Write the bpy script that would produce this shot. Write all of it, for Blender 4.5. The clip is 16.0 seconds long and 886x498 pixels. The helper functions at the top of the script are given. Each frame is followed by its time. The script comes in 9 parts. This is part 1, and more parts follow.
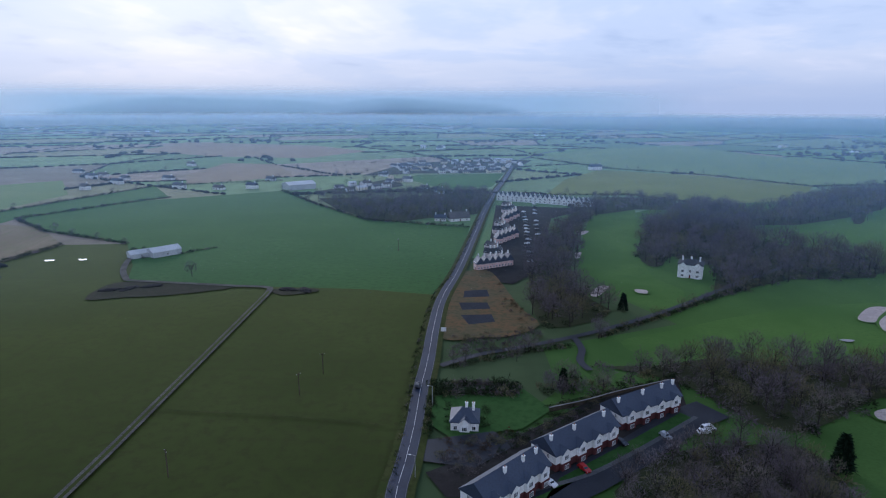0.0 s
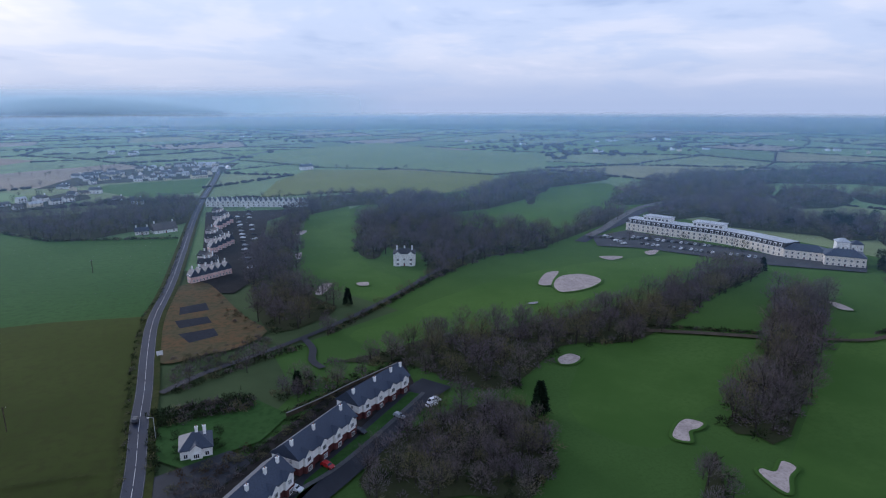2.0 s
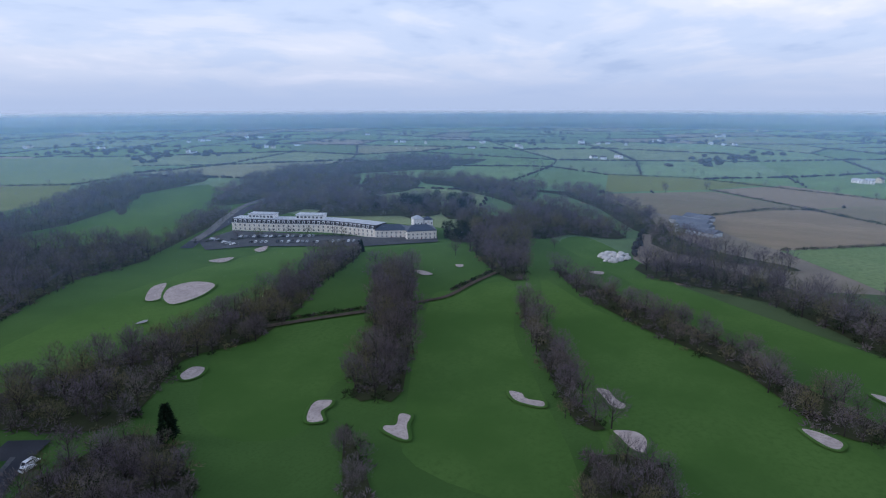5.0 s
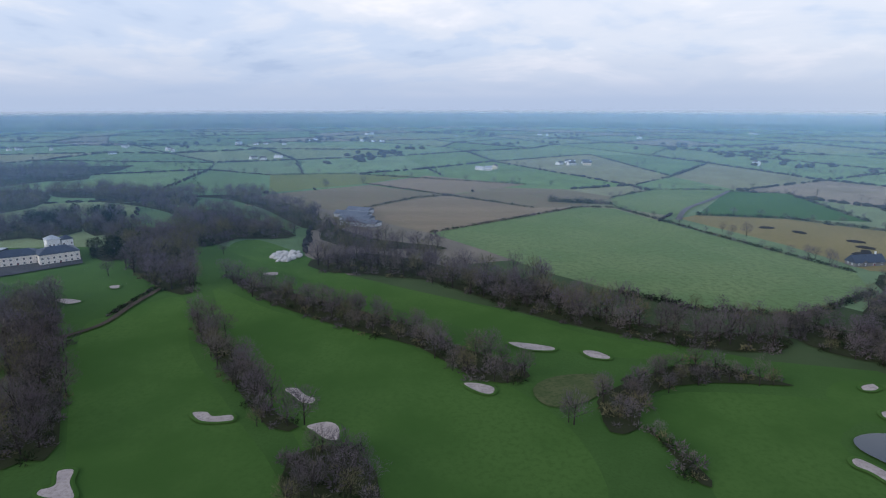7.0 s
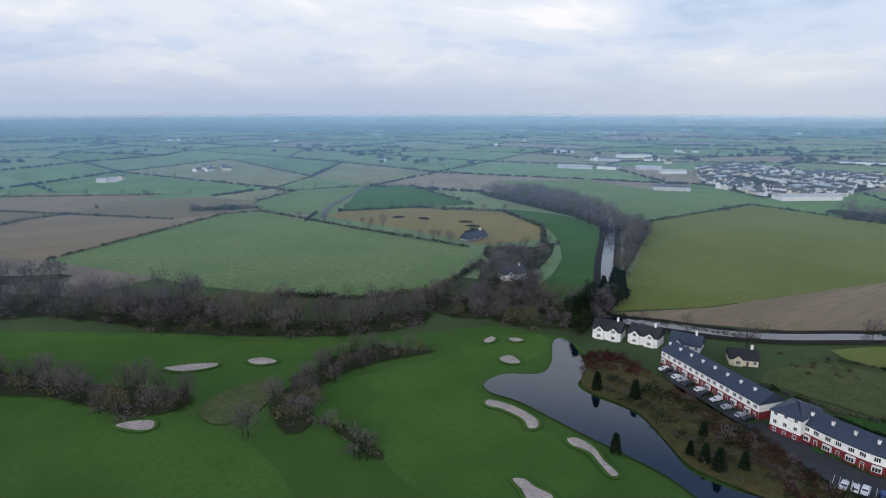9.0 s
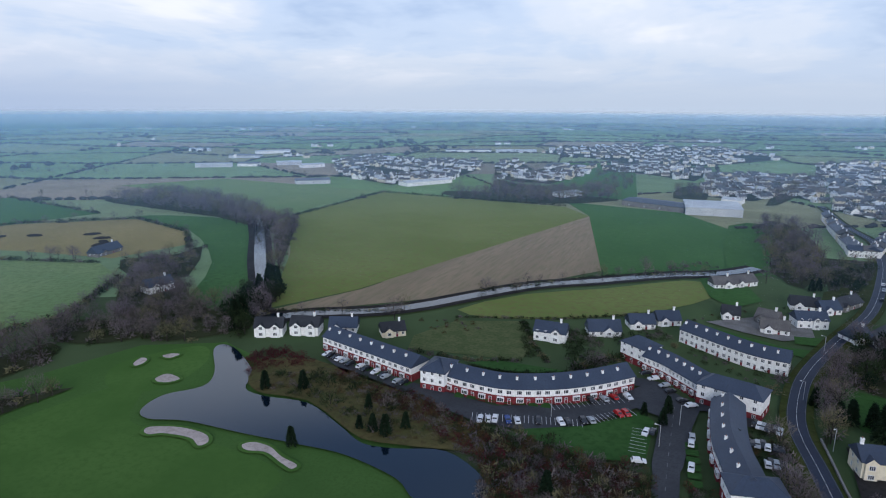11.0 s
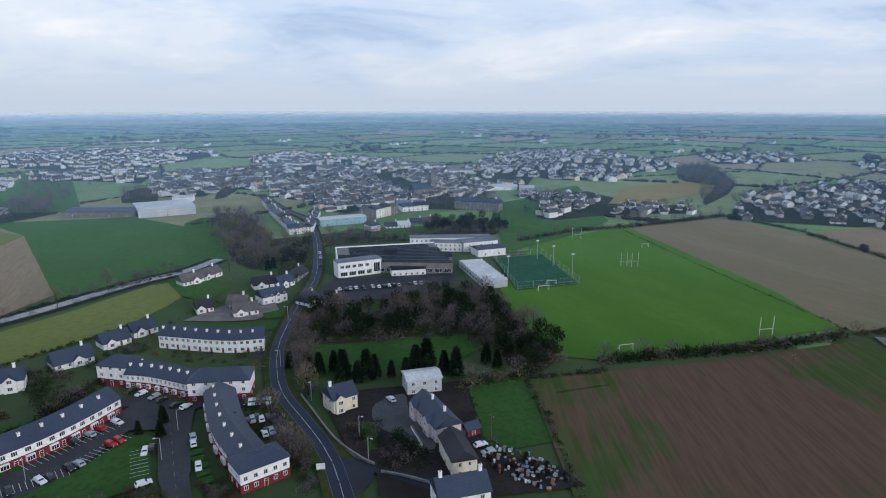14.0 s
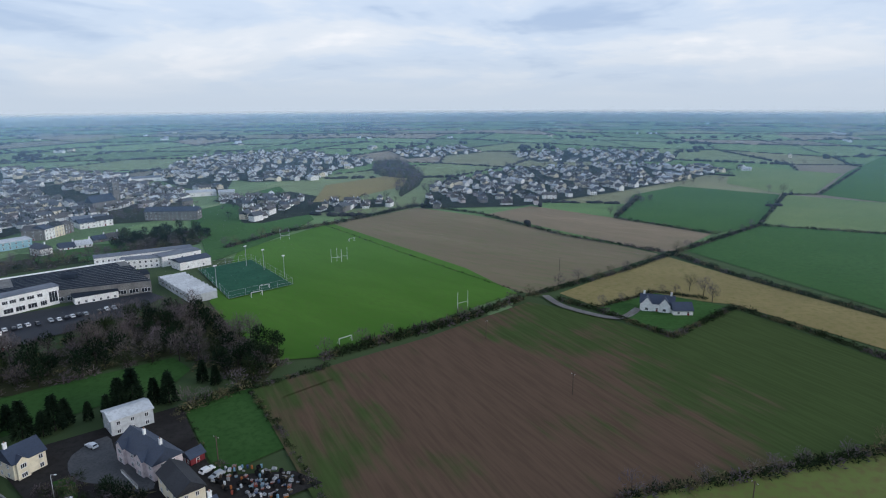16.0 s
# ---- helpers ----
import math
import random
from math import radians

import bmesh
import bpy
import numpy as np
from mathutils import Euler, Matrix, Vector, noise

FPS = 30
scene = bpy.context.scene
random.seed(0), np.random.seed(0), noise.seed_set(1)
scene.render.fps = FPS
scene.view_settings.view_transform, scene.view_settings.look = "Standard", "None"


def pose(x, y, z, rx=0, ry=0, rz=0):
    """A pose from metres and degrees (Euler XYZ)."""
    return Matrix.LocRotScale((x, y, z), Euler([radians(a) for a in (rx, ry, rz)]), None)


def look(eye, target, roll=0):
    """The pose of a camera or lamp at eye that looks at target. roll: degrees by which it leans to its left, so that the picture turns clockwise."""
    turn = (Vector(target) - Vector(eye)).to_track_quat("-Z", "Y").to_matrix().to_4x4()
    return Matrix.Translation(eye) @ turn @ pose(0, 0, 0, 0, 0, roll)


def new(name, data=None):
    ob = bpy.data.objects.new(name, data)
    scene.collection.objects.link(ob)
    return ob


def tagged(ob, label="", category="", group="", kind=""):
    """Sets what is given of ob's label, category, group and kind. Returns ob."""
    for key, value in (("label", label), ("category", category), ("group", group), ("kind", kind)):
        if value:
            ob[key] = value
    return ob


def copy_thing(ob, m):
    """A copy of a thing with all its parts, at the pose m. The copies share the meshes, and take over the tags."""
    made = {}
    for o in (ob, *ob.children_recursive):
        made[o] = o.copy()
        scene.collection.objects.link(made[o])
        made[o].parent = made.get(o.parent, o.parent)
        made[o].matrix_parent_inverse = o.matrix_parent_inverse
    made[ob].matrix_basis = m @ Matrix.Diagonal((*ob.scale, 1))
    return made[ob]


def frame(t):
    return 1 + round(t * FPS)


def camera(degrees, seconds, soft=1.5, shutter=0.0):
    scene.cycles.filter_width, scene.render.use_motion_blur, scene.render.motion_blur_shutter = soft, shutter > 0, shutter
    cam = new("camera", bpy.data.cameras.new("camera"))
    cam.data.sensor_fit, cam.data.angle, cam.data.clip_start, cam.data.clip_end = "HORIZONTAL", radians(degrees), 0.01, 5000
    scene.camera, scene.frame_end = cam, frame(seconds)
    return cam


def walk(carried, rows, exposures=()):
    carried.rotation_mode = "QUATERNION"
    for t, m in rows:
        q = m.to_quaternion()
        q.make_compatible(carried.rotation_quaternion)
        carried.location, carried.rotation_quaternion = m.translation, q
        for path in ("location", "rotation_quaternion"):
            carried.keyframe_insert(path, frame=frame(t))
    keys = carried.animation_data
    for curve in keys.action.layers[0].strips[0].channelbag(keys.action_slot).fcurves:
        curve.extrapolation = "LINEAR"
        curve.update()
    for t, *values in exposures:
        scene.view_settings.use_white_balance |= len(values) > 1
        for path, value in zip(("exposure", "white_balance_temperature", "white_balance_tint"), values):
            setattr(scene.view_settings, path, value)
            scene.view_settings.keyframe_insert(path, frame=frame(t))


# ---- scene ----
cam = camera(70.93, 16.0, soft=1.1)
PATH = [
    (0.0, pose(0, 0, 100, 76.85, -0.15, 1.17)),
    (0.5, pose(0, 0, 100, 76.86, -0.12, -5.91)),
    (1.0, pose(0, 0, 100, 76.89, -0.06, -12.22)),
    (1.5, pose(0, 0, 100, 76.88, -0.02, -18.48)),
    (2.0, pose(0, 0, 100, 76.89, 0.03, -24.90)),
    (2.5, pose(0, 0, 100, 76.88, 0.09, -31.03)),
    (3.0, pose(0, 0, 100, 76.85, 0.17, -36.81)),
    (3.5, pose(0, 0, 100, 76.86, 0.20, -42.06)),
    (3.7, pose(0, 0, 100, 76.85, 0.20, -44.24)),
    (5.8, pose(0, 0, 100, 76.68, 0.04, -72.11)),
    (6.0, pose(0, 0, 100, 76.68, 0.03, -75.09)),
    (6.5, pose(0, 0, 100, 76.69, 0.03, -82.86)),
    (7.0, pose(0, 0, 100, 76.68, 0.04, -91.02)),
    (7.5, pose(0, 0, 100, 76.69, 0.11, -99.61)),
    (8.0, pose(0, 0, 100, 76.64, 0.23, -108.03)),
    (8.2, pose(0, 0, 100, 76.68, 0.13, -111.10)),
    (10.3, pose(0, 0, 100, 76.72, -0.17, -143.20)),
    (10.5, pose(0, 0, 100, 76.60, -0.36, -146.48)),
    (11.0, pose(0, 0, 100, 76.68, -0.30, -155.18)),
    (11.5, pose(0, 0, 100, 76.71, -0.26, -162.81)),
    (12.0, pose(0, 0, 100, 76.76, -0.15, -170.86)),
    (12.5, pose(0, 0, 100, 76.76, -0.06, -179.69)),
    (13.0, pose(0, 0, 100, 76.76, 0.02, -187.71)),
    (13.5, pose(0, 0, 100, 76.75, -0.01, -195.54)),
    (14.0, pose(0, 0, 100, 76.76, 0.02, -203.22)),
    (14.5, pose(0, 0, 100, 76.75, 0.15, -210.56)),
    (15.0, pose(0, 0, 100, 76.72, 0.12, -217.23)),
    (15.5, pose(0, 0, 100, 76.71, 0.13, -223.57)),
    (16.0, pose(0, 0, 100, 76.69, 0.26, -230.24)),
]
walk(cam, PATH, [(0, -0.15, 5600, 17), (3, -0.08, 5850, 18), (5, -0.05, 5850, 16), (6.5, -0.05, 5950, 14), (8, -0.06, 6450, 12), (11, -0.1, 5900, 12), (16, -0.06, 6200, 10)])

# ---- sky, sun ----
world = bpy.data.worlds.new("overcast_sky")
scene.world = world
world.use_nodes = True


def nodes_of(tree):
    tree.nodes.clear()

    def add(kind, **values):
        n = tree.nodes.new(kind)
        for key, value in values.items():
            if key in n.inputs:
                n.inputs[key].default_value = value
        return n

    return add, tree.links.new


def ramp(add, stops, interpolation="EASE"):
    n = add("ShaderNodeValToRGB")
    n.color_ramp.interpolation = interpolation
    els = n.color_ramp.elements
    for k, (p, c) in enumerate(stops):
        e = els[k] if k < 2 else els.new(p)
        e.position, e.color = p, (*c, 1)
    return n


def build_sky():
    add, link = nodes_of(world.node_tree)
    out = add("ShaderNodeOutputWorld")
    back = add("ShaderNodeBackground", Strength=SKY_STRENGTH)
    coord = add("ShaderNodeTexCoord")
    sep = add("ShaderNodeSeparateXYZ")
    link(coord.outputs["Generated"], sep.inputs[0])
    # clear sky behind the cloud
    sky = add("ShaderNodeTexSky")
    sky.sky_type, sky.sun_disc = "NISHITA", False
    sky.sun_elevation, sky.sun_rotation = radians(SUN_ELEVATION), radians(SUN_ROTATION)
    dim = add("ShaderNodeVectorMath")
    dim.operation = "SCALE"
    dim.inputs["Scale"].default_value = 0.1
    link(sky.outputs[0], dim.inputs[0])
    # cloud deck: flat layer seen in perspective
    up = add("ShaderNodeMath")
    up.operation = "ADD"
    up.inputs[1].default_value = 0.19
    top = add("ShaderNodeMath")
    top.operation = "MAXIMUM"
    top.inputs[1].default_value = 0.0
    link(sep.outputs[2], top.inputs[0])
    link(top.outputs[0], up.inputs[0])
    px = add("ShaderNodeMath")
    py = add("ShaderNodeMath")
    px.operation = py.operation = "DIVIDE"
    link(sep.outputs[0], px.inputs[0])
    link(up.outputs[0], px.inputs[1])
    link(sep.outputs[1], py.inputs[0])
    link(up.outputs[0], py.inputs[1])
    flat = add("ShaderNodeCombineXYZ")
    link(px.outputs[0], flat.inputs[0])
    link(py.outputs[0], flat.inputs[1])
    big = add("ShaderNodeTexNoise", Scale=0.62, Detail=5.0, Roughness=0.55, Distortion=0.6)
    small = add("ShaderNodeTexNoise", Scale=1.7, Detail=4.0, Roughness=0.55, Distortion=0.3)
    link(flat.outputs[0], big.inputs["Vector"])
    link(flat.outputs[0], small.inputs["Vector"])
    both = add("ShaderNodeMix", Factor=0.3)
    both.data_type = "FLOAT"
    link(big.outputs[0], both.inputs[2])
    link(small.outputs[0], both.inputs[3])
    cloud = ramp(add, CLOUD)
    link(both.outputs[0], cloud.inputs[0])
    deck = add("ShaderNodeMix", Factor=0.92)
    deck.data_type = "RGBA"
    link(dim.outputs[0], deck.inputs[6])
    link(cloud.outputs[0], deck.inputs[7])
    # air light low down at the horizon
    low = ramp(add, [(0.0, (1, 1, 1)), (0.015, (0.88, 0.88, 0.88)), (0.045, (0.55, 0.55, 0.55)), (0.085, (0.2, 0.2, 0.2)), (0.15, (0.0, 0.0, 0.0))])
    link(top.outputs[0], low.inputs[0])
    mix = add("ShaderNodeMix")
    mix.data_type = "RGBA"
    side = add("ShaderNodeVectorMath")
    side.operation = "DOT_PRODUCT"
    side.inputs[1].default_value = (0.9, 0.45, 0)
    link(coord.outputs["Generated"], side.inputs[0])
    air = ramp(add, [(0.0, AIR_WEST), (0.75, AIR_EAST)])
    link(side.outputs["Value"], air.inputs[0])
    link(air.outputs[0], mix.inputs[7])
    link(low.outputs[0], mix.inputs[0])
    # unseen sky: bright band, then dark blue, added to shape lake reflection and ground light
    thick = ramp(add, [(0.0, (1, 1, 1)), (0.2, (1, 1, 1)), (0.32, (1.3, 1.27, 1.25)), (0.4, (1.25, 1.23, 1.22)), (0.52, (0.34, 0.45, 0.64)), (0.75, (0.52, 0.59, 0.7)), (1.0, (0.66, 0.7, 0.76))])
    link(top.outputs[0], thick.inputs[0])
    veil = add("ShaderNodeMix", Factor=1.0)
    veil.data_type, veil.blend_type = "RGBA", "MULTIPLY"
    link(deck.outputs[2], veil.inputs[6])
    link(thick.outputs[0], veil.inputs[7])
    link(veil.outputs[2], mix.inputs[6])
    link(mix.outputs[2], back.inputs[0])
    link(back.outputs[0], out.inputs[0])


SKY_STRENGTH, SUN_ELEVATION, SUN_ROTATION = 1.22, 16, -25
AIR_WEST, AIR_EAST = (0.50, 0.56, 0.63), (0.40, 0.475, 0.60)
CLOUD = [(0.35, (0.40, 0.50, 0.67)), (0.45, (0.58, 0.66, 0.78)), (0.53, (0.72, 0.75, 0.80)), (0.63, (0.92, 0.89, 0.88))]
build_sky()
sun = new("sun", bpy.data.lights.new("sun", "SUN"))
sun.data.energy, sun.data.angle, sun.data.color = 1.6, radians(28), (1.0, 0.96, 0.9)
sun.matrix_world = look((0, 0, 0), (-math.sin(radians(SUN_ROTATION)), -math.cos(radians(SUN_ROTATION)), -math.tan(radians(SUN_ELEVATION))))


ROW_TURN = -66  # run of the furrows


# ---- materials ----
NAP = 0.1  # stalks that catch the light at a low angle
def material(name, a, b, fine=4.0, coarse=0.12, rough=0.85, bump=0.0, c=None, metal=0.0, per_object=0.0, per_island=0.0, stretch=None, nap=0.0):
    """Two-scale mottled surface: a and b by a coarse noise, c by a fine one."""
    m = bpy.data.materials.new(name)
    m.use_nodes = True
    add, link = nodes_of(m.node_tree)
    out = add("ShaderNodeOutputMaterial")
    b_node = add("ShaderNodeBsdfPrincipled", Roughness=rough, Metallic=metal)
    b_node.inputs["Specular IOR Level"].default_value = 0.5 if rough < 0.6 else 0.2 if rough < 0.8 else 0.06
    if nap:
        b_node.inputs["Sheen Weight"].default_value, b_node.inputs["Sheen Roughness"].default_value = nap, 0.45
        b_node.inputs["Sheen Tint"].default_value = (*[x / max(b) for x in b], 1)
    geo = add("ShaderNodeNewGeometry")
    vec = geo.outputs["Position"]
    if stretch:
        mp = add("ShaderNodeMapping")
        mp.inputs["Rotation"].default_value = (0, 0, radians(stretch[0]))
        mp.inputs["Scale"].default_value = (stretch[1], stretch[2], 1)
        link(vec, mp.inputs[0])
        vec = mp.outputs[0]
    n1 = add("ShaderNodeTexNoise", Scale=coarse, Detail=4.0, Roughness=0.6)
    n2 = add("ShaderNodeTexNoise", Scale=fine, Detail=5.0, Roughness=0.65)
    link(vec, n1.inputs["Vector"])
    link(vec, n2.inputs["Vector"])
    r1 = ramp(add, [(0.36, a), (0.64, b)])
    link(n1.outputs[0], r1.inputs[0])
    c = c or tuple(0.6 * (x + y) / 2 for x, y in zip(a, b))
    r2 = ramp(add, [(0.42, (0, 0, 0)), (0.68, (0.75, 0.75, 0.75))])
    link(n2.outputs[0], r2.inputs[0])
    mix = add("ShaderNodeMix")
    mix.data_type = "RGBA"
    mix.inputs[7].default_value = (*c, 1)
    link(r2.outputs[0], mix.inputs[0])
    link(r1.outputs[0], mix.inputs[6])
    col = mix.outputs[2]
    if per_object or per_island:
        src = add("ShaderNodeObjectInfo").outputs["Random"] if per_object else geo.outputs["Random Per Island"]
        k = per_object or per_island
        mr = add("ShaderNodeMapRange")
        mr.inputs[3].default_value, mr.inputs[4].default_value = 1 - k, 1 + k
        link(src, mr.inputs[0])
        hs = add("ShaderNodeHueSaturation")
        link(mr.outputs[0], hs.inputs["Value"])
        link(col, hs.inputs["Color"])
        col = hs.outputs[0]
    link(col, b_node.inputs["Base Color"])
    if bump:
        bn = add("ShaderNodeBump", Strength=bump, Distance=0.3)
        link(n2.outputs[0], bn.inputs["Height"])
        link(bn.outputs[0], b_node.inputs["Normal"])
    link(b_node.outputs[0], out.inputs[0])
    return m


def palette_material(name, colours):
    """Fields: each separate patch takes a colour of its own."""
    m = bpy.data.materials.new(name)
    m.use_nodes = True
    add, link = nodes_of(m.node_tree)
    out = add("ShaderNodeOutputMaterial")
    b_node = add("ShaderNodeBsdfPrincipled", Roughness=0.95)
    b_node.inputs["Specular IOR Level"].default_value = 0.06
    b_node.inputs["Sheen Weight"].default_value, b_node.inputs["Sheen Roughness"].default_value = NAP, 0.45
    b_node.inputs["Sheen Tint"].default_value = (0.75, 1, 0.5, 1)
    geo = add("ShaderNodeNewGeometry")
    r1 = ramp(add, [(k / len(colours), c) for k, c in enumerate(colours)], "CONSTANT")
    link(geo.outputs["Random Per Island"], r1.inputs[0])
    n2 = add("ShaderNodeTexNoise", Scale=0.02, Detail=6.0, Roughness=0.7)
    link(geo.outputs["Position"], n2.inputs["Vector"])
    mr = add("ShaderNodeMapRange")
    mr.inputs[1].default_value, mr.inputs[2].default_value = 0.3, 0.7
    mr.inputs[3].default_value, mr.inputs[4].default_value = 0.72, 1.28
    link(n2.outputs[0], mr.inputs[0])
    hs = add("ShaderNodeHueSaturation")
    link(mr.outputs[0], hs.inputs["Value"])
    link(r1.outputs[0], hs.inputs["Color"])
    link(hs.outputs[0], b_node.inputs["Base Color"])
    link(b_node.outputs[0], out.inputs[0])
    return m


# Translucent sheet whose blue tint stands in for the haze of distance.
def haze_material(thick, rise, low, high, least, tint, towards=(0.95, 0.3, 0), span=(0.1, 0.75)):
    m = bpy.data.materials.new("painted_haze")
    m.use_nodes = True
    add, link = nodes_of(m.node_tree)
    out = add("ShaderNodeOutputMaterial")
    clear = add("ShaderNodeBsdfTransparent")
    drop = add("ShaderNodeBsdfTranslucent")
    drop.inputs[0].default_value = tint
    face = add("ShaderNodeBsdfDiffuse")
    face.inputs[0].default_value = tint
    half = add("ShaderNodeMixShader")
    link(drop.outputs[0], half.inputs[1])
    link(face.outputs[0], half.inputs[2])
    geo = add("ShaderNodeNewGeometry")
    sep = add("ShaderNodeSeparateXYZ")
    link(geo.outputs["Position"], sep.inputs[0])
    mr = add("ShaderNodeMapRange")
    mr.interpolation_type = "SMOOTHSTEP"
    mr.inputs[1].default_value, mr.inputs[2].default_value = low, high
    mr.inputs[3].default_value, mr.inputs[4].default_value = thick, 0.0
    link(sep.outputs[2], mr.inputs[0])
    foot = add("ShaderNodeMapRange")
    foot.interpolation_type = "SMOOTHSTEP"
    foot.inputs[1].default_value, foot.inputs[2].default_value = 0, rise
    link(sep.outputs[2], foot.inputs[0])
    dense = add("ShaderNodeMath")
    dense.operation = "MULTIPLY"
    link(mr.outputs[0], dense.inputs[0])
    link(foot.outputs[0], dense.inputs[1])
    # the painted haze is stronger towards the given side
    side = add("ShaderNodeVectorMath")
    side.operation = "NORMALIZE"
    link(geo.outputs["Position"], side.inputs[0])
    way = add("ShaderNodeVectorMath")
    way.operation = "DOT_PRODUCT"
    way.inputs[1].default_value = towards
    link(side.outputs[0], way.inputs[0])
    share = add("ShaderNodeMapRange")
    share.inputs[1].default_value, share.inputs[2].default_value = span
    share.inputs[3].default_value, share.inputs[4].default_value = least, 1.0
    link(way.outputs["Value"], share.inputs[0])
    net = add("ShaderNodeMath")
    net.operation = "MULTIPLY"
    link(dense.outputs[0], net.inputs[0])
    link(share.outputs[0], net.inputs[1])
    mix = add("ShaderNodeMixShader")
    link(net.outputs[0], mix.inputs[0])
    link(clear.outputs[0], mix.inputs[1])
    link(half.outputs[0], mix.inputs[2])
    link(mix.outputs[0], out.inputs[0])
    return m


M = {}
M["golf"] = material("golf_rough_grass", (0.03952, 0.0848, 0.01938), (0.05096, 0.1018, 0.02508), 0.9, 0.03, 0.95, 0.03, c=(0.03744, 0.07844, 0.01805), nap=NAP)
M["fairway"] = material("mown_fairway_grass", (0.03888, 0.0896, 0.01757), (0.06264, 0.121, 0.02755), 0.5, 0.018, 0.95, c=(0.0432, 0.09184, 0.01947), nap=NAP)
M["pasture"] = material("grazed_winter_pasture", (0.02684, 0.0372, 0.008187), (0.03612, 0.04792, 0.01137), 0.25, 0.02, 0.95, c=(0.02578, 0.02818, 0.009098), nap=NAP)
M["green"] = material("green_sown_field", (0.0306, 0.07795, 0.02168), (0.04079, 0.09219, 0.02708), 0.3, 0.015, 0.95, nap=NAP)
M["palegreen"] = material("pale_green_pasture", (0.1166, 0.1824, 0.07187), (0.151, 0.2068, 0.08384), 0.3, 0.015, 0.95, nap=NAP)
M["olive"] = material("olive_grass_field", (0.1037, 0.1376, 0.0338), (0.1349, 0.1652, 0.0507), 0.3, 0.012, 0.95, c=(0.1244, 0.0991, 0.0451), nap=NAP)
M["stubble"] = material("brown_stubble_field", (0.2022, 0.157, 0.1059), (0.2496, 0.1912, 0.1285), 0.35, 0.02, 0.95, c=(0.1428, 0.1366, 0.07563), stretch=(47.25, 1.35, 0.162), nap=NAP)
M["plough"] = material("patchy_ploughed_soil", (0.150, 0.122, 0.080), (0.190, 0.152, 0.100), 0.25, 0.012, 0.95, c=(0.105, 0.128, 0.055), stretch=(37.8, 1.35, 0.162), nap=NAP)
M["tan"] = material("tan_cut_field", (0.1996, 0.1626, 0.07144), (0.2395, 0.1931, 0.08574), 0.3, 0.02, 0.95, c=(0.1497, 0.1422, 0.04763), nap=NAP)
M["scrub"] = material("orange_brown_rough_ground", (0.144, 0.0864, 0.04185), (0.108, 0.0864, 0.0465), 0.4, 0.06, 0.95, c=(0.054, 0.0624, 0.0279))
M["lawn"] = material("bright_garden_lawn", (0.0263, 0.06758, 0.01667), (0.03446, 0.07989, 0.02167), 0.5, 0.05, 0.95, nap=NAP)
M["moss"] = material("mossy_verge", (0.036, 0.051, 0.012), (0.054, 0.06, 0.018), 0.5, 0.1, 0.95)
M["tarmac"] = material("damp_tarmac", (0.01542, 0.01831, 0.02529), (0.02203, 0.02572, 0.03494), 1.5, 0.08, 0.62, c=(0.01322, 0.01484, 0.02108))
M["road"] = material("worn_damp_road_tarmac", (0.013, 0.020, 0.040), (0.019, 0.028, 0.053), 1.5, 0.08, 0.6, c=(0.010, 0.015, 0.030))
M["gravel"] = material("grey_gravel", (0.16, 0.15, 0.14), (0.22, 0.21, 0.2), 2.0, 0.15, 0.95)
M["track"] = material("stony_muddy_track", (0.085, 0.078, 0.07), (0.13, 0.12, 0.108), 1.2, 0.1, 0.95, c=(0.05, 0.052, 0.028))
M["brownstone"] = material("mossy_brown_stone", (0.075, 0.06, 0.045), (0.11, 0.085, 0.065), 1.5, 0.2, 0.9, 0.3, c=(0.05, 0.05, 0.028))
M["rough_tufts"] = material("rough_tufted_grass", (0.075, 0.095, 0.036), (0.105, 0.115, 0.05), 0.8, 0.15, 0.95, c=(0.05, 0.075, 0.025))
M["forecourt"] = material("worn_grey_forecourt", (0.075, 0.078, 0.082), (0.105, 0.105, 0.108), 1.2, 0.08, 0.8, c=(0.055, 0.057, 0.06))
M["mud"] = material("trodden_mud_and_grass", (0.035, 0.034, 0.020), (0.05, 0.045, 0.03), 0.5, 0.08, 0.95, c=(0.028, 0.036, 0.014))
M["estate_tarmac"] = material("worn_estate_tarmac", (0.038, 0.040, 0.046), (0.052, 0.054, 0.060), 1.2, 0.08, 0.75, c=(0.03, 0.031, 0.036))
M["dirt"] = material("brown_yard_dirt", (0.02592, 0.0228, 0.02214), (0.03672, 0.0342, 0.03198), 0.8, 0.1, 0.95, 0.2)
M["worn_paint"] = material("worn_road_paint", (0.11, 0.115, 0.12), (0.2, 0.2, 0.2), 1.2, 0.1, 0.7)
M["paint"] = material("white_road_paint", (0.55, 0.55, 0.55), (0.65, 0.65, 0.65), 3, 0.3, 0.7)
M["litter"] = material("wet_leaf_litter", (0.034, 0.038, 0.020), (0.044, 0.050, 0.024), 0.7, 0.06, 0.95, c=(0.032, 0.042, 0.016))
M["sand"] = material("pale_bunker_sand", (0.4082, 0.3412, 0.3111), (0.5054, 0.418, 0.3766), 0.9, 0.15, 0.95, 0.2)
M["limestone"] = material("pale_limestone", (0.55, 0.53, 0.5), (0.7, 0.67, 0.64), 1.2, 0.3, 0.9, 0.3, c=(0.35, 0.33, 0.31))
M["clay"] = material("terracotta_clay", (0.3, 0.15, 0.1), (0.36, 0.19, 0.13), 4, 0.5, 0.85)
M["kerb"] = material("concrete_kerb", (0.196, 0.189, 0.182), (0.252, 0.245, 0.231), 2, 0.3, 0.9)
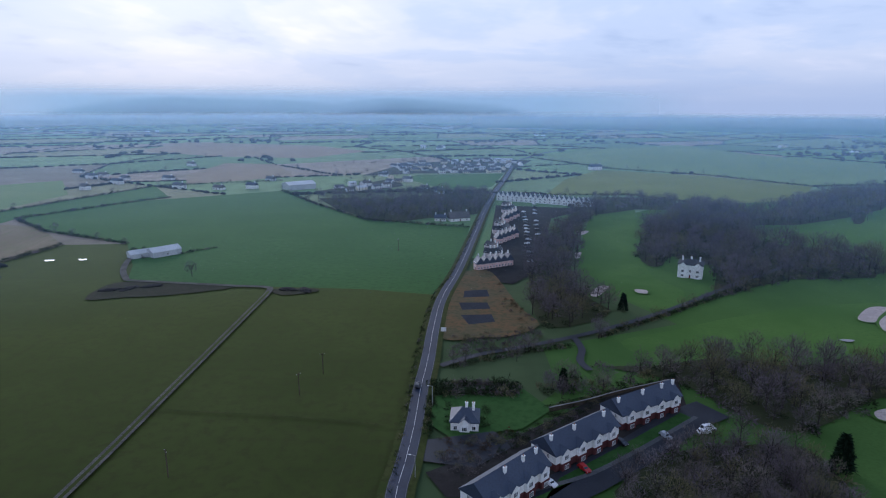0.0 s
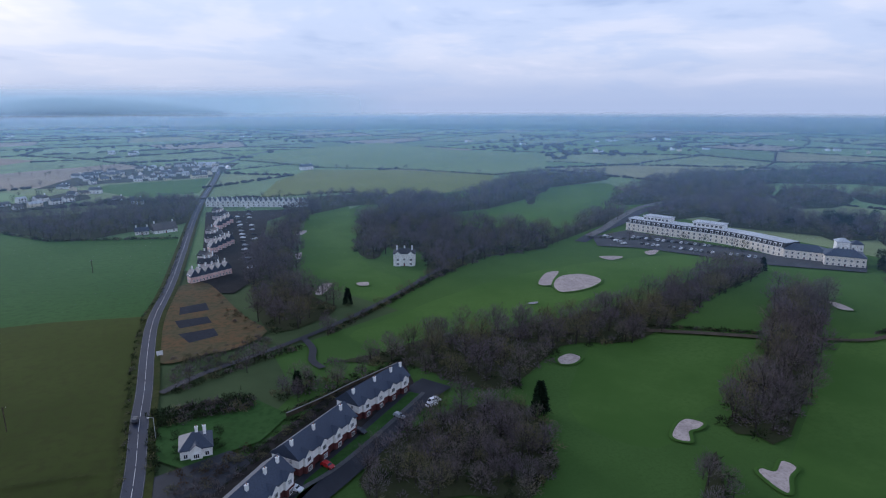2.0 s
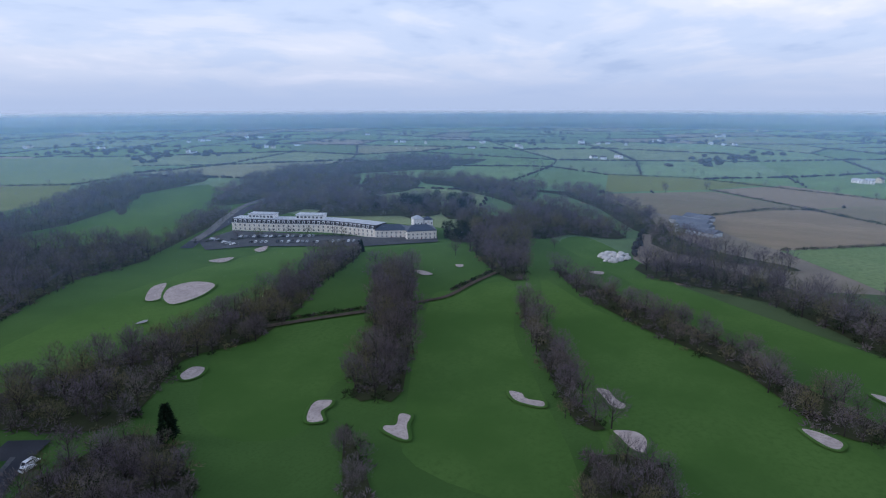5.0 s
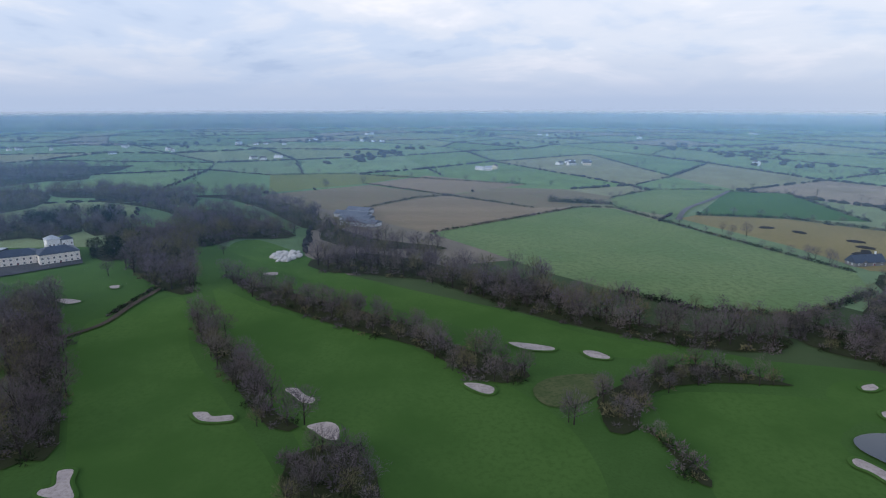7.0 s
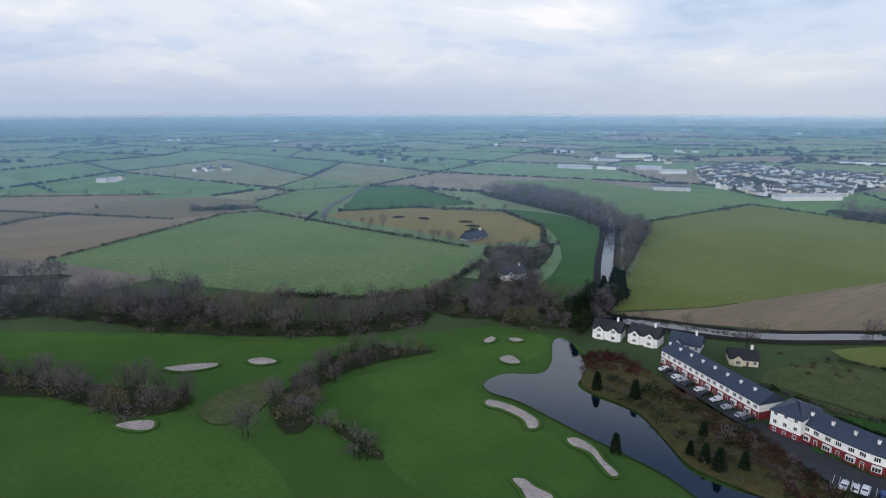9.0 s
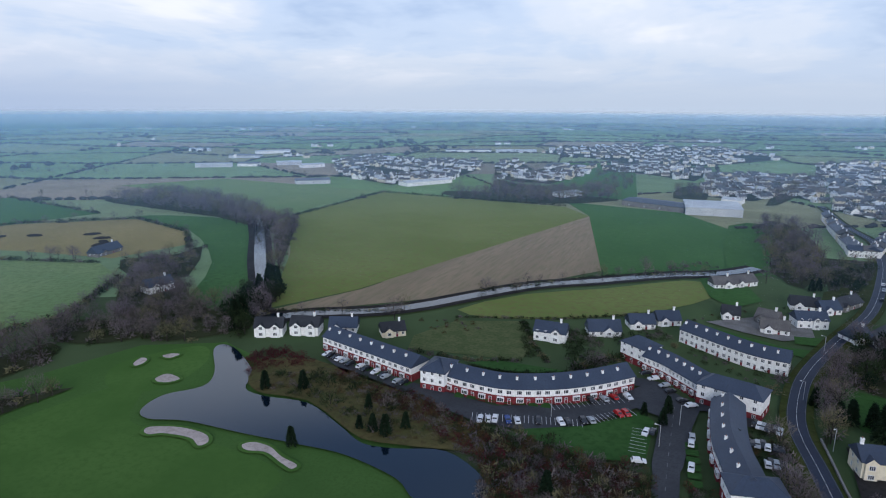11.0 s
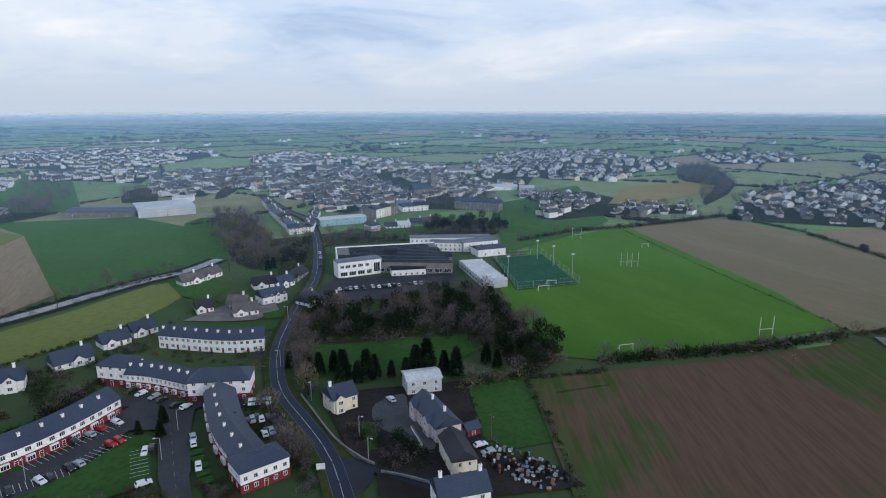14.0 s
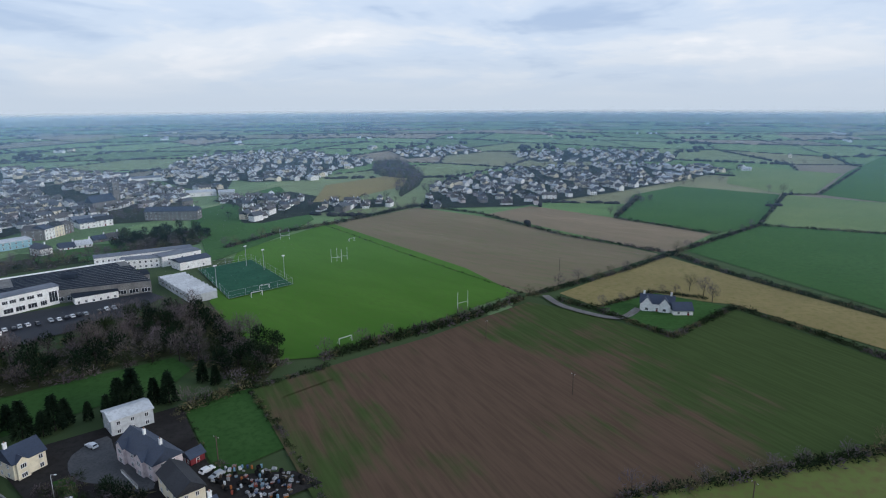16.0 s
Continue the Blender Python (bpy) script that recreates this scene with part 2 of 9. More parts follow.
M["slate"] = material("blue_grey_slate", (0.0278, 0.04063, 0.0722), (0.03791, 0.05418, 0.09024), 2.2, 0.1, 0.55, 0.25)
M["slate_dark"] = material("dark_slate", (0.0255, 0.0272, 0.0323), (0.0425, 0.0442, 0.051), 2.2, 0.1, 0.6, 0.25)
# slate paled to put the haze over the distant town into its colour
M["town_slate"] = material("haze_paled_slate", (0.085, 0.092, 0.108), (0.125, 0.132, 0.148), 2.2, 0.1, 0.7, 0.2)
# tile grey, lightened in part for the same haze
M["tile_roof"] = material("grey_brown_concrete_tile", (0.1116, 0.105, 0.105), (0.1522, 0.1417, 0.1365), 2.2, 0.1, 0.8, 0.25)
M["tin"] = material("pale_metal_sheet", (0.45, 0.47, 0.49), (0.58, 0.6, 0.61), 0.8, 0.08, 0.5, 0.1, c=(0.36, 0.37, 0.38))
M["white"] = material("white_render", (0.7927, 0.7806, 0.7566), (0.9, 0.9, 0.8767), 1.2, 0.2, 0.9, c=(0.6605, 0.6485, 0.6125))
M["hotel_cream"] = material("pale_cream_render", (0.8549, 0.7828, 0.6798), (0.9, 0.8446, 0.7519), 1.2, 0.2, 0.9, c=(0.7622, 0.6798, 0.5768))
M["cream"] = material("cream_render", (0.726, 0.649, 0.484), (0.814, 0.737, 0.572), 1.2, 0.2, 0.9, c=(0.616, 0.55, 0.418))
M["pink"] = material("pink_render", (0.7843, 0.5313, 0.4807), (0.8855, 0.6325, 0.5692), 1.2, 0.2, 0.9)
M["pale_pink"] = material("pale_pinkish_render", (0.638, 0.55, 0.55), (0.726, 0.627, 0.616), 1.2, 0.2, 0.9)
M["brick"] = material("red_brick", (0.176, 0.03, 0.0357), (0.216, 0.04125, 0.04675), 4, 0.3, 0.85, 0.3, c=(0.12, 0.0225, 0.0272))
M["brick_dark"] = material("dark_weathered_brick", (0.105, 0.040, 0.040), (0.14, 0.052, 0.052), 4, 0.3, 0.85, 0.3, c=(0.07, 0.028, 0.028))
M["stone"] = material("grey_stone", (0.18, 0.1725, 0.165), (0.24, 0.2325, 0.2175), 1.5, 0.2, 0.9, 0.3)
M["glass"] = material("dark_window_glass", (0.02, 0.025, 0.032), (0.035, 0.04, 0.05), 1, 0.3, 0.08)
M["frame"] = material("white_window_frame", (0.77, 0.77, 0.77), (0.858, 0.858, 0.858), 3, 0.3, 0.5)
M["teal"] = material("pale_teal_cladding", (0.22, 0.42, 0.5), (0.3, 0.5, 0.58), 1, 0.1, 0.5)
M["panel"] = material("dark_roof_panel", (0.018, 0.023, 0.034), (0.027, 0.033, 0.045), 1, 0.1, 0.8)
M["bark"] = material("grey_brown_bark", (0.03725, 0.0317, 0.02883), (0.0546, 0.04855, 0.04456), 3, 0.2, 0.95)
M["twigs"] = material("bare_winter_twigs", (0.1044, 0.08537, 0.09118), (0.1481, 0.1264, 0.115), 1.2, 0.05, 0.95, c=(0.08414, 0.07172, 0.07925), per_island=0.22)
M["twigs_lilac"] = material("lilac_brown_winter_twigs", (0.1233, 0.09961, 0.1153), (0.1728, 0.146, 0.1528), 1.2, 0.05, 0.95, c=(0.09859, 0.083, 0.09664), per_island=0.22)
M["twigs_pale"] = material("pale_grey_brown_twigs", (0.14, 0.1189, 0.1035), (0.1825, 0.1579, 0.1328), 1.2, 0.05, 0.95, c=(0.1095, 0.09465, 0.08547), per_island=0.22)
M["shed_roof"] = material("blue_grey_sheet_roof", (0.1248, 0.1404, 0.1716), (0.1794, 0.195, 0.2262), 0.8, 0.08, 0.6, 0.1, c=(0.0936, 0.1014, 0.1248))
M["twigs_olive"] = material("olive_budding_twigs", (0.1257, 0.1207, 0.06718), (0.1676, 0.1517, 0.07957), 1.2, 0.05, 0.95, per_island=0.22)
M["twigs_red"] = material("dark_red_stems", (0.0864, 0.01782, 0.02394), (0.06048, 0.0243, 0.02565), 1.2, 0.05, 0.95, per_island=0.22)
M["twigs_rust"] = material("rust_brown_leaves", (0.0924, 0.056, 0.0259), (0.066, 0.0455, 0.0259), 1.2, 0.05, 0.95, per_island=0.22)
M["needles"] = material("dark_evergreen_needles", (0.009504, 0.02016, 0.01199), (0.01544, 0.02898, 0.01465), 1.2, 0.08, 0.9, per_island=0.35)
M["ivy"] = material("dull_evergreen_leaves", (0.0198, 0.0336, 0.0148), (0.033, 0.049, 0.02072), 1.2, 0.08, 0.9, per_island=0.35)
# far wood colour, with the bluish haze of distance mixed in
M["farwood"] = material("haze_blued_wood", (0.0385, 0.04204, 0.04536), (0.05967, 0.05606, 0.05796), 0.15, 0.01, 0.95, c=(0.02887, 0.03604, 0.03276))
M["reed"] = material("yellow_reed_grass", (0.09899, 0.0825, 0.03301), (0.07259, 0.07259, 0.0264), 0.6, 0.08, 0.95, c=(0.0528, 0.0396, 0.01981))
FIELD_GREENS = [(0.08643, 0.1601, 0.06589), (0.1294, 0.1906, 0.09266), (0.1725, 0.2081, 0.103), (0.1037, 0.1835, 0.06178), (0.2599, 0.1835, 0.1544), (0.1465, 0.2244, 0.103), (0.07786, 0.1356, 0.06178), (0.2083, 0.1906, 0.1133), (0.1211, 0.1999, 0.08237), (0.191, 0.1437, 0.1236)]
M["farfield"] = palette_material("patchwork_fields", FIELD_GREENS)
M["pitch"] = material("worn_pitch_grass", (0.04895, 0.1233, 0.01639), (0.06604, 0.1485, 0.02322), 0.4, 0.025, 0.95, c=(0.05692, 0.1142, 0.02186), stretch=(25.3, 1.265, 0.3795), nap=NAP)
M["astro"] = material("artificial_turf", (0.027, 0.098, 0.055), (0.034, 0.115, 0.064), 0.8, 0.08, 0.9)
M["townground"] = material("grey_green_town_ground", (0.0252, 0.0315, 0.02363), (0.042, 0.04725, 0.03675), 0.12, 0.02, 0.9, c=(0.0168, 0.0315, 0.0105))
M["country"] = material("open_country_grass", (0.0364, 0.063, 0.02625), (0.05005, 0.0714, 0.0315), 0.02, 0.004, 0.95, nap=NAP)


def water_material():
    m = bpy.data.materials.new("still_water")
    m.use_nodes = True
    add, link = nodes_of(m.node_tree)
    out = add("ShaderNodeOutputMaterial")
    b = add("ShaderNodeBsdfPrincipled", Roughness=0.025, IOR=1.6)
    b.inputs["Base Color"].default_value = (0.004, 0.009, 0.017, 1)
    b.inputs["Specular Tint"].default_value = (0.65, 0.83, 1.0, 1)
    n = add("ShaderNodeTexNoise", Scale=0.5, Detail=3.0)
    bn = add("ShaderNodeBump", Strength=0.03, Distance=0.2)
    geo = add("ShaderNodeNewGeometry")
    link(geo.outputs["Position"], n.inputs["Vector"])
    link(n.outputs[0], bn.inputs["Height"])
    link(bn.outputs[0], b.inputs["Normal"])
    link(b.outputs[0], out.inputs[0])
    return m


M["water"] = water_material()


def ploughed(name, soil, green, turn, share, bare):
    """Bare soil in rows, with weeds growing over it in streaks."""
    m = bpy.data.materials.new(name)
    m.use_nodes = True
    add, link = nodes_of(m.node_tree)
    out = add("ShaderNodeOutputMaterial")
    b = add("ShaderNodeBsdfPrincipled", Roughness=0.95)
    b.inputs["Specular IOR Level"].default_value = 0.06
    geo = add("ShaderNodeNewGeometry")
    mp = add("ShaderNodeMapping")
    mp.inputs["Rotation"].default_value = (0, 0, radians(turn))
    link(geo.outputs["Position"], mp.inputs[0])
    rows = add("ShaderNodeMapping")
    rows.inputs["Scale"].default_value = (0.07, 1, 1)
    link(mp.outputs[0], rows.inputs[0])
    big = add("ShaderNodeTexNoise", Scale=0.03, Detail=5.0, Roughness=0.5)
    streak = add("ShaderNodeTexNoise", Scale=0.3, Detail=4.0, Roughness=0.5)
    fine = add("ShaderNodeTexNoise", Scale=0.7, Detail=4.0, Roughness=0.6)
    link(mp.outputs[0], big.inputs["Vector"])
    link(rows.outputs[0], streak.inputs["Vector"])
    link(rows.outputs[0], fine.inputs["Vector"])
    both = add("ShaderNodeMix", Factor=0.36)
    both.data_type = "FLOAT"
    link(big.outputs[0], both.inputs[2])
    link(streak.outputs[0], both.inputs[3])
    # weeds close in from the margins
    off = add("ShaderNodeMapping")
    off.inputs["Location"].default_value = (-bare[0] / bare[2], -bare[1] / bare[3], 0)
    off.inputs["Scale"].default_value = (1 / bare[2], 1 / bare[3], 0)
    link(mp.outputs[0], off.inputs[0])
    away = add("ShaderNodeVectorMath")
    away.operation = "LENGTH"
    link(off.outputs[0], away.inputs[0])
    close = add("ShaderNodeMath")
    close.operation = "MULTIPLY_ADD"
    close.use_clamp = True
    close.inputs[1].default_value = 0.24
    link(away.outputs["Value"], close.inputs[0])
    link(both.outputs[0], close.inputs[2])
    edge = ramp(add, [(share - 0.09, (0, 0, 0)), (share + 0.1, (0.92, 0.92, 0.92))])
    link(close.outputs[0], edge.inputs[0])
    tone = ramp(add, [(0.3, tuple(0.86 * x for x in soil)), (0.7, tuple(1.12 * x for x in soil))])
    link(fine.outputs[0], tone.inputs[0])
    leaf = ramp(add, [(0.3, tuple(0.85 * x for x in green)), (0.7, tuple(1.15 * x for x in green))])
    link(fine.outputs[0], leaf.inputs[0])
    mix = add("ShaderNodeMix")
    mix.data_type = "RGBA"
    link(edge.outputs[0], mix.inputs[0])
    link(tone.outputs[0], mix.inputs[6])
    link(leaf.outputs[0], mix.inputs[7])
    link(mix.outputs[2], b.inputs["Base Color"])
    link(b.outputs[0], out.inputs[0])
    return m


M["furrows"] = ploughed("ploughed_rows_with_weeds", (0.108, 0.070, 0.047), (0.046, 0.078, 0.021), ROW_TURN, 0.73, (-170.3, 101.1, 105.0, 58.0))

# ---- shape helpers ----
rng = np.random.default_rng(7)


def mesh_object(name, verts, faces, mats, index=None, parent=None, smooth=False):
    me = bpy.data.meshes.new(name)
    me.from_pydata(np.asarray(verts, float).tolist() if not isinstance(verts, list) else verts, [], faces if isinstance(faces, list) else faces.tolist())
    for m in mats if isinstance(mats, (list, tuple)) else [mats]:
        me.materials.append(m)
    if index is not None:
        me.polygons.foreach_set("material_index", np.asarray(index, np.int32))
    if smooth:
        me.polygons.foreach_set("use_smooth", np.ones(len(me.polygons), bool))
    me.update()
    ob = new(name, me)
    if parent:
        ob.parent = parent
    return ob


def tri_object(name, verts, tris, mats, index=None, parent=None):
    """The same, for large numpy meshes of triangles."""
    me = bpy.data.meshes.new(name)
    v, t = np.asarray(verts, np.float32), np.asarray(tris, np.int32)
    me.vertices.add(len(v))
    me.vertices.foreach_set("co", v.ravel())
    me.loops.add(t.size)
    me.loops.foreach_set("vertex_index", t.ravel())
    me.polygons.add(len(t))
    me.polygons.foreach_set("loop_start", np.arange(0, t.size, 3, dtype=np.int32))
    me.polygons.foreach_set("loop_total", np.full(len(t), 3, np.int32))
    for m in mats:
        me.materials.append(m)
    if index is not None:
        me.polygons.foreach_set("material_index", np.asarray(index, np.int32))
    me.update(calc_edges=True)
    ob = new(name, me)
    if parent:
        ob.parent = parent
    return ob


def spline(pts, step=4, closed=True):
    """A smooth curve through the corners."""
    p = [np.array(q, float) for q in pts]
    n, out = len(p), []
    for i in range(n if closed else n - 1):
        a, b, c, d = (p[(i + k) % n] if closed else p[min(max(i + k, 0), n - 1)] for k in (-1, 0, 1, 2))
        for s in range(step):
            u = s / step
            out.append(tuple(0.5 * (2 * b + (c - a) * u + (2 * a - 5 * b + 4 * c - d) * u * u + (3 * b - a - 3 * c + d) * u ** 3)))
    if not closed:
        out.append(tuple(p[-1]))
    return out


def inside(poly, x, y):
    """Which of the points x, y lie within the outline."""
    x, y = np.asarray(x, float), np.asarray(y, float)
    hit, n = np.zeros(x.shape, bool), len(poly)
    for i in range(n):
        (ax, ay), (bx, by) = poly[i][:2], poly[(i + 1) % n][:2]
        if ay == by:
            continue
        cross = ((ay > y) != (by > y)) & (x < (bx - ax) * (y - ay) / (by - ay) + ax)
        hit ^= cross
    return hit


LEVEL = [0.03]
TAKEN = []


def patch(name, pts, mat, label, smooth=0, z=None, taken=True, category="field"):
    """A flat piece of ground cover with its own edge."""
    pts = spline(pts, smooth) if smooth else pts
    if z is None:
        LEVEL[0] += 0.006
        z = LEVEL[0]
    bm = bmesh.new()
    f = bm.faces.new([bm.verts.new((p[0], p[1], z)) for p in pts])
    f.normal_update()
    if f.normal.z < 0:
        f.normal_flip()
    bmesh.ops.triangulate(bm, faces=[f])
    me = bpy.data.meshes.new(name)
    bm.to_mesh(me)
    bm.free()
    me.materials.append(M[mat])
    if taken:
        TAKEN.append(pts)
    return tagged(new(name, me), label, category, kind="structure")


def side_normals(p):
    p = np.asarray(p, float)
    d = np.gradient(p, axis=0)
    d /= np.linalg.norm(d, axis=1)[:, None] + 1e-9
    return np.c_[-d[:, 1], d[:, 0]]


def strip(name, pts, width, mat, label, z, smooth=6, kind="structure", category="road", parent=None, offset=0.0):
    p = np.array(spline(pts, smooth, False) if smooth else pts)
    n = side_normals(p)
    a, b = p + n * (offset + width / 2), p + n * (offset - width / 2)
    v = [(*q, z) for q in a] + [(*q, z) for q in b]
    k = len(p)
    f = [(i + k, i + k + 1, i + 1, i) for i in range(k - 1)]
    ob = mesh_object(name, v, f, M[mat], parent=parent)
    return tagged(ob, label, category, kind=kind) if not parent else ob


def dashes(parent, pts, mat, z, length=3.0, gap=5.0, width=0.14, offset=0.0):
    """Broken line along a road, one mesh."""
    p = np.array(spline(pts, 6, False))
    n = side_normals(p)
    p = p + n * offset
    s = np.r_[0, np.cumsum(np.linalg.norm(np.diff(p, axis=0), axis=1))]
    v, f, at = [], [], 0.0
    while at + length < s[-1]:
        q = [np.array([np.interp(u, s, p[:, 0]), np.interp(u, s, p[:, 1])]) for u in (at, at + length)]
        d = (q[1] - q[0]) / np.linalg.norm(q[1] - q[0])
        m = np.array([-d[1], d[0]]) * width / 2
        k = len(v)
        v += [(*(q[0] - m), z), (*(q[1] - m), z), (*(q[1] + m), z), (*(q[0] + m), z)]
        f.append((k, k + 1, k + 2, k + 3))
        at += length + gap
    return mesh_object("dashed_line", v, f, M[mat], parent=parent)


# ---- plants ----
def limb(p, q, r0, r1, sides, v, f, base):
    d = q - p
    d = d / (np.linalg.norm(d) + 1e-9)
    s = np.cross(d, (0.3, 0.9, 0.2))
    s /= np.linalg.norm(s)
    u = np.cross(d, s)
    k = base + len(v)
    for c, r in ((p, r0), (q, r1)):
        for i in range(sides):
            a = 2 * math.pi * i / sides
            v.append(c + r * (math.cos(a) * s + math.sin(a) * u))
    for i in range(sides):
        j = (i + 1) % sides
        f.append((k + i, k + j, k + sides + j))
        f.append((k + i, k + sides + j, k + sides + i))


def slivers(centres, ways, length, width, gen):
    n = len(centres)
    side = np.cross(ways, gen.normal(size=(n, 3)))
    side /= np.linalg.norm(side, axis=1)[:, None] + 1e-9
    l = length * gen.uniform(0.6, 1.3, (n, 1))
    w = width * gen.uniform(0.6, 1.4, (n, 1))
    v = np.stack([centres - side * w, centres + side * w, centres + ways * l], 1).reshape(-1, 3)
    return v, np.arange(3 * n).reshape(-1, 3)


def bare_tree(seed, h=12.0, spread=4.5, n=260, width=0.07, trunk_share=0.2, lite=False, reach=0.15):
    """Wood and fine twigs of one leafless tree, foot at the origin: sprays that fan out from the limbs' ends."""
    g = np.random.default_rng(seed)
    wv, wf, tips = [], [], []
    fork = h * trunk_share
    top = np.array([g.normal(0, 0.3), g.normal(0, 0.3), h * 0.66])
    limb(np.zeros(3), np.array([0, 0, fork]), 0.022 * h, 0.017 * h, 4 if lite else 5, wv, wf, 0)
    limb(np.array([0, 0, fork]), top, 0.016 * h, 0.005 * h, 3 if lite else 4, wv, wf, 0)
    m = 5 if lite else 8
    for k in range(m):
        a = k * 2.4 + g.uniform(-0.4, 0.4)
        z0 = fork * g.uniform(0.85, 1.1) + k / m * (h * 0.3)
        p = np.array([0, 0, z0])
        out = spread * g.uniform(0.5, 0.85) * (1 - 0.4 * k / m)
        q = np.array([math.cos(a) * out, math.sin(a) * out, z0 + h * g.uniform(0.2, 0.36)])
        limb(p, q, 0.008 * h, 0.003 * h, 3, wv, wf, 0)
        tips += [p * 0.45 + q * 0.55, q]
        if not lite:
            e = q + np.array([g.normal(0, 0.9), g.normal(0, 0.9), g.uniform(0.6, 1.9)]) * h / 12
            limb(p * 0.35 + q * 0.65, e, 0.004 * h, 0.0015 * h, 3, wv, wf, 0)
            tips.append(e)
    tips += [top, top * 0.85]
    tips = np.array(tips)
    sprays = tips[g.integers(0, len(tips), n)] + g.normal(0, 1, (n, 3)) * np.array([0.1, 0.1, 0.07]) * spread
    d = g.normal(size=(n, 3))
    d /= np.linalg.norm(d, axis=1)[:, None]
    lump = 1 + 0.14 * np.sin(3 * np.arctan2(d[:, 1], d[:, 0]) + seed) * np.cos(4 * d[:, 2] + seed)
    dome = d * np.array([spread * 0.8, spread * 0.8, h * 0.34]) * (lump * g.uniform(0.3, 1.0, n) ** 0.6)[:, None] + np.array([0, 0, h * 0.58])
    c = np.where(g.uniform(size=(n, 1)) < 0.68, dome, sprays)
    way = c - np.array([0, 0, h * 0.34])
    way /= np.linalg.norm(way, axis=1)[:, None] + 1e-9
    way = way + g.normal(0, 0.45, (n, 3)) + np.array([0, 0, 0.15])
    way /= np.linalg.norm(way, axis=1)[:, None]
    tv, tf = slivers(c, way, h * reach, width, g)
    tv[:, 2] = np.maximum(tv[:, 2], 0.3)
    return (np.array(wv), np.array(wf)), (tv, tf)


def conifer(seed, h=12.0, r=4.0, n=1300, width=0.3):
    g = np.random.default_rng(seed)
    wv, wf = [], []
    limb(np.zeros(3), np.array([0, 0, h * 0.95]), 0.02 * h, 0.004 * h, 6, wv, wf, 0)
    u = g.uniform(0.0, 1, n) ** 0.8
    a = g.uniform(0, 2 * math.pi, n)
    rad = r * (1 - u) ** 0.75 * g.uniform(0.55, 1.05, n) * (1 + 0.15 * np.sin(a * 3 + seed))
    c = np.c_[rad * np.cos(a) * 0.7, rad * np.sin(a) * 0.7, 0.06 * h + u * h * 0.92]
    way = np.c_[np.cos(a), np.sin(a), g.normal(-0.1, 0.5, n)]
    way /= np.linalg.norm(way, axis=1)[:, None]
    tv, tf = slivers(c, way, 0.35 * r, width, g)
    return (np.array(wv), np.array(wf)), (tv, tf)


def bush(seed, h=2.5, r=1.8, n=64, width=0.13, reach=0.5):
    """Leafy or twiggy shrub, with a few stems."""
    g = np.random.default_rng(seed)
    wv, wf = [], []
    for k in range(2):
        a = k * 2.6 + g.uniform(0, 1)
        limb(np.zeros(3), np.array([math.cos(a) * r * 0.4, math.sin(a) * r * 0.4, h * 0.6]), 0.03 * h, 0.01 * h, 3, wv, wf, 0)
    d = g.normal(size=(n, 3))
    d /= np.linalg.norm(d, axis=1)[:, None]
    d[:, 2] = np.abs(d[:, 2])
    c = d * np.array([r, r, h * 0.75]) * g.uniform(0.45, 0.9, (n, 1)) * (1 + 0.25 * np.sin(3 * np.arctan2(d[:, 1], d[:, 0]) + seed))[:, None]
    way = d + g.normal(0, 0.6, (n, 3))
    way /= np.linalg.norm(way, axis=1)[:, None]
    tv, tf = slivers(c, way, reach * r, width, g)
    tv[:, 2] = np.maximum(tv[:, 2], 0.0)
    return (np.array(wv), np.array(wf)), (tv, tf)


def scatter(name, kinds, places, label, category, kind="stuff", group=""):
    """Many plants in one mesh. kinds: (wood, twigs, twig material); places: x, y, scale, turn, kind, height factor."""
    V, T, I, at = [], [], [], 0
    mats = [M["bark"]]
    slot = {}
    for _, _, m in kinds:
        if m not in slot:
            slot[m] = len(mats)
            mats.append(M[m])
    for x, y, s, turn, k, hz in places:
        wood, twigs, m = kinds[int(k)]
        c, sn = math.cos(turn), math.sin(turn)
        rot = np.array([[c, sn, 0], [-sn, c, 0], [0, 0, 1]])
        for (v, t), i in ((wood, 0), (twigs, slot[m])):
            if not len(v):
                continue
            V.append((v @ rot) * (s, s, s * hz) + (x, y, ground_z(x, y)))
            T.append(t + at)
            I.append(np.full(len(t), i))
            at += len(v)
    if not V:
        return None
    return tagged(tri_object(name, np.concatenate(V), np.concatenate(T), mats, np.concatenate(I)), label, category, group, kind)


def fill(poly, spacing, gen, jitter=0.45, keep=1.0):
    p = np.array(poly, float)
    x0, y0, x1, y1 = *p.min(0), *p.max(0)
    gx, gy = np.meshgrid(np.arange(x0, x1, spacing), np.arange(y0, y1, spacing))
    gx = gx.ravel() + gen.uniform(-jitter, jitter, gx.size) * spacing
    gy = gy.ravel() + gen.uniform(-jitter, jitter, gy.size) * spacing
    ok = inside(poly, gx, gy) & (gen.uniform(size=gx.size) < keep)
    return gx[ok], gy[ok]


def along(pts, spacing, gen, spread=0.6):
    p = np.array(pts, float)
    s = np.r_[0, np.cumsum(np.linalg.norm(np.diff(p, axis=0), axis=1))]
    u = np.arange(0, s[-1], spacing)
    u = u + gen.uniform(-0.4, 0.4, len(u)) * spacing
    x, y = np.interp(u, s, p[:, 0]), np.interp(u, s, p[:, 1])
    return x + gen.normal(0, spread, len(u)), y + gen.normal(0, spread, len(u))


def ground_z(x, y):
    """The plain is level and falls away with the earth's curve."""
    return -max(math.hypot(x, y) - 1500, 0) ** 2 / 1.27e7


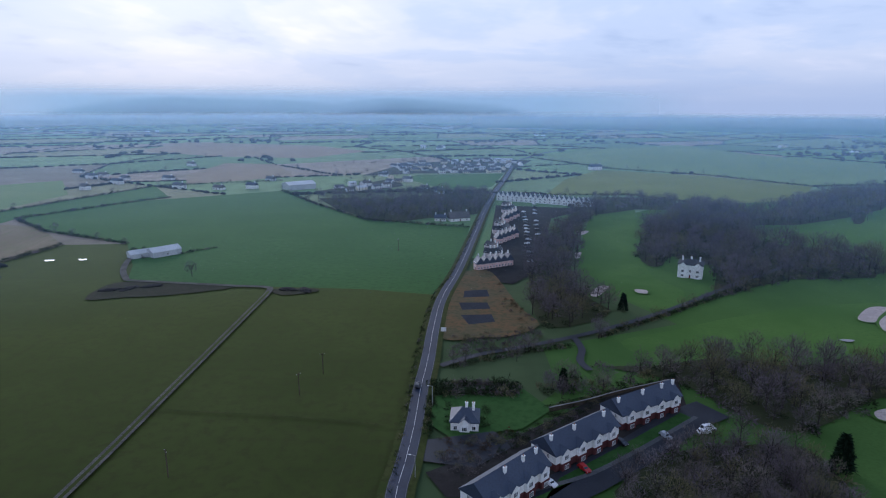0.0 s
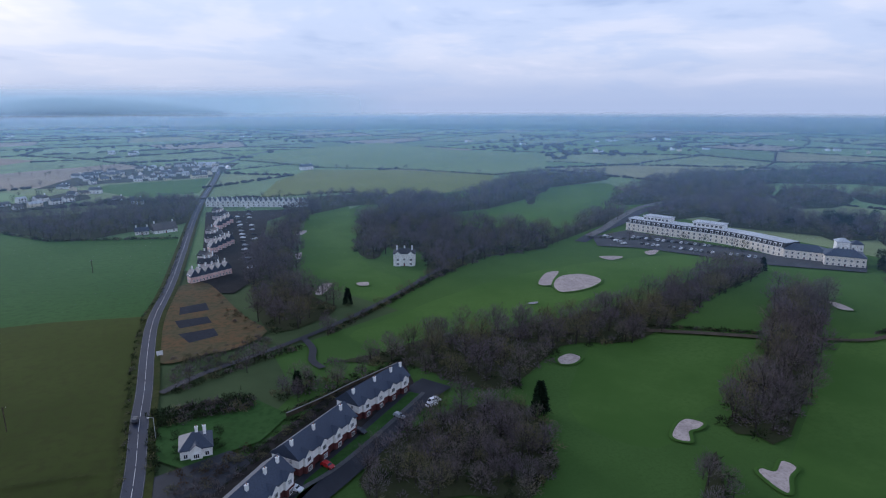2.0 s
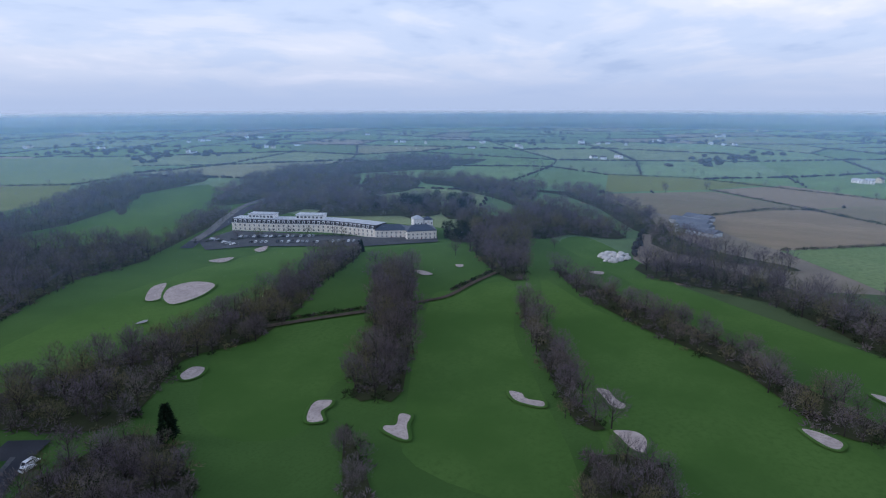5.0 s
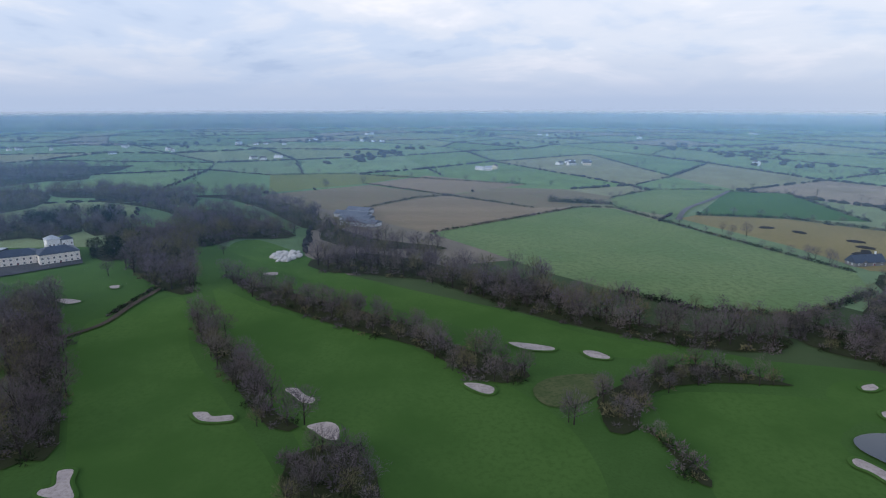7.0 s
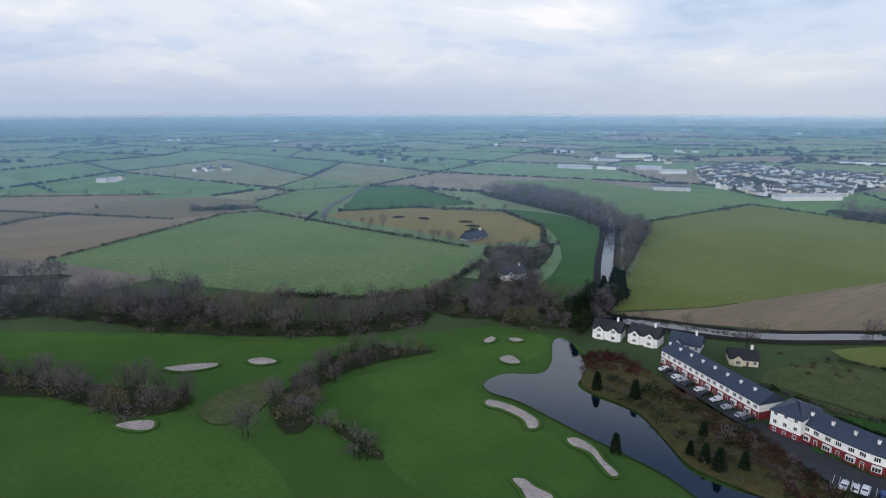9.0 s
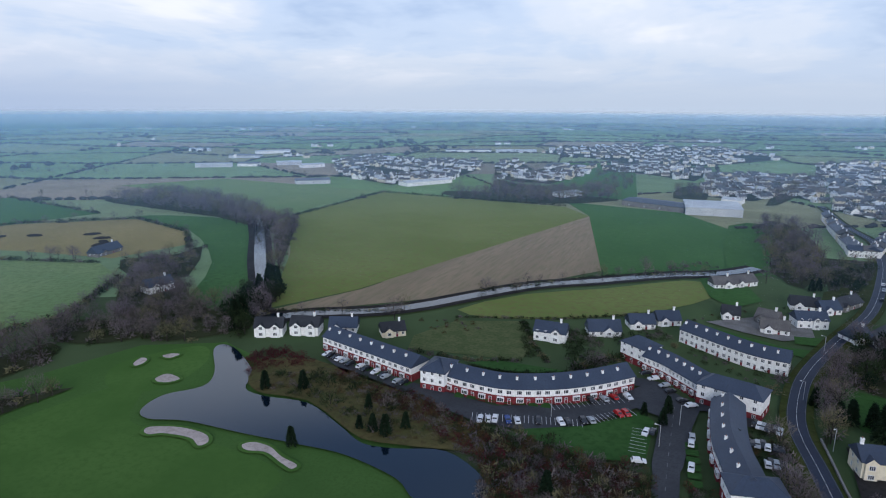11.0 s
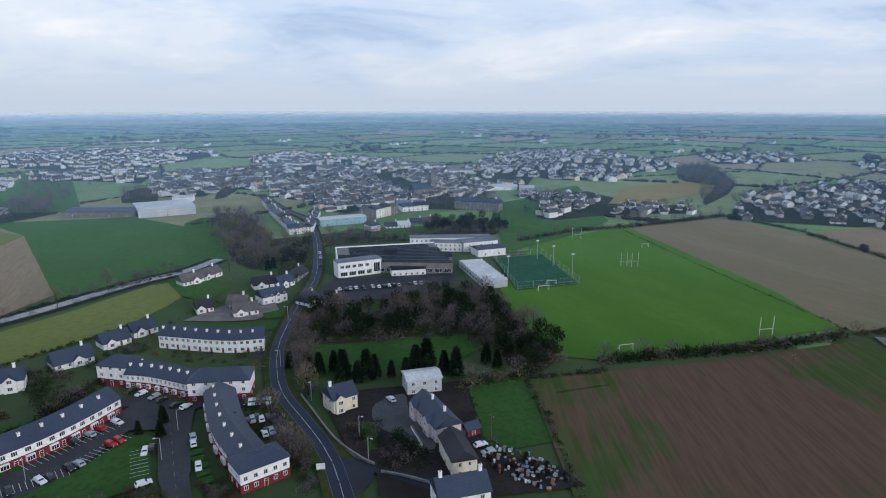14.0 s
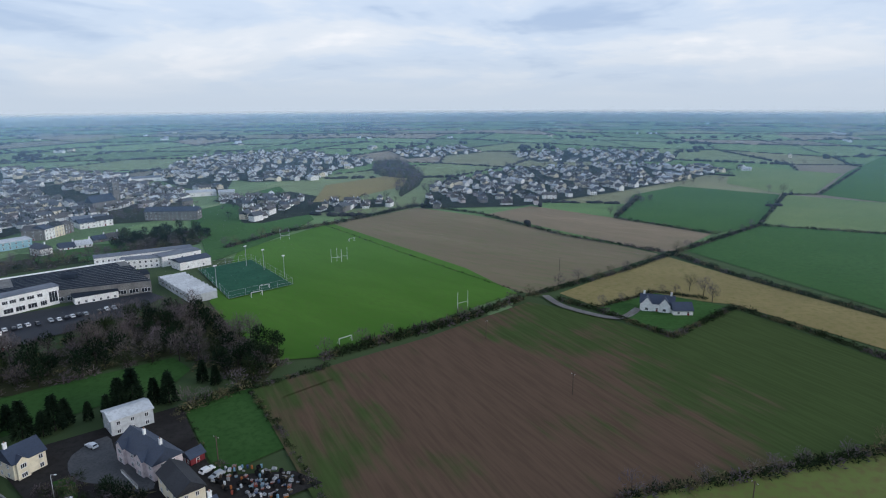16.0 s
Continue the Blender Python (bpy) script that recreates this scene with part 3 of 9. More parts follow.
TREES = [(*bare_tree(s, 12, 5.6, n, w, reach=0.12), m) for s, n, w, m in ((1, 430, 0.065, "twigs"), (2, 430, 0.065, "twigs_lilac"), (3, 390, 0.065, "twigs"), (4, 400, 0.07, "twigs_olive"), (5, 360, 0.065, "twigs_pale"), (6, 440, 0.065, "twigs_lilac"))]
EVER = [(*bare_tree(30 + s, 11, 4.6, 380, 0.22, reach=0.1), m) for s, m in ((1, "needles"), (2, "ivy"), (3, "needles"))]
LITE = [(*bare_tree(10 + s, 12, 5.6, 150, 0.14, lite=True, reach=0.14), m) for s, m in ((1, "twigs"), (2, "twigs_lilac"), (3, "twigs_olive"), (4, "twigs_lilac"), (5, "twigs_pale"))]
SPARSE = [(*bare_tree(70 + s, 10, 4.2, 50, 0.26, lite=True, reach=0.15), m) for s, m in ((1, "twigs"), (2, "ivy"), (3, "twigs_lilac"), (4, "needles"))]
DUSKY = [(*bare_tree(50 + s, 12, 5.0, 240, 0.1, reach=0.13), m) for s, m in ((1, "twigs"), (2, "twigs_rust"), (3, "twigs_red"), (4, "twigs_olive"))]
CONIFERS = [(*conifer(s), "needles") for s in (1, 2, 3)]
BUSHES = [(*bush(s), m) for s, m in ((1, "twigs"), (2, "twigs_olive"), (3, "ivy"), (4, "ivy"), (5, "twigs_rust"), (6, "twigs_red"))]
SHRUBS = [(*bush(20 + s, n=150, width=0.055, reach=0.36), m) for s, m in ((1, "twigs"), (2, "twigs_olive"), (3, "ivy"), (4, "ivy"), (5, "twigs_rust"), (6, "twigs_red"))]


# ---- land ----
def build_ground():
    rings = np.r_[0, np.geomspace(40, 5200, 48)]
    seg = 160
    v, f = [(0, 0, 0)], []
    for r in rings[1:]:
        for k in range(seg):
            a = 2 * math.pi * k / seg
            v.append((r * math.cos(a), r * math.sin(a), ground_z(r, 0)))
    for k in range(seg):
        f.append((0, 1 + k, 1 + (k + 1) % seg))
    for i in range(len(rings) - 2):
        a, b = 1 + i * seg, 1 + (i + 1) * seg
        for k in range(seg):
            j = (k + 1) % seg
            f.append((a + k, b + k, b + j, a + j))
    tagged(mesh_object("ground", v, f, M["country"], smooth=True), "wide level green winter farmland plain", "ground", kind="structure")


build_ground()
patch("golf_course_grass", [(37.3, 246.4), (104.0, 276.7), (87.9, 314.7), (157, 571), (244, 659), (398, 697), (534, 640), (425, 424), (435.2, 226.5)] + [(445.4, 161.5), (372.2, 69.6), (320.6, 4.8), (289.6, -39.0), (264.0, -69.5), (227.1, -132.3)] + [(216.7, -169.2), (189.1, -185.5)] + [(187.9, -187.2), (158.9, -178.1), (50.1, -136.5)] + [(10, -90), (-6, -60), (-6, 40), (5, 140)] + [(4.6, 165.2), (37.9, 207.0)], "golf", "dark green mown golf course grass", category="grass")
GOLF_Z = LEVEL[0]

# fields round the road to the north
patch("field_sheep", [(-16.5, 142.5), (-15.3, 205.6), (-14.6, 255.2), (-11.1, 319.7), (-51.5, 329.0), (-101.1, 331.9), (-187.5, 338.4), (-193.7, 292.7), (-202.3, 257.0), (-242.5, 132.9)] + [(-160, -20), (-14, 20)], "pasture", "olive-green grazed winter pasture")
patch("field_wet_corner", [(-202.3, 257.0), (-193.7, 292.7), (-187.5, 338.4), (-229.8, 340.7), (-259.7, 336.3), (-299.2, 277.0)], "pasture", "dark green corner of wet pasture")
patch("field_long_green", [(-11.1, 319.7), (-51.5, 329.0), (-101.1, 331.9), (-187.5, 338.4), (-203.5, 376.3), (-238.7, 437.0), (-327, 479), (-387, 532), (-329, 639), (-203, 722), (-141, 623), (-77, 537), (12, 507), (6.6, 421.5), (-3.2, 343.8)], "green", "deep green sown field")
patch("field_farm", [(-187.5, 338.4), (-229.8, 340.7), (-259.7, 336.3), (-290.9, 379.3), (-283, 432), (-238.7, 437.0), (-203.5, 376.3)], "pasture", "dull olive pasture with puddles")
patch("field_brown_corner", [(-290.9, 379.3), (-283, 432), (-343, 497), (-383, 506), (-451, 475), (-345.4, 358.4)], "plough", "brown-olive bare field")
patch("field_strip", [(-386, 511), (-387, 532), (-329, 639), (-310, 664), (-370, 757), (-430, 572), (-472, 498)], "green", "dull green strip field")
patch("field_strip", [(-435, 578), (-432, 681), (-518, 808), (-566, 759), (-587, 698)], "palegreen", "pale green small field")
patch("field_tilled", [(-384, 881), (-393, 1063), (-301, 1047), (-227, 873), (-282, 818), (-341, 780)], "stubble", "reddish brown tilled field")
patch("field_tilled", [(-680, 1320), (-706, 1638), (-339, 1524), (-190, 1347), (-277, 1171), (-439, 1188)], "stubble", "reddish brown tilled field")
patch("field_roadside", [(-71, 853), (-54, 895), (71, 916), (45, 768), (-18, 750)], "green", "bright green field beside houses")
patch("field_upper", [(101, 697), (149, 849), (224, 979), (359, 899), (446, 784), (370, 665), (258, 638), (195, 705)], "olive", "olive green rough pasture")
patch("field_upper", [(146, 1219), (328, 1446), (561, 1600), (606, 1298), (697, 1126), (724, 1066), (559, 817), (451, 790), (365, 914), (243, 1006)], "palegreen", "pale green upper pasture")
patch("field_lawn", [(-52, 533), (-50, 512), (9.2, 486.0), (12, 507)], "lawn", "green strip before white bungalow")
# fields east of the golf course
patch("field_big_green", [(476.2, 2.1), (595, -143), (586, -175), (458, -215), (355.4, -253.7), (313.0, -235.1), (280.4, -179.6), (289.9, -133.0), (319.4, -101.3), (356.7, -70.8), (414.8, -37.6)], "palegreen", "large smooth green sown field")
patch("field_brown", [(575, 78), (660, 18), (672, -20), (595, -99), (595, -143), (476.2, 2.1), (509, 32)], "stubble", "brown stubble field")
patch("field_grey_brown", [(690, 182), (767, 78), (682, -14), (581, 79), (598, 135), (613, 187)], "plough", "grey-brown fallow field")
patch("field_grey_brown", [(677, -17), (740, -85), (723, -154), (656, -197), (602, -145), (592, -98)], "plough", "grey-brown ploughed field")
patch("field_tan_strip", [(778, 82), (863, 7), (766, -115), (681, -17)], "stubble", "pale brown stubble strip")
patch("field_pale", [(702, 184), (877, 227), (890, 121), (868, 21), (783, 82)], "olive", "olive pasture")
patch("field_tan", [(534, -217), (550, -239), (529, -309), (460, -369), (381, -348), (346.4, -314.8), (358.4, -265.2), (430.9, -252.2)], "tan", "tan cut maize field")
patch("field_small", [(552, -241), (699, -336), (681, -396), (514, -372), (532, -310)], "green", "small green paddock")
patch("field_small", [(654, -190), (719, -259), (705, -336), (539, -220), (593, -177)], "palegreen", "small pale green paddock")
patch("field_crescent", [(470, -377), (429, -400), (362, -395), (282.5, -312.5), (233.8, -248.9), (223.8, -213.9), (239.2, -210.0), (293.1, -285.6), (383, -353)], "green", "curved green river meadow", 3)
patch("field_river_north", [(663, -513), (606, -623), (365, -613), (361, -461), (339, -418), (481, -494)], "palegreen", "green pasture beyond wood")
# fields by the river, south
patch("field_river_olive", [(350, -432), (355, -607), (144, -599), (112, -558), (159.7, -358.0), (178.4, -275.1), (200.8, -229.7), (263.8, -326.6)], "olive", "wide olive green pasture")
patch("field_river_brown", [(112, -558), (65.0, -374.2), (114.8, -297.2), (176.5, -240.2), (199.0, -225.9), (176.6, -277.2), (159.7, -358.0)], "stubble", "brown harvested wedge of field")
patch("field_river_green", [(112, -558), (152, -631), (38, -614), (-40.7, -489.3), (-31.1, -405.5), (30.1, -383.1), (63.2, -363.5)], "green", "dark green field beside town")
patch("meadow", [(115.5, -268.3), (93.2, -306.9), (55.3, -337.3), (18.7, -372.4), (3.1, -368.4), (1.1, -346.5), (24.0, -310.6), (57.4, -282.3), (92.1, -265.8)], "olive", "bright green riverside meadow", 2)
patch("rough_plot", [(114.5, -214.2), (119.0, -228.2), (109.5, -253.7), (81.1, -266.1), (67.7, -238.7), (68.1, -221.9)], "rough_tufts", "rough yellow-green waste plot")
# fields west of the town
patch("field_ploughed", [(-113.5, -184.2), (-143.6, -178.2), (-189.3, -168.9), (-261.1, -160.9), (-263.9, -123.2), (-257.5, -87.0), (-314.9, -76.1), (-285.9, -12.1), (-280.4, 40.1), (-207.7, -5.2), (-165.0, -35.2), (-138.2, -55.5), (-86.1, -114.2)], "furrows", "brown ploughed field with green patches")
patch("field_edge", [(-86.1, -114.2), (-137.8, -55.3), (-207.7, -5.2), (-271.0, 51.8), (-143.6, 48.0), (-50.0, -40.6)], "olive", "olive field beyond hedge")
patch("field_beyond", [(-328, -401), (-443, -401), (-442, -319), (-403.4, -148.4), (-387.9, -148.0), (-274.3, -167.5), (-272.3, -173.3)], "plough", "grey-brown stubble field")
patch("field_red", [(-454, -327), (-519, -320), (-510, -233), (-491, -141), (-418.5, -142.5), (-408.5, -152.3)], "stubble", "reddish bare field")
patch("field_west", [(-513, -229), (-653, -273), (-753, -259), (-750, -148), (-555, -122), (-493, -139)], "green", "green field")
patch("field_west", [(-423.3, -136.5), (-550, -121), (-573, -37), (-597, 67), (-364.9, 47.2), (-359.3, -18.6)], "green", "wide green field")
patch("field_west", [(-555, -122), (-754, -144), (-751, -53), (-777, 82), (-597, 67), (-576, -38)], "palegreen", "pale green field")
patch("field_west", [(-912, -246), (-1040, -241), (-1020, -127), (-773, -120), (-760, -150), (-815, -222)], "palegreen", "pale green field")
patch("field_west", [(-776, -115), (-1050, -125), (-1419, -112), (-1425, -5), (-735, 5)], "green", "green field")
patch("field_straw", [(-283.8, -155.8), (-347.5, -149.3), (-399.2, -141.1), (-376.9, -92.9), (-344.7, -17.3), (-331.9, 44.4), (-285.3, 26.2), (-299.6, -13.3), (-322.3, -78.1), (-318.1, -90.5), (-314.0, -118.4), (-275.5, -128.9)], "tan", "yellowed rough grass strip")
patch("pitch_grass", [(-157.7, -288.2), (-231.6, -378.2), (-338, -406), (-293.2, -226.1)] + [(-269.6, -173.4), (-149.3, -186.8), (-132.9, -199.9)] + [(-127.7, -203.2)], "pitch", "bright green playing field", category="pitch")
patch("paddock", [(-90.2, -187.7), (-115.0, -185.6), (-101.1, -142.5), (-76.6, -144.7)], "lawn", "bright green paddock", category="grass")
patch("grove_lawn", [(-45.2, -247.9), (-109.8, -233.4), (-108.8, -217.4), (-99.6, -211.0), (-45.5, -215.0)], "lawn", "green lawn behind trees", category="grass")
patch("orchard_lawn", [(-43.4, -146.7), (-53.2, -137.3), (-53.0, -128.7), (-39.2, -132.5)], "lawn", "small green front lawn", category="grass")

# fairways
for n, pts in enumerate(([(265.3, 157.3), (287.5, 154.2), (315.3, 132.0), (242.9, 100.6), (193.0, 68.9), (138.3, 38.6), (132.7, 83.7), (164.9, 107.3)],
            [(327.9, 120.3), (292.3, 78.2), (258.7, 28.4), (226.7, -8.2), (197.5, -33.9), (162.2, -45.9), (131.3, -38.8), (124.7, 13.6), (187.1, 49.2)],
            [(427.6, 146.7), (365.5, 68.4), (320.6, 4.8), (285.6, -38.5), (257.3, -68.0), (233.3, -103.7), (232.0, -72.6), (252.9, -32.4), (299.0, 24.3), (345.8, 71.5)],
            [(205.9, 202.7), (230.2, 176.4), (184.2, 139.6), (161.2, 137.2), (128.0, 124.8), (119.4, 156.8), (175.7, 208.4)],
            [(71.9, 254.0), (101.0, 269.5), (134.0, 287.1), (194.7, 308.5), (270.4, 313.6), (334.9, 299.0), (320.3, 275.4), (251.1, 270.3), (181.4, 246.4), (128.1, 242.6), (85.8, 232.5)],
            [(134, 595), (179, 628), (138.7, 469.8), (118.4, 367.6), (125.6, 329.3), (104.6, 298.2), (86.4, 322.2), (74.7, 365.9)],
            [(228, 466), (413, 644), (504, 604), (444, 543), (290, 455)],
            [(198.2, -79.8), (196.3, -127.2), (184.5, -142.6), (166.8, -122.6), (141.5, -123.8), (102.0, -118.0), (117.5, -78.1), (160.8, -74.3)],
            [(209.0, -151.9), (195.0, -178.9), (180.0, -168.7), (175.8, -143.8), (193.0, -135.5)],
            [(422.0, 139.4), (349.6, 54.9), (370.0, 58.8), (454.5, 129.1)])):
    patch("fairway", pts, "fairway", "bright smooth mown golf fairway", 4, z=GOLF_Z + 0.004 + 0.0015 * n, category="grass")

patch("rough_mound", [(203.7, -35.5), (214.1, -46.0), (215.3, -63.0), (207.0, -63.5), (193.9, -52.9), (190.4, -39.1)], "rough_tufts", "pale rough grass mound beside the fairway", 3, z=0.42, category="grass")
# greens at the town's edge
patch("town_edge_field", [(-290, -552), (-427, -599), (-340, -430), (-288.6, -397.1), (-200.7, -361.7)], "green", "green ground between school and houses", z=0.545)
patch("town_edge_field", [(275, -1048), (145, -1070), (85, -667), (182, -687)], "green", "green field beside town", z=0.5)
patch("park_lawn", [(-287, -544), (-315, -552), (-289, -458), (-254.8, -420.7), (-231.8, -429.0)], "lawn", "green lawn among town trees", 2, z=0.6, category="grass", taken=False)
patch("park_lawn", [(-159.8, -466.2), (-190, -467), (-175.4, -428.5), (-147.4, -428.2)], "lawn", "green lawn behind school", z=0.6, category="grass", taken=False)
patch("park_lawn", [(-3, -563), (-32, -579), (-33, -510), (-28.1, -427.0), (-4.0, -409.9)], "lawn", "green park lawn beside trees", 2, z=0.6, category="grass", taken=False)

# ---- roads ----
ROAD = [(91, 1017), (73, 886), (48, 732), (29, 595), (13.0, 458.6), (2.4, 371.5), (-6.7, 311.9), (-9.4, 269.5), (-10.5, 230.9), (-11.9, 205.7), (-12.6, 177.8), (-13.9, 156.0), (-15.0, 138.4)] + [(-13, 90), (-16, 40), (-22, -20), (-26, -70)] + [(-32.5, -142.6), (-33.1, -164.7), (-30.6, -184.9), (-27.5, -205.3), (-28.3, -224.9), (-33.7, -254.6), (-48.3, -296.9), (-70.3, -354.3), (-87.1, -427.6), (-95.1, -476.0)] + [(-101, -541), (-91, -608), (-85, -714)]
road = strip("road", ROAD, 5.6, "road", "damp grey two-lane country road with white markings", 0.75)
dashes(road, ROAD, "paint", 0.756, 9, 1.2, 0.13)
strip("edge_line", ROAD, 0.09, "worn_paint", "", 0.757, parent=road, offset=2.6)
strip("edge_line", ROAD, 0.09, "worn_paint", "", 0.757, parent=road, offset=-2.6)
strip("road_verge", ROAD, 10, "moss", "mossy grass road verge", 0.72)
strip("far_road", [(91, 1017), (93, 1097), (123, 1155), (180, 1305), (283, 1481)], 7, "road", "distant country road", 0.7)
strip("farm_track", [(-101.8, 129.8), (-101.5, 140.5), (-101.0, 164.1), (-100.9, 196.8), (-100.7, 243.2), (-100.6, 286.7), (-100.8, 321.2), (-105.1, 329.6), (-121.5, 331.3), (-162.3, 336.9), (-188.7, 340.7)], 3.4, "track", "pale stony farm track with grassy middle", 0.7)
strip("track_grass", [(-101.8, 129.8), (-101.5, 140.5), (-101.0, 164.1), (-100.9, 196.8), (-100.7, 243.2), (-100.6, 286.7), (-100.8, 321.2)], 1.2, "pasture", "grass strip between wheel ruts", 0.71)
strip("farm_track", [(-188.7, 340.7), (-202.5, 362.7), (-212.7, 390.6), (-211.5, 403.1)], 3.6, "track", "pale stony farm track", 0.7)
strip("trodden_path", [(-96.6, 187.5), (-71.3, 185.5), (-44.5, 182.8), (-22.1, 179.4)], 0.7, "moss", "faint trodden line across pasture", 0.62)
CLOSE = [(-5.0, 124.0), (8.9, 135.6), (28.0, 145.9), (45.8, 159.2), (58.1, 169.9), (73.9, 184.1), (86.7, 192.4)]
strip("terrace_road", CLOSE, 13, "tarmac", "dark wet tarmac residential road", 0.7)
strip("terrace_path", [(15.5, 143.5), (35.7, 152.4), (50.5, 163.0), (59.0, 169.8), (79.1, 186.8)], 1.6, "forecourt", "pale concrete footpath", 0.78)
strip("hotel_drive", [(540, 488), (498, 490), (438, 472), (378, 434), (332, 400), (301.1, 380.5)], 7, "gravel", "pale curving hotel drive", 0.705)
strip("golf_lane", [(-5.2, 225.6), (10.6, 237.2), (42.8, 252.8), (74.2, 271.8), (112.8, 301.3), (159.0, 342.8), (214.7, 389.0)], 3.2, "tarmac", "narrow tree-lined lane", 0.7)
strip("golf_lane", [(52.3, 257.7), (53.1, 243.7), (50.1, 231.9), (52.0, 222.8)], 3, "tarmac", "curving golf buggy path", 0.69)
strip("golf_path", [(194.6, 201.9), (215.4, 188.1), (233.6, 174.8)], 4.0, "brownstone", "brown golf path along a clipped hedge", 0.7)
strip("golf_path", [(257.0, 161.1), (273.7, 152.0), (301.5, 151.3), (329.5, 149.0)], 3.0, "brownstone", "pale golf path", 0.7)
strip("hill_lane", [(526, -213), (582, -243), (641, -293), (703, -341)], 5, "gravel", "pale lane between fields", 0.7)
strip("hotel_drive", [(282.1, 366.0), (319, 391), (367, 417), (421, 453), (478, 477)], 9, "tarmac", "hotel drive", 0.7)
patch("hotel_forecourt", [(301.3, 376.3), (342, 385), (375.2, 272.5), (402.3, 231.4), (386.0, 221.7), (349.4, 258.4), (308.1, 331.4), (284.8, 349.3)], "forecourt", "dark hotel car park", z=0.7, category="paving")
patch("crescent_parking", [(144.4, -193.4), (95.7, -185.0), (63.9, -181.2), (35.9, -195.3), (20.6, -219.1), (14.4, -222.7), (1.2, -207.8), (2.8, -194.6), (3.7, -169.2), (6.3, -156.8), (9.1, -150.9), (12.0, -167.8), (12.5, -197.1), (20.7, -200.0), (34.9, -179.5), (50.9, -169.7), (67.2, -168.7), (91.4, -175.9), (126.1, -182.5)], "estate_tarmac", "dark tarmac car park with white bays", z=0.7, category="paving")
strip("crescent_road", [(6.3, -143.8), (7.7, -165.4), (8.5, -187.7), (9.2, -206.4), (16.4, -219.8), (25.2, -220.9)], 7, "estate_tarmac", "estate road with dashed markings", 0.71)
strip("crescent_road", [(9.2, -206.4), (-0.8, -210.4), (-12.6, -205.6), (-22.3, -205.0), (-27.8, -212.6)], 6, "estate_tarmac", "estate road", 0.712)
patch("crescent_lawn", [(52.7, -169.4), (33.3, -180.9), (18.5, -198.2), (14.1, -192.7), (13.7, -167.5), (23.5, -164.3), (36.7, -162.1)], "lawn", "bright green lawn in the crescent", z=0.73, category="grass")
patch("yard", [(-50.9, -175.5), (-55.0, -186.4), (-66.4, -189.8), (-63.6, -175.8), (-64.0, -154.4), (-59.4, -154.1), (-57.2, -162.9), (-53.2, -167.5)], "forecourt", "grey gravel yard", 3, z=0.7, category="paving")
patch("yard_dirt", [(-39.5, -201.8), (-90.8, -191.4), (-79.0, -155.2), (-76.6, -144.7), (-91.5, -130.6), (-93.0, -120.0), (-39.2, -132.5), (-43.4, -146.7), (-39.3, -166.2)], "dirt", "dark dirt yard", z=0.6, category="ground")
patch("side_road", [(-33.8, -161.2), (-45.1, -152.5), (-41.2, -144.5), (-32.2, -136.8), (-30.2, -144.9)], "tarmac", "side road mouth", z=0.74, category="road")
strip("side_lane", [(-43.0, -151.0), (-53.6, -138.4), (-62.2, -128.5)], 4, "tarmac", "narrow lane beside wall", 0.7)
strip("house_drive", [(-274.8, -159.1), (-264.9, -141.9), (-265.2, -115.2), (-285.3, -112.6)], 4, "gravel", "pale curved drive", 0.7)
patch("house_garden", [(-271.3, -129.9), (-315.9, -116.1), (-315.9, -79.0), (-260.3, -86.8)], "lawn", "green garden round bungalow", z=0.5, category="grass")
patch("school_yard", [(-56.4, -306.2), (-78.9, -344.8), (-145.8, -328.8), (-146.3, -313.8), (-119.7, -298.8), (-62.9, -294.7)], "tarmac", "grey school yard", z=0.65, category="paving")
patch("scrub_ground", [(-1.7, 355.9), (19.1, 369.3), (26.1, 344.7), (29.1, 322.9), (33.8, 294.7), (39.3, 272.3), (23.8, 257.6), (11.3, 255.9), (-1.0, 252.3), (-6.6, 260.9), (-5.6, 302.5)], "scrub", "orange-brown rough building ground", 3, z=0.66, category="ground")
for pts in ([(5.3, 325.3), (17.8, 327.8), (18.4, 315.5), (4.6, 313.2)], [(2.2, 304.6), (16.7, 305.0), (17.9, 295.1), (3.8, 293.0)], [(2.9, 285.4), (18.0, 286.6), (19.0, 276.3), (6.7, 272.2)]):
    patch("foundation_plot", pts, "panel", "dark slate-grey foundation bed", z=0.7, category="foundation")
patch("lodge_lawn", [(-6.6, 199.2), (7.2, 209.4), (25.1, 205.6), (32.8, 190.8), (21.5, 177.8), (-1.4, 172.5), (-8.1, 180.6)], "lawn", "bright garden lawn around lodge", z=0.62, category="grass")
patch("lodge_drive", [(-8.0, 170.7), (12.4, 176.2), (18.5, 168.2), (6.0, 156.0), (-9.3, 159.2)], "tarmac", "dark driveway", z=0.63, category="paving")
patch("terrace_gardens", [(23.3, 141.3), (29.1, 151.6), (50.3, 168.8), (74.9, 189.5), (77.4, 186.3), (58.7, 169.1), (49.3, 162.2), (34.8, 152.0), (18.0, 140.5)], "lawn", "green front gardens of terrace", z=0.72, category="grass")
patch("terrace_bank", [(-7.7, 153.5), (11.6, 166.5), (45.9, 196.6), (83.5, 218.9), (78.7, 194.1), (18.4, 142.9), (-1.9, 142.5)], "dirt", "dark ground around terrace", z=0.55, category="ground")

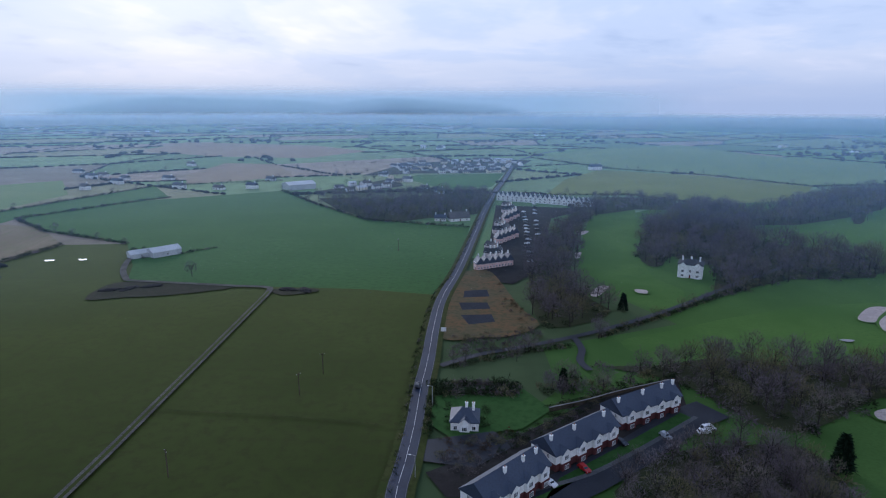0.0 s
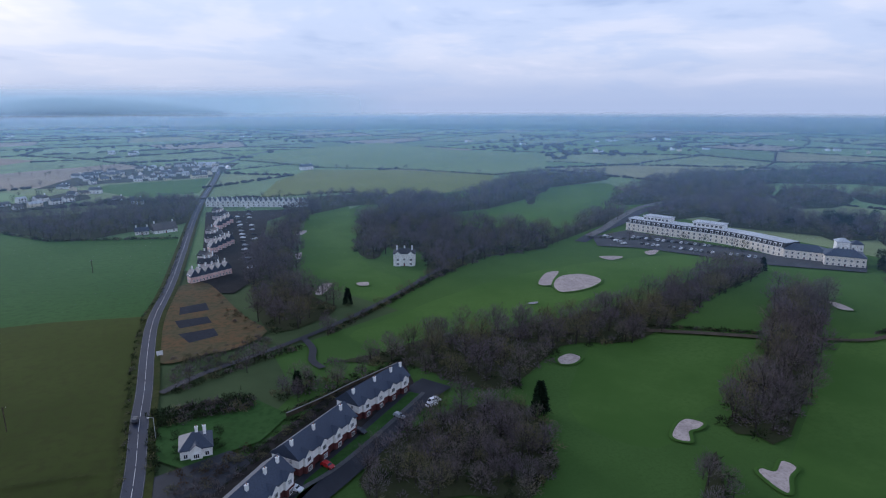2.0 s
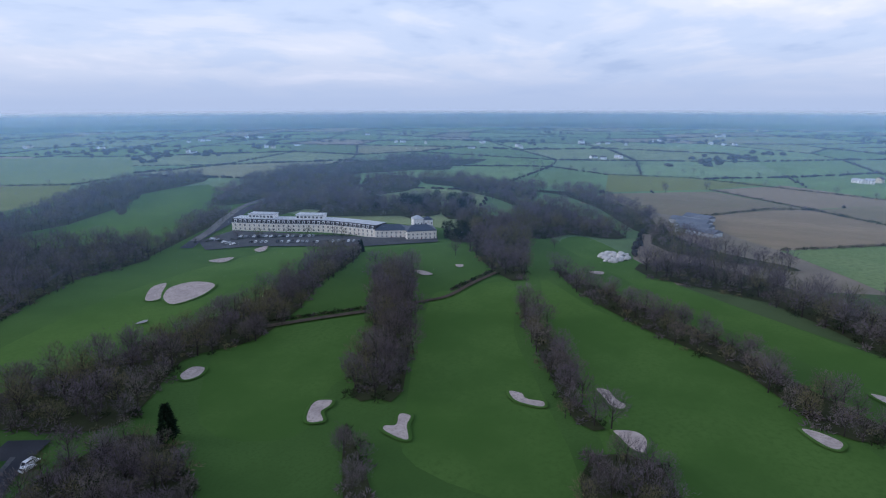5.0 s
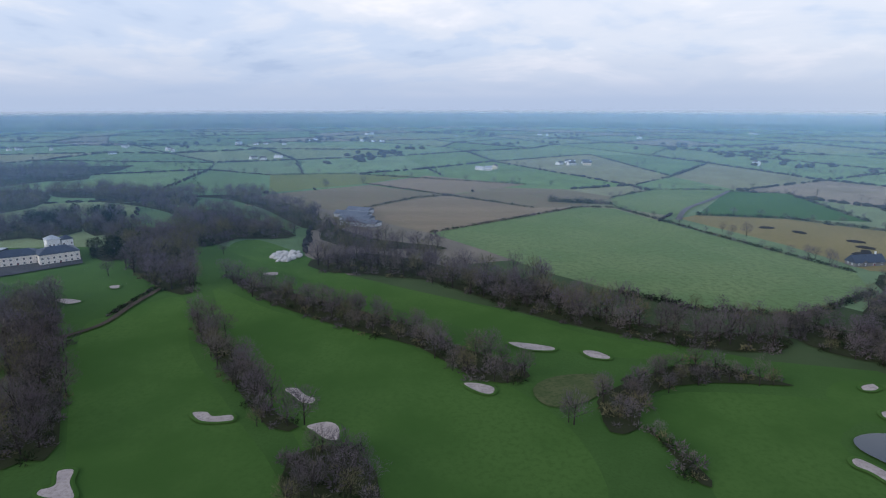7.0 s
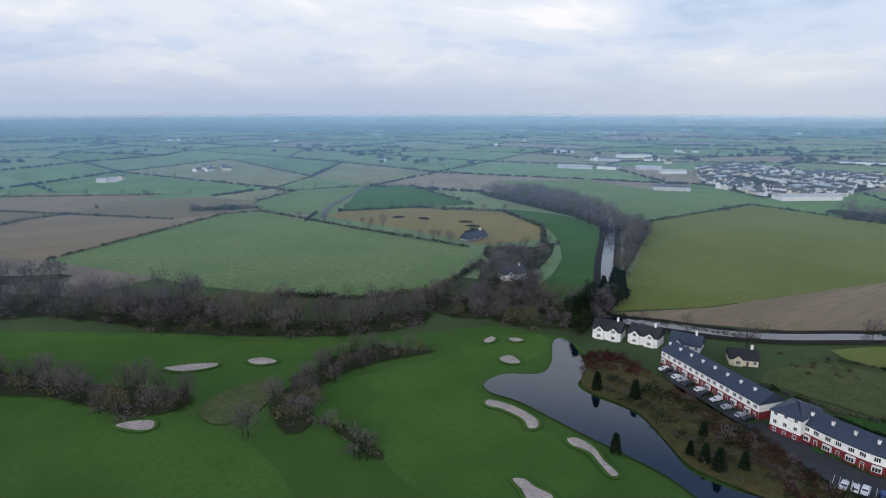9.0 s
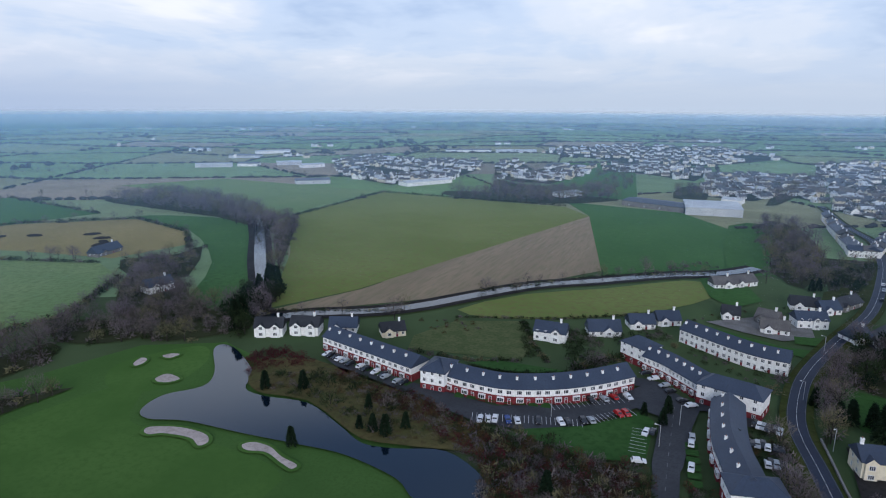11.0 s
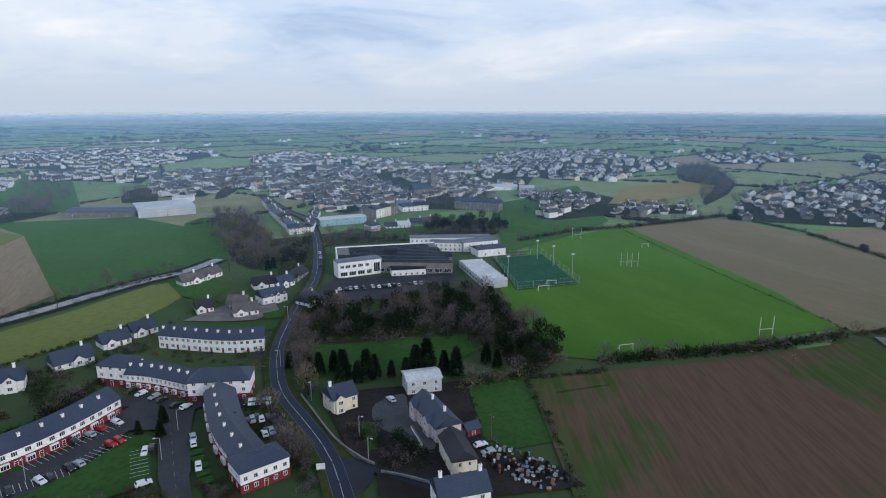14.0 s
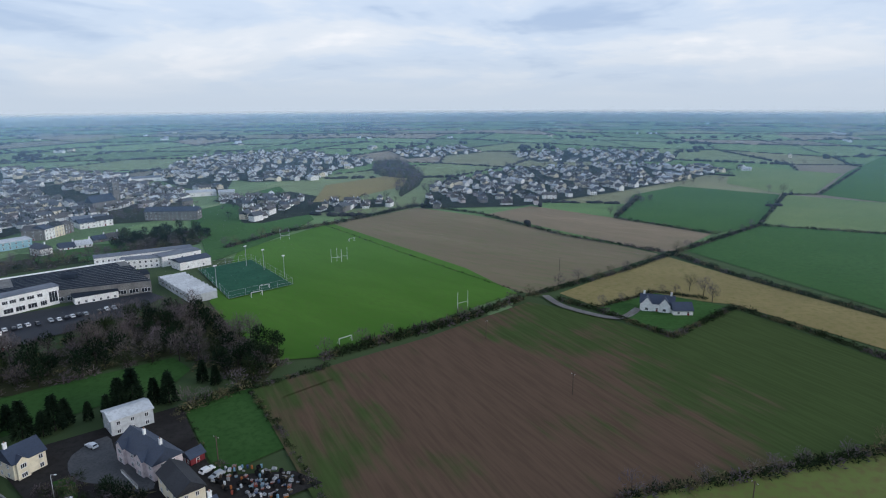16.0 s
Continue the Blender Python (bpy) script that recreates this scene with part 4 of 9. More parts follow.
patch("estate_ground", [(13.2, 349.5), (22.6, 418.3), (41, 621), (134, 602), (86, 550), (49.7, 367.2), (33.0, 339.4)], "dirt", "dark tarmac of housing estate", z=0.61, category="paving")
patch("field_margin", [(-113.0, -183.5), (-141.9, -176.2), (-137.6, -167.9), (-116.6, -170.1), (-93.4, -105.3), (-86.1, -114.2)], "furrows", "grassy margin of ploughed field", z=0.5)
patch("trampled_mud", [(-192.2, 304.7), (-195.0, 331.4), (-182.6, 338.6), (-152.2, 336.0), (-121.2, 330.2), (-151.8, 313.6), (-173.7, 309.1)], "mud", "dark trampled mud along track", 3, z=0.5, category="ground")
patch("trampled_mud", [(-100.1, 325.4), (-78.0, 328.2), (-75.1, 322.0), (-91.8, 315.4)], "mud", "dark trampled mud along track", 3, z=0.5, category="ground")
patch("town_green", [(-126.8, -446.5), (-188.3, -438.1), (-200, -460), (-166, -482), (-140.2, -476.8)], "lawn", "green lawn before the town", z=0.616, category="grass")
patch("town_green", [(-272, -494), (-317, -522), (-286, -462), (-251, -446)], "lawn", "green lawn beside stone building", z=0.616, category="grass")
patch("town_green", [(-52.2, -379.4), (-82.0, -419.7), (-77.5, -387.4), (-66.9, -361.3), (-49.3, -359.5)], "moss", "rough green slope by road", z=0.616, category="grass")
patch("town_green", [(-379, -609), (-453, -637), (-431, -595), (-372, -581)], "lawn", "green in the housing estate", z=0.616, category="grass")
patch("town_field", [(-399, -506), (-495, -601), (-607, -610), (-608, -569), (-549, -520), (-426, -491)], "tan", "yellowish field inside town", z=0.6)
patch("riverside_garden", [(11.2, -382.9), (-11.0, -390.8), (-21.8, -348.4), (-8.4, -329.7), (3.2, -343.8)], "lawn", "green riverside garden", z=0.46, category="grass")
patch("terrace_green", [(6.2, -297.7), (-27.4, -282.6), (-40.9, -283.0), (-36.6, -272.0), (-1.5, -287.3)], "lawn", "green behind long white terrace", z=0.46, category="grass")
patch("house_lawn", [(-32.5, -298.5), (-43.0, -300.2), (-41.9, -289.6), (-32.2, -288.8)], "lawn", "small green house lawn", z=0.46, category="grass")
patch("bungalow_drive", [(3.5, -302.2), (-19.8, -321.3), (-40.6, -320.7), (-40.8, -300.8), (-28.2, -289.9), (-12.3, -294.3)], "gravel", "grey bungalow driveway", z=0.45, category="paving")
patch("terrace_plot", [(86.2, -210.7), (76.1, -217.8), (49.3, -219.6), (52.4, -213.8), (73.3, -209.3)], "lawn", "green behind crescent", z=0.46, category="grass")
patch("garden_green", [(-46.5, -176.7), (-51.8, -175.2), (-47.0, -159.1), (-44.6, -159.8)], "lawn", "green front garden", z=0.62, category="grass")

# ---- water ----
LAKE = [(185.8, -183.4), (176.2, -181.2), (156.3, -167.7), (148.7, -155.6), (138.3, -153.8), (122.0, -156.0), (104.2, -148.2), (92.0, -142.2), (81.4, -143.8), (67.2, -148.8), (52.6, -140.9), (49.7, -131.5), (64.1, -124.7), (74.1, -130.8), (93.0, -134.6), (108.2, -133.5), (127.9, -131.3), (149.5, -129.5), (161.7, -125.3), (168.8, -128.6), (170.6, -139.4), (163.6, -150.5), (169.1, -161.6), (184.9, -177.1)]
patch("lake", LAKE, "water", "still dark lake reflecting the sky", 4, z=0.64, category="water")
RIVER = [(416, -463), (328.3, -370.5), (271.1, -305.0), (229.8, -259.2)] + [(199.0, -219.3), (172.6, -234.5), (150.8, -248.2), (134.2, -265.2), (114.2, -295.4), (92.0, -325.3), (63.8, -347.9), (29.6, -377.5), (-1.8, -397.4), (-20.7, -419.5)]
strip("river_bank", RIVER, 16, "dirt", "brown muddy river bank", 0.66, category="shore")
strip("river", RIVER, 7.5, "water", "calm grey river", 0.68, category="water")
patch("island_reeds", [(146.5, -156.6), (154.2, -163.2), (158.9, -178.1), (140.8, -186.7), (100.6, -178.4), (82.4, -168.7), (64.8, -165.0), (56.9, -154.4), (65.9, -150.1), (82.4, -145.7), (93.2, -144.1), (104.8, -149.1), (123.0, -157.4), (139.4, -155.2)], "reed", "yellow reed bed with shrubs by the lake", 2, z=0.70, category="ground")


# ---- bunkers ----
def bunker(pts):
    """Flat sand in a smooth outline, inside a low grassy lip."""
    ring = np.array(spline(pts, 6))
    area = 0.5 * np.sum(ring[:, 0] * np.roll(ring[:, 1], -1) - ring[:, 1] * np.roll(ring[:, 0], -1))
    if area < 0:
        ring = ring[::-1]
    t = np.roll(ring, -1, 0) - np.roll(ring, 1, 0)
    t /= np.linalg.norm(t, axis=1)[:, None] + 1e-9
    out = np.c_[t[:, 1], -t[:, 0]]
    bm = bmesh.new()
    rows = [[bm.verts.new((*(p + o * d), z)) for p, o in zip(ring, out)] for d, z in ((0.9, 0.44), (0.25, 0.56), (-0.1, 0.55), (-0.3, 0.5))]
    k = len(ring)
    for a, b in zip(rows, rows[1:]):
        for i in range(k):
            j = (i + 1) % k
            bm.faces.new((a[i], a[j], b[j], b[i]))
    f = bm.faces.new(rows[-1])
    f.material_index = 1
    bmesh.ops.triangulate(bm, faces=[f])
    me = bpy.data.meshes.new("sand_bunker")
    bm.to_mesh(me)
    bm.free()
    me.materials.append(M["fairway"])
    me.materials.append(M["sand"])
    return tagged(new("sand_bunker", me), "pale sand golf bunker with raised grass lip", "bunker", "golf bunkers", "structure")


for b in ([(188.3, 79.4), (188.9, 74.6), (186.0, 71.5), (186.7, 65.8), (182.9, 64.4), (181.8, 70.0), (183.1, 75.4)], [(205.0, 53.0), (206.0, 48.6), (200.5, 44.3), (197.9, 40.5), (194.0, 40.9), (194.4, 44.6), (199.1, 48.5)],
          [(155.3, 104.2), (156.2, 100.0), (150.1, 97.5), (143.6, 92.8), (142.4, 95.7), (144.2, 102.9), (146.9, 104.0), (149.0, 101.4)], [(208.3, -10.8), (208.9, -15.8), (205.2, -21.9), (199.9, -20.7), (201.1, -16.3)],
          [(247.8, -31.9), (246.5, -40.8), (241.8, -50.4), (238.2, -48.4), (240.3, -37.7)], [(237.6, -61.3), (237.7, -66.7), (231.8, -71.1), (229.1, -69.3), (231.4, -63.0)],
          [(136.6, 127.3), (144.2, 132.8), (149.5, 133.8), (152.2, 129.5), (148.4, 127.5), (144.0, 127.3), (139.5, 122.8)], [(309.6, 195.2), (312.5, 190.2), (308.3, 180.1), (303.5, 184.4)],
          [(179.0, 40.1), (181.7, 33.8), (178.2, 29.5), (170.6, 28.8), (170.8, 32.7), (175.4, 37.2)], [(334.9, 179.6), (336.7, 174.8), (330.8, 172.6), (330.3, 176.6)], [(360.1, 100.9), (362.4, 93.3), (355.9, 91.7), (355.1, 98.5)],
          [(140.1, 192.6), (147.4, 194.8), (149.4, 189.5), (143.3, 185.5), (138.1, 187.2)],
          [(194.3, 288.8), (209.2, 303.5), (218.6, 303.0), (205.0, 288.8), (197.7, 280.8), (192.4, 282.6)], [(201.7, 284.0), (214.4, 294.2), (228.4, 292.1), (230.2, 276.9), (213.1, 266.9), (196.5, 266.1), (195.2, 272.8)],
          [(264.9, 323.3), (274.6, 321.7), (279.5, 315.4), (266.7, 312.1)], [(303.2, 321.7), (316.4, 322.3), (305.4, 313.0), (299.0, 313.5)],
          [(97, 493), (108, 494), (101.2, 479.3), (95.6, 478.9)], [(81.9, 415.9), (87.4, 419.5), (83.2, 403.3), (79.6, 401.1)], [(72.4, 321.4), (80.2, 336.4), (86.3, 336.8), (83.1, 328.2), (75.5, 317.0)], [(99.0, 331.3), (105.6, 330.4), (104.1, 323.6), (98.9, 325.3)],
          [(157.0, -119.4), (156.9, -122.5), (148.3, -126.2), (138.1, -126.5), (133.7, -123.2), (135.0, -120.1), (140.7, -122.3), (149.8, -120.9), (153.6, -118.4)], [(123.9, -126.1), (121.7, -129.2), (115.2, -129.2), (108.9, -126.5), (102.2, -124.9), (102.4, -122.1), (107.4, -123.4), (114.5, -125.8), (120.5, -124.3)],
          [(184.8, -148.2), (183.6, -153.0), (176.0, -151.8), (177.1, -147.6), (181.5, -146.0)], [(199.3, -163.8), (197.7, -167.7), (193.7, -168.3), (194.6, -163.5)], [(203.5, -153.8), (205.2, -159.1), (201.8, -159.4), (199.6, -155.7), (200.3, -152.4)],
          [(116.6, -98.4), (114.7, -101.5), (110.4, -101.6), (104.7, -102.7), (102.2, -98.6), (106.2, -95.6), (111.2, -97.2)]):
    bunker(b)


# ---- woods ----
ROAD_LINE = np.array(spline(ROAD, 6, False))


def off_road(x, y, gap=6.5):
    """Keeps plants clear of the carriageway."""
    d = np.hypot(x[:, None] - ROAD_LINE[None, :, 0], y[:, None] - ROAD_LINE[None, :, 1]).min(1) if len(x) else np.zeros(0)
    return x[d > gap], y[d > gap]


def drawn_in(poly, by=2.6):
    """The same outline, a step further in."""
    p = np.array(poly, float)
    if np.sum(p[:, 0] * np.roll(p[:, 1], -1) - p[:, 1] * np.roll(p[:, 0], -1)) < 0:
        p = p[::-1]
    t = np.roll(p, -1, 0) - np.roll(p, 1, 0)
    t /= np.linalg.norm(t, axis=1)[:, None] + 1e-9
    return [tuple(q) for q in p + np.c_[-t[:, 1], t[:, 0]] * by]


def wood(name, poly, spacing, h, label, kinds=None, keep=1.0, seed=0, low=True, mix=None):
    """A belt of trees with brushwood under them, as one mass."""
    g = np.random.default_rng(seed + 100)
    kinds = kinds or TREES
    spacing *= 1.42
    x, y = off_road(*fill(poly, spacing, g, keep=keep))
    pl = [(a, b, h / 12 * g.uniform(0.75, 1.35), g.uniform(0, 6.3), g.choice(len(kinds), p=mix), g.uniform(0.85, 1.15)) for a, b in zip(x, y)]
    all_kinds = list(kinds)
    if low and kinds is not LITE:
        n0 = len(all_kinds)
        all_kinds += BUSHES[:4]
        x, y = off_road(*fill(poly, spacing * 0.85, g))
        pl += [(a, b, g.uniform(1.0, 1.9), g.uniform(0, 6.3), n0 + g.choice(4, p=(0.5, 0.25, 0.15, 0.1)), g.uniform(0.7, 1.2)) for a, b in zip(x, y)]
    return scatter(name, all_kinds, pl, label, "wood")


WINTER = "belt of bare brown winter trees with brushwood"
WOODS = [
    ([(125, 604), (150, 608), (111, 524), (69.8, 350.9), (80.5, 294.9), (60.7, 273.1), (41.9, 268.6), (36.4, 289.2), (41.8, 360.5), (65.2, 455.9), (102, 562)], 6.5, 12, TREES),
    ([(122.8, 417.9), (153, 496), (192, 537), (223, 606), (269, 583), (231, 463), (259, 441), (280.0, 407.1), (250.3, 357.8), (197.9, 353.1), (147.0, 320.0), (140.4, 332.7), (162.4, 386.6), (146.3, 406.8), (134.0, 383.5), (120.4, 382.6)], 7, 13, TREES),
    ([(343, 615), (430, 731), (467, 728), (405, 651), (347, 599)], 6, 10, LITE),
    ([(498, 776), (613, 747), (556, 666), (457, 636), (422, 634), (443, 691)], 7, 10, LITE),
    ([(375, 595), (393, 596), (360, 541), (341, 534)], 6, 8, LITE),
    ([(449, 538), (575, 617), (710, 671), (721, 600), (681, 507), (556, 429), (481, 357), (469, 389), (472, 438), (478, 477), (422, 488)], 6.5, 11, LITE),
    ([(494, 379), (530, 354), (583, 335), (489, 275), (469, 294), (495, 315), (468, 349)], 6, 10, TREES[:4] + EVER[:1]),
    ([(469, 470), (525, 446), (543, 406), (500, 373), (473, 409), (454, 446)], 6.5, 10, LITE),
    ([(681, 507), (740, 475), (677, 410), (600, 384), (565, 420)], 7, 10, LITE),
    ([(516, 296), (577, 309), (596, 301), (499, 245), (467, 259)], 6.5, 12, TREES[:4] + EVER[:1]),
    ([(734, 453), (731, 355), (688, 263), (606, 231), (621, 265), (660, 355), (668, 404)], 7, 11, LITE),
    ([(247.5, 360.7), (330, 404), (392, 439), (404, 485), (310, 417), (253.1, 375.8)], 6, 10, LITE),
    ([(423.0, 238.7), (463, 222), (416.9, 190.8), (393.3, 199.8), (391.6, 216.1)], 6, 9, EVER),
    ([(691, 690), (935, 649), (1022, 480), (837, 479), (691, 576)], 12, 11, LITE),
    ([(55.9, 228.0), (78.6, 230.8), (105.2, 239.2), (128.2, 232.8), (146.6, 234.5), (173.4, 235.7), (211.5, 236.7), (247.5, 247.1), (314.0, 269.9), (339.7, 255.9), (311.8, 239.1), (261.7, 224.6), (223.4, 204.7), (181.3, 191.8), (163.3, 198.0), (149.8, 200.4), (122.9, 182.8), (108.6, 176.0), (97.4, 179.9), (88.7, 195.7), (83.5, 207.0), (73.3, 217.1)], 5.5, 11, TREES),
    ([(82.9, 172.4), (105.7, 171.6), (108.6, 155.9), (104.9, 141.9), (79.8, 116.1), (54.1, 141.3), (66.5, 157.8)], 5, 7, TREES),
    ([(308.0, 222.9), (319.6, 201.8), (249.2, 154.5), (170.8, 109.7), (159.1, 115.5), (156.8, 128.4), (207.1, 154.6)], 5, 12, TREES),
    ([(139.5, 117.5), (139.2, 108.1), (114.5, 81.9), (105.3, 91.0)], 5, 8, TREES),
    ([(300.9, 123.2), (265.0, 95.5), (223.1, 63.9), (194.9, 54.2), (178.7, 39.7), (176.9, 54.1), (211.0, 76.0), (256.5, 103.3)], 5, 10, TREES),
    ([(162.8, 44.1), (168.8, 21.9), (137.6, 10.7), (134.3, 37.6)], 4.5, 8, TREES),
    ([(425.6, 207.9), (472, 190), (375.6, 145.9), (322.0, 126.7), (324.2, 146.5), (372.6, 188.9)], 6, 14, TREES),
    ([(358.4, 125.5), (340.2, 97.2), (301.0, 44.8), (272.0, 8.9), (247.1, -10.9), (222.6, -37.5), (208.0, -33.5), (210.1, -13.9), (241.7, 7.7), (272.1, 51.3), (314.4, 96.4)], 5.5, 10, TREES),
    ([(392.9, 81.0), (413.4, 45.6), (391.5, 6.4), (358.0, -27.4), (341.7, -63.4), (294.3, -76.6), (261.9, -114.9), (256.1, -155.8), (233.3, -143.3), (238.8, -105.9), (262.7, -69.2), (288.0, -38.8), (342.1, 5.3), (361.5, 67.6)], 6, 13, TREES),
    ([(200.3, -56.6), (215.7, -77.8), (227.1, -101.2), (208.6, -129.8), (202.0, -126.2), (204.9, -99.7), (197.0, -77.2), (173.5, -66.1), (171.8, -53.0), (188.4, -52.9)], 5, 8, TREES),
    ([(174.9, -65.0), (173.9, -69.4), (157.9, -75.5), (146.4, -77.6), (145.3, -69.2)], 4, 4, TREES),
    ([(738, 403), (690, 316), (688, 228), (734, 223), (666, 179), (576, 108), (496, 87), (497, 108), (578, 156), (621, 190), (660, 231), (661, 279), (624, 321), (663, 363)], 6.5, 11, LITE),
    ([(631, 321), (630, 267), (558, 217), (510, 204), (564, 240), (603, 283)], 6.5, 10, LITE),
    ([(506, 216), (582, 226), (588, 196), (549, 168), (521, 137), (468.0, 101.8), (454.4, 119.9), (454.9, 145.2), (436.3, 151.6), (428.0, 172.5), (428.3, 188.4), (420.4, 216.0), (467, 252), (500, 255), (506, 235)], 6.5, 11, TREES),
    ([(547, 95), (503, 77), (452.6, 35.8), (433.0, -6.0), (415.7, -5.8), (425.4, 49.6), (453.7, 86.2)], 6.5, 11, LITE),
    ([(966, 661), (1034, 569), (833, 453), (810, 514), (836, 574)], 8, 10, LITE),
    ([(-150, 662), (-72, 532), (-23, 545), (29, 576), (42, 699), (-10, 711), (-71, 665)], 6, 11, LITE),
    ([(152, 519), (258, 638), (271, 578), (396, 691), (508, 740), (421, 609), (294, 524), (251, 522), (178.0, 454.1)], 7, 12, LITE),
    ([(49.1, 158.5), (65.1, 168.4), (80.3, 172.6), (98.3, 165.0), (101.2, 141.2), (90.7, 122.6), (40.2, 133.4)], 5, 8, TREES),
    ([(584, -435), (540, -485), (446, -470), (352, -420), (306.2, -377.8), (310.5, -366.9), (405, -403), (546, -415)], 6, 13, LITE),
    ([(329, -387), (350, -438), (313, -400), (241.8, -291.7), (237.4, -278.2)], 7, 12, TREES),
    ([(313.2, -234.8), (290.1, -256.8), (251.2, -231.2), (218.6, -216.0), (220.2, -246.1), (199.1, -234.0), (188.8, -203.5), (201.0, -181.0), (219.7, -171.5), (250.7, -180.9)], 6, 10, TREES),
    ([(351.8, -262.8), (331.2, -291.8), (330.1, -317.7), (277.6, -254.4), (305.6, -235.5)], 7, 9, TREES),
    ([(-56.4, -306.2), (-71.8, -283.1), (-98.8, -284.7), (-129.3, -298.3), (-151.9, -289.9), (-143.0, -254.6), (-142.9, -224.2), (-130.4, -191.5), (-111.0, -186.7), (-109.8, -233.4), (-71.0, -240.7), (-45.9, -251.1)], 5.0, 10, EVER + EVER[:1] + TREES[:3]),
    ([(-45.6, -294.8), (-52.4, -292.9), (-44.6, -244.7), (-36.6, -202.6), (-32.7, -203.7), (-37.6, -253.4)], 4, 10, TREES),
    ([(-31, -608), (-59, -568), (-64.5, -463.8), (-45.3, -381.3), (-27.1, -417.6), (-21, -522)], 7, 11, TREES),
    ([(-29.7, -453.0), (-102.3, -475.5), (-218.9, -431.8), (-209.6, -413.1), (-100.7, -429.5), (-38.5, -383.2)], 7, 8, TREES),
    ([(297, -647), (198, -688), (124, -752), (102, -660), (179, -600), (267, -607)], 8, 11, LITE),
    ([(-193, -485), (-248, -470), (-243.3, -431.8), (-210.5, -414.9), (-174.1, -437.7)], 6, 9, EVER),
    ([(-48.6, -155.5), (-52.4, -159.2), (-58.9, -157.4), (-61.8, -148.8), (-58.7, -141.0), (-52.4, -144.2)], 4, 6.5, EVER),
    ([(-59.0, -426.1), (-85.6, -437.6), (-72.8, -373.7), (-60.2, -363.1), (-52.2, -379.4)], 7, 8, EVER),
    ([(-121.3, -205.0), (-146.4, -216.5), (-132.5, -190.9), (-115.0, -185.6)], 5, 8, EVER),
    ([(283.0, -170.8), (263.4, -182.5), (239.6, -192.0), (220.9, -179.3), (231.0, -160.9), (254.2, -153.9)], 6, 9, TREES),
    ([(222.1, -232.1), (220.3, -260.6), (205.3, -245.0), (189.6, -211.4), (185.1, -191.0), (200.4, -203.2)], 5.5, 11, EVER),
    ([(-18.6, -203.0), (-34.7, -203.2), (-34.3, -167.6), (-22.8, -155.2), (-23.9, -184.9)], 5, 7, TREES),
    ([(-489, -474), (-574, -556), (-620, -646), (-737, -767), (-808, -772), (-647, -568), (-504, -470)], 8, 9, LITE),
    ([(380, 406), (481, 492), (569, 487), (572, 410), (500, 339), (454, 348), (448, 403)], 7, 11, LITE),
    ([(232, -624), (282, -771), (244, -752), (198, -739), (137, -739), (105, -674), (163, -617)], 8, 9, LITE),
    ([(-48, -701), (-118, -946), (-108, -1011), (-39, -752)], 8, 9, LITE),
    ([(425.8, 361.2), (452.7, 391.1), (493.8, 355.4), (497.4, 308.2), (443.8, 269.1), (461.1, 304.5)], 7, 9, LITE),
    ([(123.3, 615.5), (164.8, 684.6), (235.2, 666.4), (217.6, 597.6), (176.0, 598.6), (130.5, 568.1)], 7, 9, LITE),
    ([(150, -734), (186, -982), (145, -1010), (106, -792), (109, -744)], 9, 8, LITE),
    ([(56, -708), (56, -805), (23, -824), (18, -706)], 8, 8, LITE),
    ([(-207, -552), (-238, -618), (-314, -597), (-286, -530)], 8, 8, LITE),
    ([(-425, -881), (-520, -987), (-598, -925), (-534, -795), (-456, -797)], 10, 8, LITE),
    ([(70.0, -166.5), (50.5, -168.0), (13.4, -164.4), (7.5, -151.1), (8.2, -138.8), (51.9, -131.6), (53.1, -143.6)], 4, 4.0, DUSKY),
]
for n, (poly, sp, h, kinds) in enumerate(WOODS):
    patch("wood_floor", drawn_in(poly), "litter", "dark leaf litter and brushwood under winter trees", 2, z=0.41 + 0.0006 * n, taken=False, category="ground")
    wood("winter_wood", poly, sp, h, WINTER, kinds, seed=n)


def thicket(poly, spacing, size, ks, label, seed):
    g = np.random.default_rng(seed)
    x, y = off_road(*fill(poly, spacing, g))
    scatter("shrub_thicket", SHRUBS, [(a, b, size * g.uniform(0.6, 1.3), g.uniform(0, 6.3), g.choice(ks), g.uniform(0.7, 1.3)) for a, b in zip(x, y)], label, "shrubs")


thicket([(154.2, -163.2), (169.8, -179.1), (162.2, -192.6), (140.8, -186.7), (141.5, -180.4), (153.5, -171.8)], 2.2, 1.0, [5], "dark red dogwood shrubs by the lake", 1)
thicket([(137.6, -182.3), (91.3, -178.0), (60.4, -163.3), (35.9, -164.3), (10.1, -161.0), (10.0, -147.7), (47.6, -129.9), (55.2, -145.6), (77.6, -158.9), (97.9, -165.7)], 2.2, 1.15, [0, 0, 4, 5, 5, 2], "reddish brown winter shrubs", 2)
thicket([(145.0, -157.3), (149.9, -170.7), (136.1, -180.2), (97.4, -172.7), (71.2, -161.9), (60.5, -154.4), (83.2, -147.1), (103.6, -150.5), (124.8, -159.8)], 3.0, 0.85, [0, 1, 4, 0, 2], "olive and brown shrubs among reeds", 12)
thicket([(22.8, -270.2), (-28.3, -247.9), (-31.8, -238.8), (-21.9, -232.6), (4.0, -251.8)], 4, 0.8, [0, 2, 1], "dark garden shrubs behind terrace", 13)
thicket([(19.3, -299.7), (6.2, -309.2), (-14.3, -328.1), (-34.3, -344.9), (-45.1, -330.4), (-20.5, -331.7), (3.5, -299.6)], 5, 0.7, [0, 2, 3, 4], "garden shrubs between bungalows", 14)
